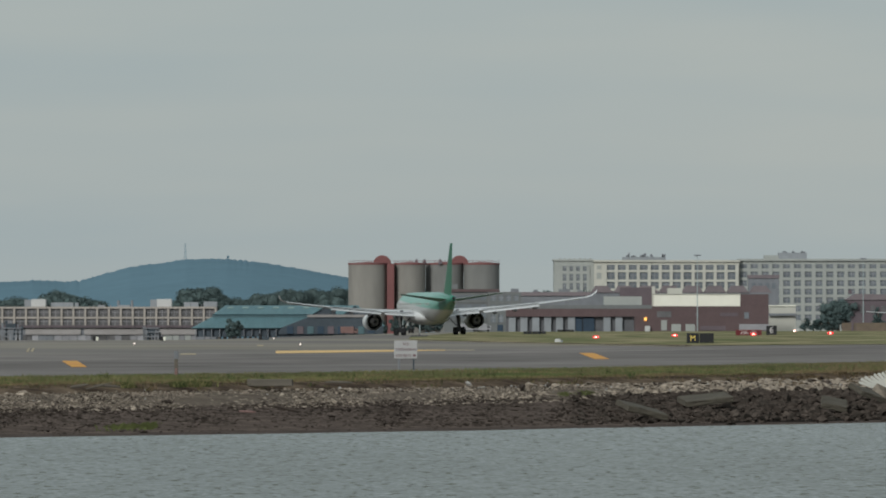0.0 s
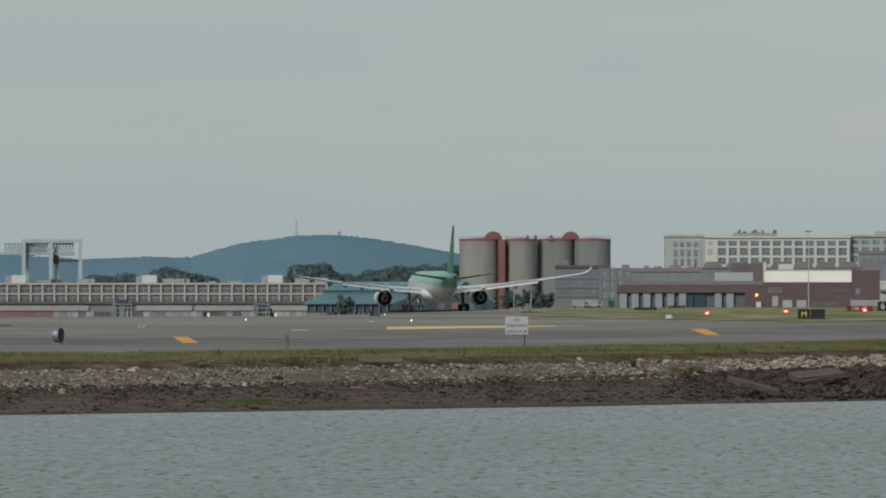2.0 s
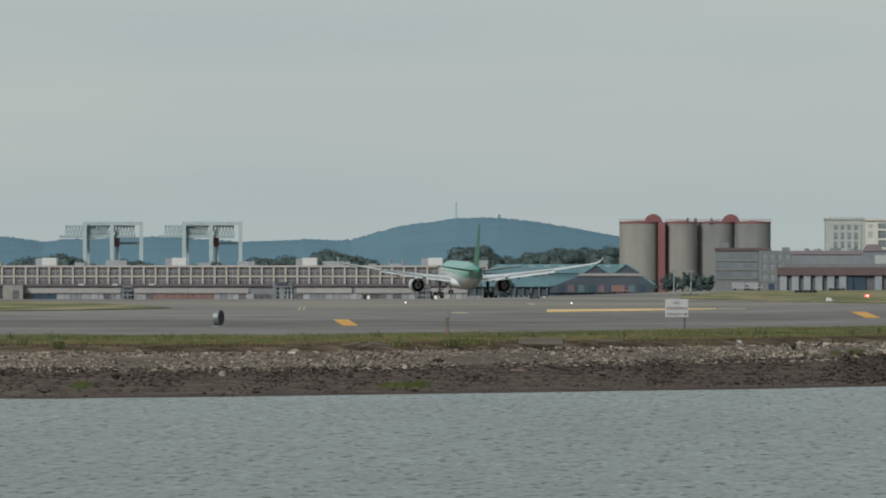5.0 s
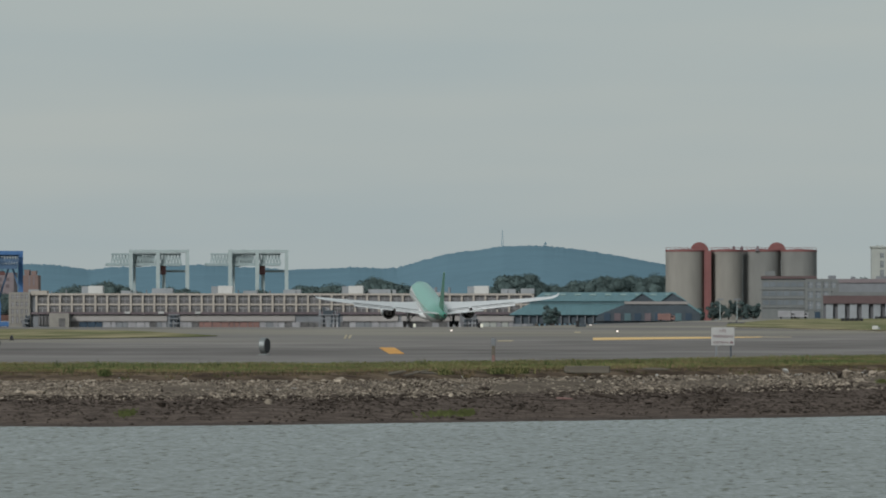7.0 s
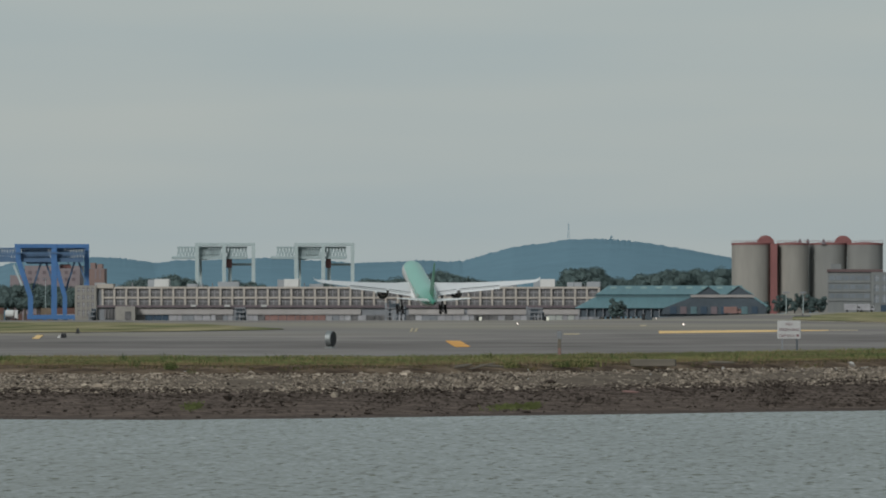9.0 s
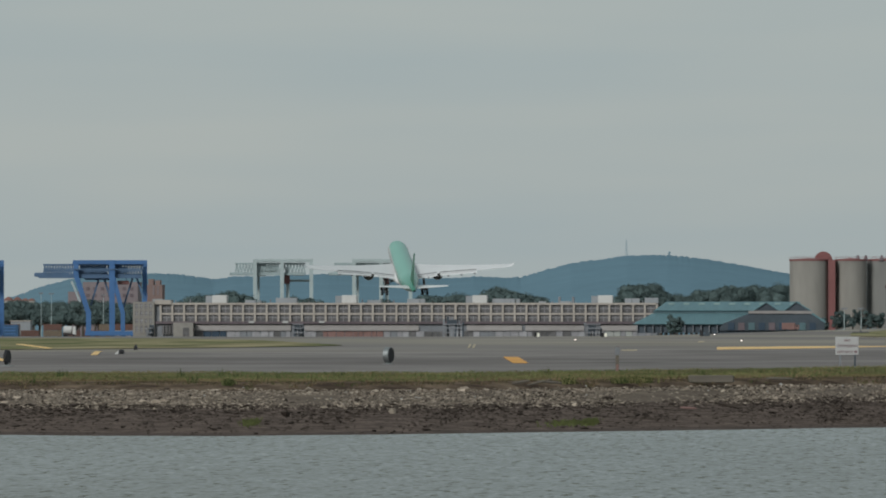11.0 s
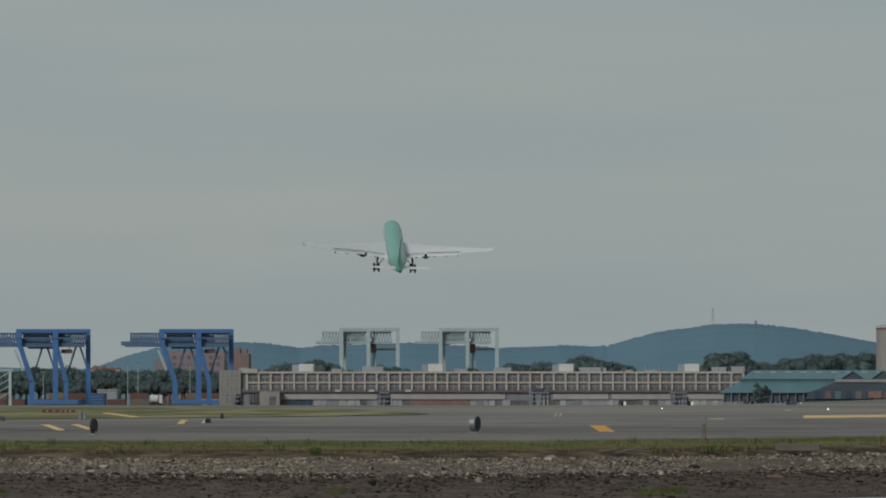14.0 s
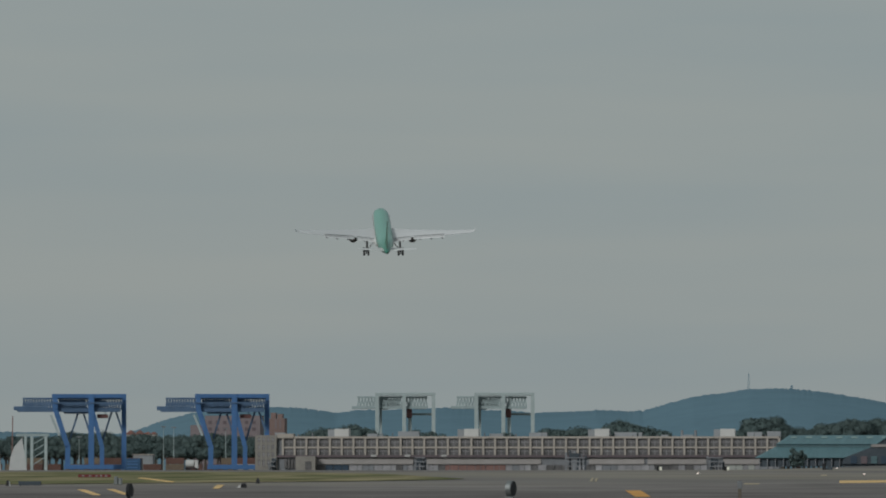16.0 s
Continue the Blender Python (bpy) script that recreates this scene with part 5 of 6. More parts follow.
def build_airliner():
    ob = thing("airliner", 0, 1600, 0, "twin-engined airliner, teal above and white below, gear down", "airplane")
    # fuselage
    stations = [(32.0, 0.06, 4.25), (31.6, 0.6, 4.3), (30.9, 1.12, 4.38), (29.6, 1.75, 4.55), (28.0, 2.25, 4.75), (26.0, 2.6, 4.92), (23.5, 2.8, 5.0), (20.0, 2.82, 5.0), (10.0, 2.82, 5.0), (0.0, 2.82, 5.0),
                (-8.0, 2.82, 5.0), (-11.5, 2.76, 5.05), (-15.0, 2.55, 5.2), (-18.5, 2.2, 5.5), (-22.0, 1.78, 5.85), (-25.5, 1.3, 6.18), (-28.5, 0.86, 6.42), (-30.6, 0.55, 6.55), (-31.6, 0.36, 6.6)]
    n = 36
    body = loft([[(1.01 * r * math.sin(2 * math.pi * i / n), y, z + 1.01 * r * math.cos(2 * math.pi * i / n)) for i in range(n)] for y, r, z in stations])
    part("fuselage", body, LIVERY, ob, "teal upper and white lower fuselage", smooth=True)
    fair = loft([[(w * math.sin(2 * math.pi * i / 20), y, 3.2 + h * math.cos(2 * math.pi * i / 20)) for i in range(20)] for y, w, h in
                 ((14.5, 0.5, 0.4), (12, 2.7, 1.1), (7, 3.65, 1.55), (-2, 3.7, 1.6), (-6, 3.0, 1.25), (-10.5, 0.8, 0.5))])
    part("belly_fairing", fair, AIR_WHITE, ob, "white wing-root fairing", smooth=True)
    part("tail_cone_exhaust", spin([(-31.75, 0.28), (-31.4, 0.34)], 16, "y", (0, 0, 6.6)), AIR_DARK, ob)
    for sx in (-1, 1):
        row = bmesh.new()
        for i in range(64):
            y = 24 - i * 0.66
            if abs(y - 5) < 0.6 or abs(y - 19) < 0.6:
                continue
            r = 2.87 if y > -8 else 2.84 - (-8 - y) * 0.024
            zz = 5.62
            xx = math.sqrt(max(0.1, r * r - 0.62 * 0.62))
            box(sx * xx - 0.02, sx * xx + 0.02, y - 0.13, y + 0.13, zz - 0.19, zz + 0.19, row)
        tagged(part("cabin_windows", row, WHITE_WALL_GREY, ob), kind="stuff")
    # wings
    wings = []

    def wing_z(x):
        q = x - 2.3
        return 3.75 + 0.088 * q + 0.0016 * q * q
    for sx in (-1, 1):
        st = [(1.5, 13.2, -2.6, 1.9), (2.9, 12.2, -2.8, 1.75), (6.0, 9.4, -3.1, 1.35), (9.4, 6.9, -3.3, 1.05), (14, 3.5, -5.4, 0.8), (19, -0.3, -7.5, 0.6), (24, -4.2, -9.6, 0.45), (28.6, -7.9, -11.5, 0.3)]
        wing = part("wing", loft([aerofoil(sx * x, le, te, wing_z(x), th) for x, le, te, th in st]), AIR_GREY, ob, "pale grey wing", smooth=False)
        wings.append((wing, sx))
        tip = loft([aerofoil(sx * 28.6, -7.9, -11.5, wing_z(28.6), 0.3), aerofoil(sx * 29.4, -9.0, -11.9, wing_z(28.6) + 0.35, 0.22), aerofoil(sx * 29.85, -10.3, -12.4, wing_z(28.6) + 0.75, 0.16), aerofoil(sx * 30.15, -11.8, -12.9, wing_z(28.6) + 1.35, 0.1)])
        part("winglet", tip, AIR_GREY, wing, "small swept winglet")
        # flaps, lowered a little
        for x0, x1, y0, y1 in ((3.1, 9.0, -2.3, -2.7), (9.8, 19.8, -3.0, -7.3)):
            f = loft([aerofoil(sx * x, y + 0.5, y - 1.7 + 0.02 * x, wing_z(x) - 0.2, 0.3, 0.14) for x, y in ((x0, y0), (x1, y1))])
            part("flap", f, AIR_GREY, wing, "lowered flap")
            # solid dark strip on the wing, painted as the shade of the flap gap
            f = loft([aerofoil(sx * x, y + 0.7, y + 0.25, wing_z(x) + 0.11, 0.2) for x, y in ((x0, y0), (x1, y1))])
            part("flap_slot", f, SLOT_GREY, wing, "dark strip coloured as the shaded gap before the flap")
        a = loft([aerofoil(sx * x, y + 0.5, y - 0.35, wing_z(x) - 0.05, 0.2) for x, y in ((20.1, -7.6), (27.5, -10.7))])
        bmesh.ops.recalc_face_normals(a, faces=a.faces)
        # faces turned down or back get the shade grey, the rest wing paint
        for f in a.faces:
            f.material_index = 1 if f.normal.z < 0.1 else 0
        part("aileron", a, [AIR_GREY, SLOT_GREY], wing, "pale aileron with underside shade coloured dark")
        s0 = loft([aerofoil(sx * x, le + 0.7, le - 0.7, wing_z(x) - 0.25, 0.3) for x, le in ((3.3, 11.7), (8.6, 7.5))])
        part("slat", s0, AIR_WHITE, wing)
        s0 = loft([aerofoil(sx * x, le + 0.55, le - 0.55, wing_z(x) - 0.18, 0.24) for x, le in ((10.2, 6.2), (27.6, -7.2))])
        part("slat", s0, AIR_WHITE, wing)
        for x, te in ((6.4, -3.1), (12.0, -4.5), (15.6, -6.1), (19.2, -7.6)):
            part("flap_track_fairing", spin([(te + 3.2, 0.05), (te + 2.2, 0.28), (te - 0.2, 0.32), (te - 2.0, 0.05)], 10, "y", (sx * x, 0, wing_z(x) - 0.62)), SLOT_GREY, wing, "dark flap track fairing", smooth=True)
        # engine
        ex, ez = sx * 9.8, 2.4
        eng = part("engine", spin([(11.2, 1.38), (11.35, 1.46), (11.1, 1.56), (10.0, 1.66), (8.4, 1.66), (6.6, 1.62), (5.2, 1.5), (5.2, 1.43), (7.2, 1.42), (10.5, 1.35)], 32, "y", (ex, 0, ez), cap=False), AIR_WHITE, ob, "white engine nacelle", smooth=True)
        part("fan_duct", spin([(8.0, 0.2), (8.0, 1.44)], 32, "y", (ex, 0, ez), cap=True), AIR_DARK, eng, "dark inside of the engine")
        part("core_cowl", spin([(8.0, 0.98), (6.0, 0.92), (4.6, 0.68), (4.6, 0.6)], 24, "y", (ex, 0, ez)), AIR_METAL, eng, "bare metal core cowl", smooth=True)
        part("exhaust_plug", spin([(4.9, 0.4), (4.4, 0.36), (3.7, 0.05)], 16, "y", (ex, 0, ez)), AIR_DARK, eng, "dark exhaust plug", smooth=True)
        pyl = loft([[(ex - w, y, z0) for w, y, z0 in ((0.22, 10.4, ez + 1.5), (0.22, 4.8, ez + 0.8), (0.22, 1.5, wing_z(9.8) - 0.3), (0.22, 6.4, wing_z(9.8) + 0.3), (0.22, 8.8, ez + 2.1))],
                    [(ex + w, y, z0) for w, y, z0 in ((0.22, 10.4, ez + 1.5), (0.22, 4.8, ez + 0.8), (0.22, 1.5, wing_z(9.8) - 0.3), (0.22, 6.4, wing_z(9.8) + 0.3), (0.22, 8.8, ez + 2.1))]])
        part("pylon", pyl, AIR_WHITE, eng)
        # tailplane
        tp = loft([aerofoil(sx * x, le, te, z, th) for x, le, te, z, th in ((0.6, -22.6, -28.4, 6.5, 0.6), (3.5, -24.5, -29.0, 6.8, 0.45), (9.6, -28.6, -30.6, 7.45, 0.2))])
        for v in tp.verts:
            v.co.z -= 0.085 * (v.co.y + 29.0)
        bmesh.ops.recalc_face_normals(tp, faces=tp.faces)
        # downward faces take the fin's green to paint in the underside shade
        for f in tp.faces:
            f.material_index = 1 if f.normal.z < 0.05 else 0
        part("tailplane", tp, [AIR_WHITE, FIN_GREEN], ob, "white tailplane, underside shade coloured in dark green")
    # fin
    def fin_ring(z, le, te, th):
        return [(h * th * 0.5, le - f * (le - te), z) for f, h in ((0, 0), (0.1, 0.7), (0.35, 1), (0.7, 0.6), (1, 0.04), (1, -0.04), (0.7, -0.6), (0.35, -1), (0.1, -0.7))]
    fin = part("fin", loft([fin_ring(z, le, te, th) for z, le, te, th in ((6.9, -18.5, -28.9, 0.8), (8.0, -20.4, -29.0, 0.75), (12, -24.3, -30.0, 0.55), (16.4, -28.3, -31.2, 0.34), (16.9, -29.1, -31.3, 0.2))]), FIN_GREEN, ob, "deep green tail fin")
    part("rudder", loft([fin_ring(z, te + 1.9, te - 0.08, th * 0.5) for z, te, th in ((7.6, -28.95, 0.75), (12, -30.0, 0.55), (16.2, -31.15, 0.34))]), FIN_GREEN, fin)
    # landing gear
    gears = []
    for sx in (-1, 1):
        leg = part("main_gear", beam((sx * 5.7, 0.2, 0.7), (sx * 5.3, 0.2, 4.75), 0.58), GEAR, ob, "grey main gear leg")
        part("drag_strut", beam((sx * 5.3, 0.2, 1.6), (sx * 3.4, 0.5, 3.6), 0.2), GEAR, leg)
        part("gear_door", box(sx * 5.75 - 0.04, sx * 5.75 + 0.04, -0.9, 1.2, 1.6, 3.6), AIR_WHITE, leg, "white gear door")
        bogie = part("bogie", beam((0, -1.0, 0), (0, 1.0, 0), 0.3), GEAR, leg, at=pose(sx * 5.7, 0.2, 0.7))
        gears.append((leg, bogie, sx))
        for y in (-1.0, 1.0):
            part("axle", beam((-0.75, y, 0), (0.75, y, 0), 0.18), GEAR, bogie)
            for x in (-0.7, 0.7):
                part("wheel", spin([(x - 0.32, 0.42), (x - 0.3, 0.64), (x - 0.2, 0.72), (x + 0.2, 0.72), (x + 0.3, 0.64), (x + 0.32, 0.42)], 24, "x", (0, y, 0)), TYRE, bogie, "black rubber wheel")
    nose = part("nose_gear", beam((0, 25.4, 0.5), (0, 26.2, 3.2), 0.26), GEAR, ob, "grey nose gear leg")
    for x in (-0.36, 0.36):
        part("wheel", spin([(x - 0.18, 0.3), (x - 0.16, 0.46), (x - 0.08, 0.52), (x + 0.08, 0.52), (x + 0.16, 0.46), (x + 0.18, 0.3)], 20, "x", (0, 25.4, 0.52)), TYRE, nose)
    for sx in (-1, 1):
        part("nose_gear_door", box(sx * 0.5 - 0.03, sx * 0.5 + 0.03, 25.2, 27.6, 1.5, 2.5), AIR_WHITE, nose)
    return ob, gears, wings


airliner, gears, wings = build_airliner()


# ---- shore: stones, mud, grass, timber ----
def rock_shape(rnd, points=10):
    bm = bmesh.new()
    for i in range(points):
        v = Vector((rnd.gauss(0, 1), rnd.gauss(0, 1), rnd.gauss(0, 1))).normalized()
        bm.verts.new((v.x * rnd.uniform(0.75, 1.1), v.y * rnd.uniform(0.7, 1.0), v.z * rnd.uniform(0.6, 1.0)))
    bmesh.ops.convex_hull(bm, input=bm.verts[:])
    bmesh.ops.delete(bm, geom=[v for v in bm.verts if not v.link_faces], context="VERTS")
    bmesh.ops.triangulate(bm, faces=bm.faces[:])
    return bm


def bank_point(a, f):
    """A point on the shore's slope: f 0 at the water, 1 at the tide line, 2 at the crest."""
    water, wet, tide, crest = bank(a)
    d = np.interp(f, [0, 0.08, 1, 2, 2.2], [water, wet, tide, crest, crest + 4])
    z = np.interp(f, [0, 0.08, 1, 2, 2.2], [WATER, -1.81, -1.0, -0.15, -0.03])
    x, y = spot(a, float(d))
    return x, y, float(z)


def joined_rocks(name, items, shapes, material, label):
    """Many stones in one mesh. items: (shape, x, y, z, sx, sy, sz, turn)."""
    verts, faces, base = [], [], 0
    for k, x, y, z, sx, sy, sz, turn in items:
        v, f = shapes[k]
        c, s = math.cos(turn), math.sin(turn)
        p = v * (sx, sy, sz)
        verts.append(np.stack([p[:, 0] * c - p[:, 1] * s + x, p[:, 0] * s + p[:, 1] * c + y, p[:, 2] + z], 1))
        faces.append(f + base)
        base += len(v)
    me = bpy.data.meshes.new(name)
    me.from_pydata(np.concatenate(verts).tolist(), [], np.concatenate(faces).tolist())
    me.materials.append(material)
    return tagged(new(name, me), label, "stones", kind="stuff")


def build_stones():
    rnd = random.Random(21)
    meshes, shapes = [], []
    for i in range(10):
        bm = rock_shape(rnd)
        bm.verts.index_update()
        shapes.append((np.array([v.co[:] for v in bm.verts]), np.array([[v.index for v in f.verts] for f in bm.faces])))
        meshes.append({m.name: mesh("stone", bm.copy(), m) for m in (ROCK_PALE, ROCK_DARK, ROCK_WHITE, ROCK_MID)})
        bm.free()
    ground = bpy.data.objects["ground"]
    pale, dark = [], []
    for i in range(66000):
        a = rnd.uniform(-2150, 1050)
        f = 1.0 + rnd.uniform(-0.1, 0.83)
        big = 1.0 + 1.7 * max(0, min(1, (a - 100) / 450))
        if big > 1.5 and rnd.random() < 0.35:
            continue
        s = min(0.34, rnd.lognormvariate(-3.42, 0.6) * big)
        x, y, z = bank_point(a, f)
        it = (rnd.randrange(10), x, y + rnd.uniform(-0.5, 0.5), z + s * 0.18, s * rnd.uniform(0.9, 1.5), s * 0.8, s * rnd.uniform(0.35, 0.7), rnd.uniform(0, 6.28))
        (dark if (a > 250 and f < 1.2 + 0.1 * noise.noise(Vector((a * 0.02, 5, 1)))) or rnd.random() < 0.22 else pale).append(it)
    for i in range(29500):
        a = rnd.uniform(-2150, 1050) if i < 20000 else rnd.uniform(-120, 1050)
        f = (0.3 + 0.78 * rnd.random() ** 0.55 if i % 4 else rnd.uniform(0.03, 1.0)) if i < 20000 else rnd.uniform(0.12, 1.2)
        right = max(0.0, min(1.0, (a - 150) / 400))
        if f < 0.15 and rnd.random() < 0.4 - 0.3 * right:
            continue
        s = min(0.26, rnd.lognormvariate(-2.75, 0.5)) * (1 + 0.9 * right)
        x, y, z = bank_point(a, f)
        dark.append((rnd.randrange(10), x, y + rnd.uniform(-0.8, 0.8), z + s * (0.22 + 0.15 * right), s * 1.25, s, s * (rnd.uniform(0.3, 0.55) + 0.3 * right), rnd.uniform(0, 6.28)))
    # angular boulders where the shore steepens
    mid = []
    for i in range(620):
        a = 1050 - 820 * rnd.random() ** 1.25
        f = rnd.uniform(0.1, 1.25)
        s = rnd.uniform(0.11, 0.36) * (0.75 + 0.25 * (a > 480))
        x, y, z = bank_point(a, f)
        mid.append((rnd.randrange(10), x, y - 0.6, z + s * 0.35, s * rnd.uniform(0.9, 1.6), s, s * rnd.uniform(0.5, 0.9), rnd.uniform(0, 6.28)))
    for group, m, name in ((pale, ROCK_PALE, "pale"), (dark, ROCK_DARK, "dark"), (mid, ROCK_MID, "mid")):
        group.sort(key=lambda q: -q[4])
        for k, x, y, z, sx, sy, sz, turn in group[:130]:
            part("stone", meshes[k][m.name], None, ground, at=Matrix.LocRotScale((x, y, z), Euler((0, 0, turn)), (sx, sy, sz)))
    joined_rocks("shore_stones", pale[130:], shapes, ROCK_PALE, "pale broken stones piled along the upper shore")
    joined_rocks("weedy_stones", dark[130:], shapes, ROCK_DARK, "dark weed-stained stones in the tidal mud")
    joined_rocks("shore_boulders", mid[130:], shapes, ROCK_MID, "grey-brown angular boulders tumbled down the shore")
    for i in range(90):
        a = rnd.uniform(-200, 1000) if i < 40 else rnd.uniform(-2100, 900)
        s = rnd.uniform(0.05, 0.14)
        x, y, z = bank_point(a, rnd.uniform(1.35, 1.9))
        part("stone", meshes[rnd.randrange(10)][ROCK_WHITE.name], None, ground, at=Matrix.LocRotScale((x, y, z + s * 0.4), Euler((0, 0, rnd.uniform(0, 6))), (s, s * 0.8, s * 0.7)))
    # single boulders that stand out
    for a, f, s, m in ((44, 1.86, 0.24, ROCK_WHITE), (152, 1.55, 0.42, ROCK_PALE), (142, 1.55, 0.36, ROCK_DARK), (-870, 0.72, 0.26, ROCK_PALE), (-548, 0.92, 0.2, ROCK_PALE), (-505, 0.55, 0.4, ROCK_DARK), (-145, 0.5, 0.38, ROCK_DARK),
                       (-1062, 0.62, 0.3, ROCK_DARK), (680, 0.9, 0.6, ROCK_DARK), (610, 0.7, 0.5, ROCK_DARK), (770, 0.8, 0.8, ROCK_PALE)):
        x, y, z = bank_point(a, f)
        part("stone", meshes[int(abs(a)) % 10][m.name], None, ground, at=Matrix.LocRotScale((x, y, z + s * 0.4), Euler((0, 0, a)), (s * 1.2, s, s * 0.9)))


def blades(name, items, material, label, category="grass"):
    """Grass blades as thin bent triangles. items: (x, y, z, height, width, lean x, lean y)."""
    q = np.array(items)
    n = len(q)
    base, h, w = q[:, :3], q[:, 3], q[:, 4]
    turn = np.random.RandomState(len(items)).uniform(-0.8, 0.8, n)
    dx, dy = np.cos(turn) * w, np.sin(turn) * w
    v = np.zeros((n, 5, 3))
    v[:, 0] = base - np.stack([dx, dy, 0 * dx], 1)
    v[:, 1] = base + np.stack([dx, dy, 0 * dx], 1)
    mid = base + np.stack([q[:, 5] * 0.4, q[:, 6] * 0.4, h * 0.6], 1)
    v[:, 2] = mid + np.stack([dx, dy, 0 * dx], 1) * 0.7
    v[:, 3] = mid - np.stack([dx, dy, 0 * dx], 1) * 0.7
    v[:, 4] = base + np.stack([q[:, 5], q[:, 6], h], 1)
    f = []
    for i in range(n):
        b = i * 5
        f.append((b, b + 1, b + 2, b + 3))
        f.append((b + 3, b + 2, b + 4))
    me = bpy.data.meshes.new(name)
    me.from_pydata(v.reshape(-1, 3).tolist(), [], f)
    me.materials.append(material)
    return tagged(new(name, me), label, category, kind="stuff")


def build_grass():
    rnd = random.Random(9)
    green, straw, weed = [], [], []
    for i in range(80000):
        a = rnd.uniform(-2150, 1050)
        crest = bank(a)[3]
        top = on_field(a, curve(VERGE_TOP, a))
        u = rnd.random() ** 1.7
        d = crest + 9.0 + 5.0 * noise.noise(Vector((a * 0.02, 7, 3))) + u * (top - crest - 5)
        x, y = spot(a, d)
        patch = noise.noise(Vector((x * 0.16, d * 0.02, 3))) + 0.6 * noise.noise(Vector((x * 0.9, d * 0.08, 8)))
        tall = 0.125 + 0.13 * patch + (0.2 * max(0, noise.noise(Vector((x * 0.35, 4, d * 0.03)))) if u < 0.35 else 0)
        h = max(0.04, tall * rnd.uniform(0.45, 1.25))
        z = -0.15 + 0.15 * min(1, max(0, (d - crest) / 6))
        h *= 0.8
        it = (x, y, z, h, rnd.uniform(0.008, 0.018), rnd.uniform(-0.1, 0.1), rnd.uniform(-0.12, 0.05))
        dry = 0.22 + 0.35 * noise.noise(Vector((x * 0.12, d * 0.05, 20))) + (0.5 if u < 0.05 else 0) + 0.4 * max(0, min(1, (a - 560) / 150))
        (straw if rnd.random() < dry else green).append(it)
    for i in range(11000):
        a = rnd.uniform(-2150, 1050)
        f = rnd.uniform(1.8, 2.1)
        x, y, z = bank_point(a, f)
        if noise.noise(Vector((x * 0.5, f * 3, 11))) + 0.6 * noise.noise(Vector((x * 1.7, f * 5, 2))) < (0.55 * (2.0 - f) / 0.2 if a < 520 else -0.2):
            continue
        it = (x, y, z, rnd.uniform(0.05, 0.2), rnd.uniform(0.01, 0.022), rnd.uniform(-0.12, 0.12), rnd.uniform(-0.3, 0.0))
        (straw if rnd.random() < 0.65 or a > 540 else green).append(it)
    # short brown tufts on the bare crest
    for i in range(15000):
        a = rnd.uniform(-2150, 1050)
        d = bank(a)[3] + rnd.uniform(-1.5, 13)
        x, y = spot(a, d)
        if noise.noise(Vector((x * 0.4, d * 0.12, 31))) + 0.5 * noise.noise(Vector((x * 1.6, d * 0.4, 6))) < -0.08:
            continue
        it = (x, y, -0.06, rnd.uniform(0.04, 0.15), rnd.uniform(0.01, 0.02), rnd.uniform(-0.1, 0.1), rnd.uniform(-0.2, 0.0))
        (straw if rnd.random() < 0.55 else weed).append(it)
    # straw hanging over the boulders where the bank rises
    for i in range(9000):
        a = 1050 - 560 * rnd.random() ** 1.5
        f = rnd.uniform(1.55, 2.25)
        x, y, z = bank_point(a, f)
        if noise.noise(Vector((x * 0.6, f * 4, 15))) < 0.25 - 0.5 * (a - 490) / 400:
            continue
        straw.append((x, y, z, rnd.uniform(0.06, 0.2), rnd.uniform(0.012, 0.022), rnd.uniform(-0.15, 0.15), rnd.uniform(-0.3, 0.0)))
    # a few tall weeds and dark tufts
    for i in range(45):
        a = rnd.uniform(-2100, 1000)
        d = bank(a)[3] + rnd.uniform(0, 45)
        x, y = spot(a, d)
        for k in range(rnd.randrange(3, 16)):
            weed.append((x + rnd.gauss(0, 0.14), y + rnd.gauss(0, 0.2), -0.02, rnd.uniform(0.2, 0.5), rnd.uniform(0.012, 0.025), rnd.uniform(-0.15, 0.15), rnd.uniform(-0.1, 0.1)))
    for a, w in ((-449, 26), (-430, 30), (-290, 14), (-560, 12), (-1160, 12), (-470, 14)):
        for k in range(330):
            d = bank(a)[3] + rnd.uniform(-1.2, 5)
            x, y = spot(a + rnd.gauss(0, w * 0.45), d)
            (weed if k % 2 else green).append((x, y, -0.12, rnd.uniform(0.1, 0.36), rnd.uniform(0.015, 0.03), rnd.uniform(-0.2, 0.2), rnd.uniform(-0.25, 0.0)))
    blades("verge_grass", green, GRASS_BLADE, "coarse green grass along the top of the shore")
    blades("dry_grass", straw, STRAW, "dry straw-coloured grass among the green")
    blades("tall_weeds", weed, WEED, "dark tall weeds standing in the grass", "weeds")
    algae = []
    for a, f, w in ((-562, 0.28, 34), (-520, 0.3, 12), (-1120, 0.4, 16), (250, 1.3, 14), (215, 1.25, 10), (-1720, 0.35, 18)):
        for k in range(380):
            x, y, z = bank_point(a + rnd.gauss(0, w * 0.5), f + rnd.gauss(0, 0.05))
            algae.append((x, y, z, rnd.uniform(0.05, 0.16), rnd.uniform(0.02, 0.05), rnd.uniform(-0.1, 0.1), -0.05))
    blades("shore_weed", algae, ALGAE, "patches of green weed on the tidal mud", "seaweed")


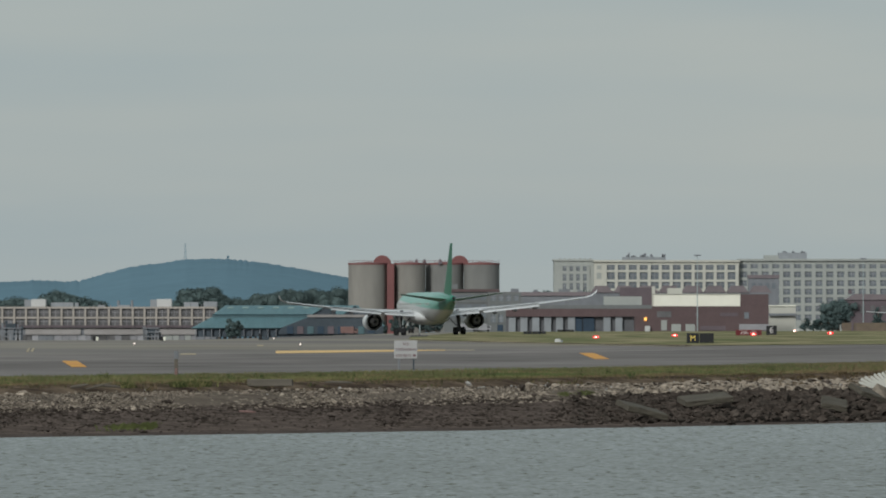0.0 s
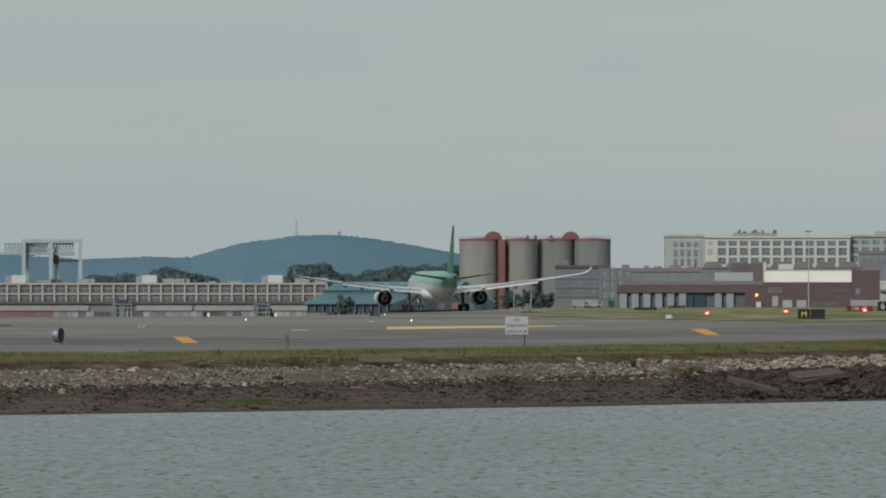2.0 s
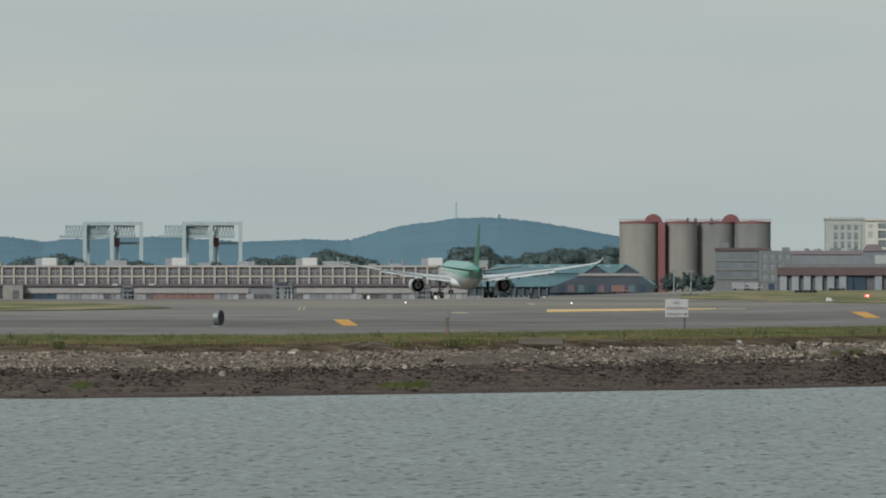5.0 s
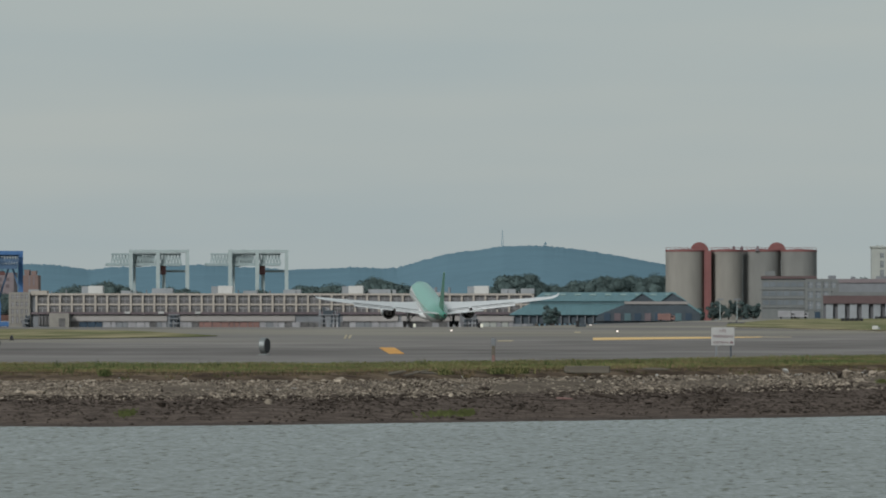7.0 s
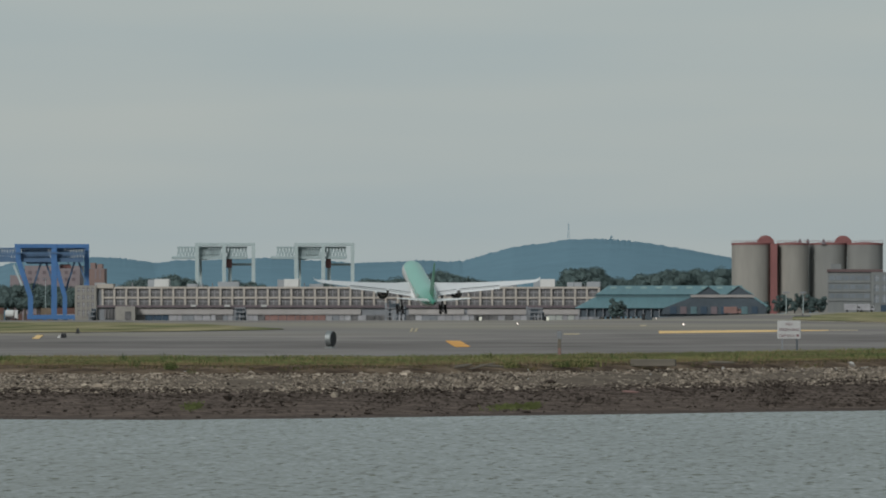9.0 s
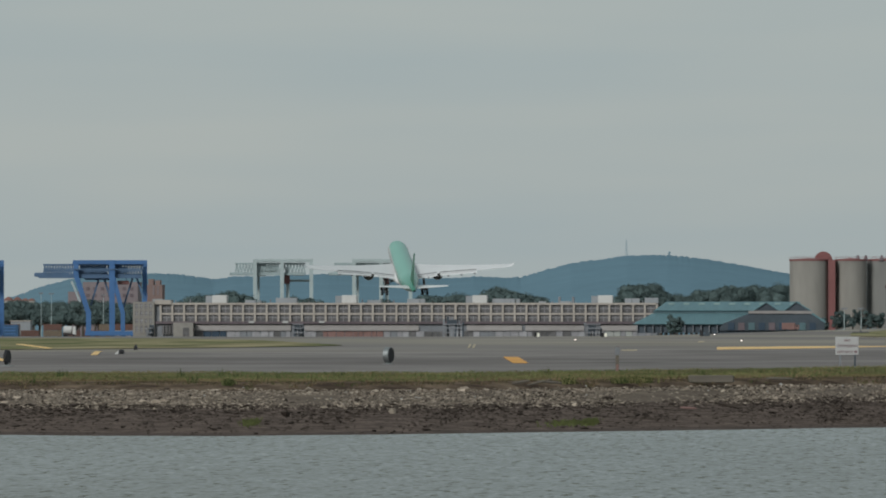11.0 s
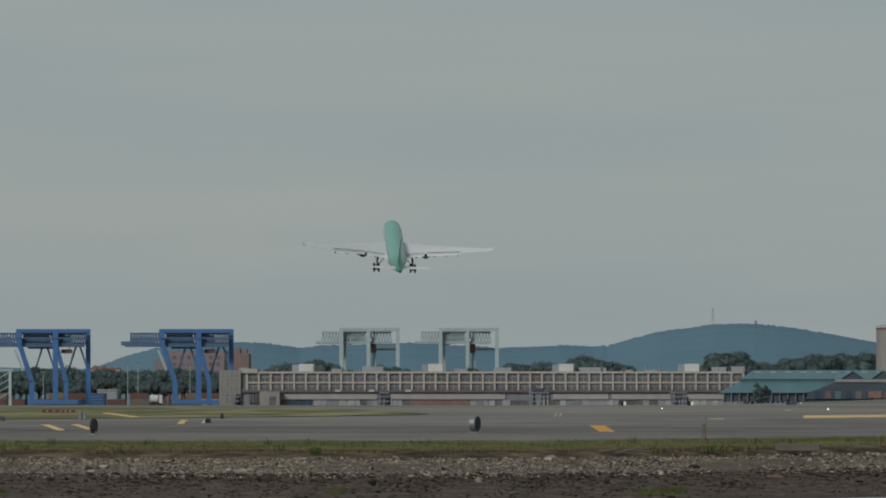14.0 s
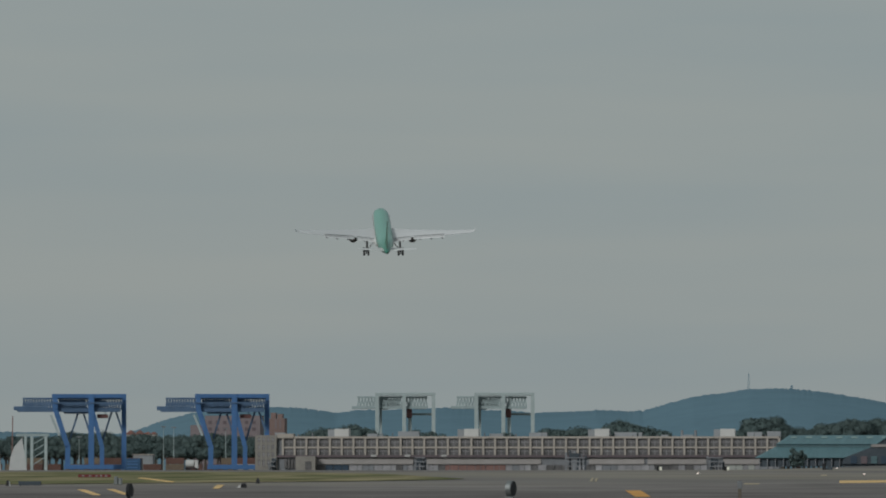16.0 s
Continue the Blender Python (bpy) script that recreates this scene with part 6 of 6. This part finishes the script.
def build_driftwood():
    rnd = random.Random(14)
    for a, f, length, h, tilt, name, m, label in (
            (-305, 1.9, 2.3, 0.36, 0, "timber_beam", TIMBER, "squared grey timber beam lying in the grass"),
            (-184, 2.0, 1.4, 0.12, 1, "driftwood_log", TIMBER, "grey driftwood log on the stones"),
            (-640, 1.98, 0.9, 0.14, -9, "driftwood_log", TIMBER, "grey driftwood log tilted on the stones"),
            (-590, 1.96, 1.2, 0.13, 4, "driftwood_log", TIMBER, "grey driftwood log on the stones"),
            (-610, 1.97, 1.5, 0.08, -14, "driftwood_log", TIMBER, "thin bleached driftwood branch"),
            (-345, 0.72, 0.8, 0.1, 3, "driftwood_log", PANEL_RUST, "reddish waterlogged plank in the mud"),
            (-275, 0.78, 1.4, 0.16, 12, "driftwood_log", ROCK_DARK, "dark waterlogged branch in the mud")):
        x, y, z = bank_point(a, f)
        if name == "timber_beam":
            bm = box(-length / 2, length / 2, -0.15, 0.15, 0, h, bevel=0.03)
        else:
            bm = spin([(-length / 2, h * 0.3), (-length * 0.3, h * 0.5), (0, h * 0.55), (length * 0.3, h * 0.42), (length / 2, h * 0.2)], 8, "x", (0, 0, h * 0.5))
        ob = solid(name, bm, m, x, y - 1.3, z + (0.12 if f > 1.5 else 0.06), label, "driftwood", "driftwood on the shore")
        ob.rotation_euler = (0, radians(tilt), rnd.uniform(-0.2, 0.2))
    for a, f, w, dep, tilt, roll in ((351, 0.2, 2.1, 1.8, 13, 10), (463, 0.55, 2.5, 1.8, -6, 8), (748, 0.7, 1.5, 1.7, 16, 16), (690, 0.3, 1.3, 1.6, 12, 14)):
        x, y, z = bank_point(a, f)
        bm = box(-w / 2, w / 2, -dep / 2, dep / 2, -0.14, 0.14, bevel=0.04)
        bmesh.ops.subdivide_edges(bm, edges=bm.edges[:], cuts=3, use_grid_fill=True)
        for v in bm.verts:
            v.co += Vector((rnd.uniform(-1, 1), rnd.uniform(-1, 1), rnd.uniform(-1, 1))) * 0.03
        ob = solid("concrete_slab", bm, SLAB, x, y - 1.0, z + 0.56, "broken grey concrete slab lying on the boulders", "slab", "broken slabs")
        ob.rotation_euler = (radians(roll), radians(tilt), radians(a % 30))
    # heap of white boards
    x, y, z = bank_point(788, 1.0)
    heap = thing("board_heap", x, y - 1.2, z, "fanned heap of bleached white boards on the stones", "boards")
    for i in range(11):
        q = radians(24 + i * 5.5)
        L = 1.95 - 0.05 * i + rnd.uniform(-0.12, 0.12)
        lo = Vector((0.1 + 0.07 * i, -0.06 * i, 0.08))
        hi = lo + Vector((-math.cos(q) * L, 0.5, 0.84 * math.sin(q) * L))
        part("board", beam(lo, hi, 0.15, depth=0.03), BLEACHED, heap)
    x, y, z = bank_point(655, 1.1)
    solid("driftwood_pole", beam((-0.3, 0, 0.9), (0.35, 0, 0.1), 0.03), TIMBER, x, y - 1, z, "thin pale pole leaning on the boulders", "pole")


# ---- things on the airfield ----
def stand(name, a, e, label, category, group=""):
    d = on_field(a, e)
    x, y = spot(a, d)
    return thing(name, x, y, ground_z(a, d), label, category, group), d / STEP


def sign_box(ob, w, h, deep, material, base=0.0, x=0.0, name="panel", label=""):
    return part(name, box(x - w / 2, x + w / 2, -deep / 2, deep / 2, base, base + h, bevel=0.03), material, ob, label)


def build_field_things():
    # warning sign at the shore
    ob, k = stand("warning_sign", -66, -92, "weathered white warning sign on two posts in the grass", "sign")
    w, h, base = 41 * k, 32 * k, 20 * k
    board = sign_box(ob, w, h, 0.04, SIGN_WHITE, base, name="board")
    for x, m in ((-12 * k, DIRTY_CONCRETE), (14 * k, SHED_DARK)):
        part("post", box(x - 0.05, x + 0.05, 0.02, 0.09, -0.3, base + h * 0.6), m, ob)
    for text, size, z in (("NO", 0.25, 0.80), ("TRESPASSING", 0.215, 0.50), ("KEEP BACK", 0.2, 0.17)):
        part("lettering", lettering(text, size, SIGN_LETTER), None, board, at=pose(0 if z > 0.3 else -0.12, -0.032, base + h * z))
    part("lettering_bar", box(w * 0.32, w * 0.43, -0.045, -0.025, base + h * 0.12, base + h * 0.24), SIGN_LETTER, board)
    for z in (0.93, 0.07):
        part("bolt", spin([(-0.035, 0.02), (-0.02, 0.02)], 8, "y", (0, 0, base + h * z)), GEAR, board)
    # mottled stake
    ob, k = stand("marker_stake", -472, -101, "mottled grey wooden stake with a reddish foot", "stake")
    h = 43 * k
    part("stake", box(-0.1, 0.1, -0.05, 0.05, -0.2, h, bevel=0.015), TIMBER, ob)
    part("cap", box(-0.13, 0.13, -0.07, 0.07, h * 0.66, h * 0.98, bevel=0.02), DIRTY_CONCRETE, ob)
    part("foot", box(-0.075, 0.075, -0.065, 0.065, -0.2, h * 0.28), PANEL_RUST, ob)
    # round black-faced lights
    for a, e, turn, hh in ((-877, -89, -40, 28), (-1551, -93, -74, 27)):
        ob, k = stand("approach_light", a, e, "round black-faced airfield light with a silver rim", "airfield light", "round airfield lights")
        ob.matrix_basis = ob.matrix_basis @ pose(0, 0, 0, 0, 0, 70 if turn == -40 else 73)
        r = hh * k / 2
        deep = 0.19 if turn == -40 else 0.07
        part("drum", spin([(-deep, r * 0.94), (-deep + 0.05, r), (deep, r), (deep, r * 0.8)], 28, "y", (0, 0, r + 0.1)), STEEL if turn == -40 else BLACK, ob, "silver drum")
        part("face", spin([(-deep - 0.03, r * 0.2), (-deep - 0.03, r * 0.93), (-deep + 0.02, r * 0.93)], 28, "y", (0, 0, r + 0.1)), BLACK, ob, "black face")
        part("foot", box(-0.1, 0.1, -0.12, 0.12, -0.05, 0.25), STEEL, ob)
        part("base_plate", box(-0.35, 0.35, -0.3, 0.3, -0.02, 0.05, bevel=0.01), STEEL, ob)
    # guidance signs
    ob, k = stand("taxiway_sign", 455, -45.6, "black taxiway sign with a yellow letter M", "airfield sign", "airfield signs")
    h = 18.6 * k
    for i, (a0, a1) in enumerate(((-24, -2), (-1, 24))):
        p = sign_box(ob, (a1 - a0) * k, h * 0.92, 0.3, BLACK, h * 0.08, (a0 + a1) / 2 * k)
        if i == 0:
            part("lettering", lettering("M", h * 0.72, SIGN_YELLOW), None, p, at=pose((a0 + a1) / 2 * k, -0.17, h * 0.5))
        for q in (a0 + 3, a1 - 3):
            part("leg", box(q * k - 0.04, q * k + 0.04, -0.04, 0.04, -0.05, h * 0.1), STEEL, ob)
    ob, k = stand("runway_sign", 540.5, -32, "red runway sign with white characters", "airfield sign", "airfield signs")
    h = 11 * k
    p = sign_box(ob, 46 * k, h * 0.9, 0.3, SIGN_RED, h * 0.1)
    part("lettering", lettering("33R-15L", h * 0.78, LETTER_WHITE), None, p, at=pose(0, -0.17, h * 0.54))
    for q in (-18, 0, 18):
        part("leg", box(q * k - 0.05, q * k + 0.05, -0.05, 0.05, -0.05, h * 0.12), STEEL, ob)
    ob, k = stand("distance_sign", 581, -31, "black distance sign with a white numeral 6", "airfield sign", "airfield signs")
    h = 17.6 * k
    p = sign_box(ob, 18.5 * k, h * 0.94, 0.4, BLACK, h * 0.06)
    part("lettering", lettering("6", h * 0.92, LETTER_WHITE), None, p, at=pose(0, -0.22, h * 0.52))
    for q in (-6, 6):
        part("leg", box(q * k - 0.06, q * k + 0.06, -0.06, 0.06, -0.05, h * 0.1), STEEL, ob)
    ob, k = stand("runway_sign", -1613, -53.5, "long low red runway sign at the turf path", "airfield sign", "airfield signs")
    h = 6 * k
    p = sign_box(ob, 58 * k, h * 0.85, 0.3, SIGN_RED, h * 0.15)
    for q in (-20, -8, 4, 12, 21):
        part("lettering_bar", box((q - 2) * k, (q + 2) * k, -0.18, -0.15, h * 0.4, h * 0.75), PANEL_GREY, p)
    for q in (-24, 0, 24):
        part("leg", box(q * k - 0.05, q * k + 0.05, -0.05, 0.05, -0.05, h * 0.2), STEEL, ob)
    ob, k = stand("taxiway_sign", -1727, -68, "long dark blank back of a taxiway sign", "airfield sign", "airfield signs")
    sign_box(ob, 40 * k, 7.5 * k, 0.3, SHED_DARK, 0.05)
    for q in (-16, 16):
        part("leg", box(q * k - 0.05, q * k + 0.05, -0.05, 0.05, -0.1, 0.1), STEEL, ob)
    # lamps along the edges
    for a, e in ((270.6, -37), (410, -34), (549, -32), (685, -30)):
        ob, k = stand("edge_light", a, e, "lit red runway edge light on a short stem", "edge light", "red edge lights")
        part("stem", spin([(0, 0.07), (2.2 * k, 0.05)], 8, "z"), STEEL, ob)
        part("lens", spin([(0.6 * k, 0.5 * k), (1.5 * k, 4.6 * k), (3.2 * k, 6.3 * k), (5.0 * k, 4.6 * k), (5.9 * k, 0.6 * k)], 16, "z"), LAMP_RED, ob, "glowing red lens")
        part("lamp_core", spin([(1.9 * k, 0.4 * k), (3.2 * k, 3.6 * k), (4.4 * k, 0.4 * k)], 12, "z", (0, -4.6 * k, 0)), LAMP_HOT, ob, "pale glowing core")
    for a, e, s in ((-546, -47, 0.48), (-252.5, -48.5, 0.55), (-300, -37, 0.3)):
        ob, k = stand("edge_light", a, e, "lit white edge light on the taxiway", "edge light", "white edge lights")
        part("stem", spin([(0, 0.06), (2 * k * s, 0.05)], 8, "z"), STEEL, ob)
        part("lens", spin([(1.2 * k * s, 0.5 * k), (2.2 * k * s, 2.7 * k * s), (3.4 * k * s, 3.1 * k * s), (4.8 * k * s, 2.4 * k * s), (5.8 * k * s, 0.5 * k)], 14, "z"), LAMP_WHITE, ob, "glowing white lens")
        part("hood", spin([(0, 3.2 * k * s), (1.1 * k * s, 3.0 * k * s)], 12, "z"), BLACK, ob)
    for a in (-614, -495):
        ob, k = stand("guard_light", a, -41, "small black and cream runway guard light", "airfield light", "runway guard lights")
        part("housing", box(-5 * k, 0, -0.3, 0.3, 0.05, 8.5 * k, bevel=0.03), BLACK, ob)
        part("pale_panel", box(0.02, 4.5 * k, -0.35, 0.3, 0.8 * k, 7.5 * k, bevel=0.03), CLADDING, ob, "cream panel")
        part("foot", box(-0.1, 0.1, -0.1, 0.1, -0.05, 0.1), STEEL, ob)
    ob, k = stand("equipment_box", -317, -39, "dark upright cabinet with a low grey housing", "cabinet")
    part("cabinet", box(-9 * k, -3 * k, -0.4, 0.4, 0, 11 * k, bevel=0.05), BLACK, ob)
    part("housing", box(-3 * k, 9 * k, -0.4, 0.4, 0, 5 * k, bevel=0.05), SHED_DARK, ob)
    ob, k = stand("equipment_box", -42, -33.5, "low dark equipment housing with a short spike", "cabinet")
    part("housing", box(-15 * k, 15 * k, -0.5, 0.5, 0, 2.6 * k, bevel=0.05), GEAR, ob)
    part("spike", loft([[(-2 * k, -0.3, 2.4 * k), (2 * k, -0.3, 2.4 * k), (2 * k, 0.3, 2.4 * k), (-2 * k, 0.3, 2.4 * k)], [(-0.3 * k, -0.1, 7 * k), (0.5 * k, -0.1, 7 * k), (0.5 * k, 0.1, 7 * k), (-0.3 * k, 0.1, 7 * k)]]), GEAR, ob)
    ob, k = stand("equipment_box", 204, -44, "white concrete equipment box in the turf", "cabinet")
    part("box", box(-6.5 * k, 4 * k, -0.4, 0.4, 0, 7 * k, bevel=0.08), WHITE_PAINT, ob)
    part("side_box", box(4.2 * k, 8 * k, -0.3, 0.3, 0, 4.5 * k, bevel=0.05), GREY_CONCRETE, ob)
    for a, e, w, h in ((162, -29, 40, 5.5), (217, -24.5, 30, 4)):
        ob, k = stand("barrier", a, e, "long low black barrier on the far turf", "barrier", "black barriers")
        n = 5
        for i in range(n):
            part("segment", box((-w / 2 + w / n * i + 0.3) * k, (-w / 2 + w / n * (i + 1) - 0.3) * k, -0.4, 0.4, 0, h * k, bevel=0.08), BLACK, ob)
    ob, k = stand("marker_light", 625, -26, "small white lamp housing at the runway edge", "airfield light")
    part("housing", box(-5 * k, 5 * k, -0.3, 0.3, 0.3, 6 * k, bevel=0.1), WHITE_PAINT, ob)
    part("lamp", box(-5.4 * k, -2 * k, -0.36, -0.3, 1.5 * k, 4.5 * k), LAMP_HOT, ob)
    part("foot", box(-0.1, 0.1, -0.1, 0.1, -0.05, 0.35), STEEL, ob)
    for a, e, h, ww in ((-1351, -71, 8, 1), (-1324, -63.5, 9.5, 0.4), (-1766, -68, 10, 0.6)):
        ob, k = stand("hooded_light", a, e, "black hooded approach lamp with a pale side", "airfield light", "hooded lamps")
        for dx in ((0, 4) if ww == 1 else (0,)):
            part("hood", loft([[((-3.2 + dx) * k, -0.3, 0), ((3.2 + dx) * k, -0.3, 0), ((3.2 + dx) * k, 0.4, 0), ((-3.2 + dx) * k, 0.4, 0)],
                               [((-2.4 + dx) * k, -0.3, h * 0.6 * k), ((2.6 + dx) * k, -0.3, h * 0.6 * k), ((2.6 + dx) * k, 0.4, h * 0.6 * k), ((-2.4 + dx) * k, 0.4, h * 0.6 * k)],
                               [((-0.8 + dx) * k, -0.2, h * k), ((1.2 + dx) * k, -0.2, h * k), ((1.2 + dx) * k, 0.3, h * k), ((-0.8 + dx) * k, 0.3, h * k)]]), BLACK, ob, "black hood")
        sgn = -1 if ww == 1 else 1
        w2 = 10 if ww == 1 else 5
        wd = [(sgn * 3.0 * k, -0.25, 0), (sgn * w2 * k, -0.25, 0), (sgn * 3.0 * k, -0.25, h * 0.8 * k)]
        if ww != 0.4:
            part("pale_side", loft([wd, [(x, 0.3, z) for x, y, z in wd]]), WHITE_PAINT, ob, "pale side plate")
    ob, k = stand("utility_cabinet", -1571, -66, "pale grey utility cabinet beside the path", "cabinet")
    part("cabinet", box(-7 * k, -0.5 * k, -0.3, 0.3, 0, 15 * k, bevel=0.05), STEEL, ob)
    part("cabinet", box(0.5 * k, 7 * k, -0.3, 0.3, 0, 12 * k, bevel=0.05), STEEL, ob)


def build_parked_plane():
    s = Site("parked_airplane", 880, 2560, "white airplane parked beyond the turf", "airplane")
    z = s.z(6)
    part("fuselage", spin([(-16, 0.3), (-12, 1.3), (-4, 1.7), (8, 1.7), (14, 1.2), (16.5, 0.2)], 20, "y", (0, 0, z + 0.6)), AIR_WHITE, s.ob, smooth=True)
    for sx in (-1, 1):
        part("wing", loft([aerofoil(sx * 1.2, 3.5, -3, z - 0.4, 0.8), aerofoil(sx * 12, 0.0, -3.2, z + 0.1, 0.45), aerofoil(sx * 23, -2.6, -4.4, z + 0.9, 0.25)]), AIR_WHITE, s.ob, "white wing")
        part("gear_leg", beam((sx * 2.4, 0, 0), (sx * 2.2, 0, z), 0.25), GEAR, s.ob)
        part("wheel", spin([(sx * 2.4 - 0.2, 0.5), (sx * 2.4 + 0.2, 0.5)], 14, "x", (0, 0, 0.5)), TYRE, s.ob)
    part("nose_gear", beam((0, 12, 0), (0, 12, z), 0.2), GEAR, s.ob)
    part("fin", loft([[(0.2, -10, z + 1.5), (0, -16, z + 1.5), (-0.2, -10, z + 1.5)], [(0.08, -14.5, z + 7), (0, -17, z + 7), (-0.08, -14.5, z + 7)]]), AIR_WHITE, s.ob)


build_field_things()
build_parked_plane()
build_driftwood()
build_grass()
build_stones()


# ---- what moves ----
FLIGHT = [
    # seconds, x, y, z, pitch, roll, heading to the left
    (0.0, -2.5, 1582.7, 0.35, 0.0, -1.0, 8.3),
    (1.0, -13.1, 1631.7, 0.33, 0.1, -0.3, 8.1),
    (2.0, -23.9, 1687.5, 0.12, 0.1, -0.6, 7.8),
    (2.6, -29.9, 1724.2, -0.12, 0.2, -0.5, 7.9),
    (3.5, -39.9, 1782.5, -0.62, 0.4, -0.2, 8.1),
    (4.5, -50.7, 1850.6, -0.98, 0.8, 0.1, 8.4),
    (5.75, -65.8, 1943.0, -1.5, 2.5, 0.0, 8.3),
    (7.0, -80.5, 2036.8, -1.75, 7.4, -0.2, 8.2),
    (8.0, -93.0, 2115.2, -0.8, 9.2, 0.35, 8.5),
    (9.5, -113.8, 2234.9, 2.8, 11.1, -0.2, 8.9),
    (10.75, -131.9, 2335.0, 9.2, 13.2, -0.4, 8.4),
    (12.0, -150.0, 2436.1, 18.1, 14.9, -0.5, 7.8),
    (12.5, -157.6, 2476.0, 22.75, 15.1, 0.05, 7.3),
    (13.5, -172.5, 2555.5, 33.68, 16.3, 1.6, 6.7),
    (14.5, -186.3, 2634.3, 46.79, 16.1, 1.45, 6.5),
    (16.0, -205.9, 2750.5, 69.04, 15.5, -0.15, 6.6),
]


def motions():
    walk(airliner, [(t, pose(x, y, z, 0, 0, head) @ pose(0, 0, 0, pitch, 0, 0) @ pose(0, 0, 0, 0, roll, 0)) for t, x, y, z, pitch, roll, head in FLIGHT])
    for leg, bogie, sx in gears:
        # the legs stretch and the bogies hang tail-low once the weight is off
        walk(leg, [(0.0, pose(0, 0, -0.28)), (4.5, pose(0, 0, -0.38)), (6.4, pose(0, 0, -0.3)), (7.0, pose(0, 0, -0.35)), (8.0, pose(0, 0, -1.45)), (9.0, pose(0, 0, -1.6)), (16.0, pose(0, 0, -1.6))])
        walk(bogie, [(0.0, pose(sx * 5.7, 0.2, 0.7)), (6.0, pose(sx * 5.7, 0.2, 0.7)), (7.0, pose(sx * 5.7, 0.2, 0.7, -6)), (7.9, pose(sx * 5.7, 0.2, 0.7, 20)), (9.6, pose(sx * 5.7, 0.2, 0.7, 24)), (16.0, pose(sx * 5.7, 0.2, 0.7, 26))])
    for wing, sx in wings:
        # the wings bend up as they take the weight
        root = Matrix.Translation((sx * 2.0, 0, 3.7))
        bend = lambda q: root @ pose(0, 0, 0, 0, -sx * q, 0) @ root.inverted()
        walk(wing, [(0.0, bend(-1.7)), (1.0, bend(-0.8)), (2.5, bend(-0.2)), (4.5, bend(0.8)), (7.0, bend(1.9)), (9.0, bend(2.8)), (16.0, bend(2.9))])
    # the ripples drift slowly along the shore
    walk(water, [(0.0, pose(0, 0, WATER)), (16.0, pose(4.0, -2.4, WATER))])


motions()
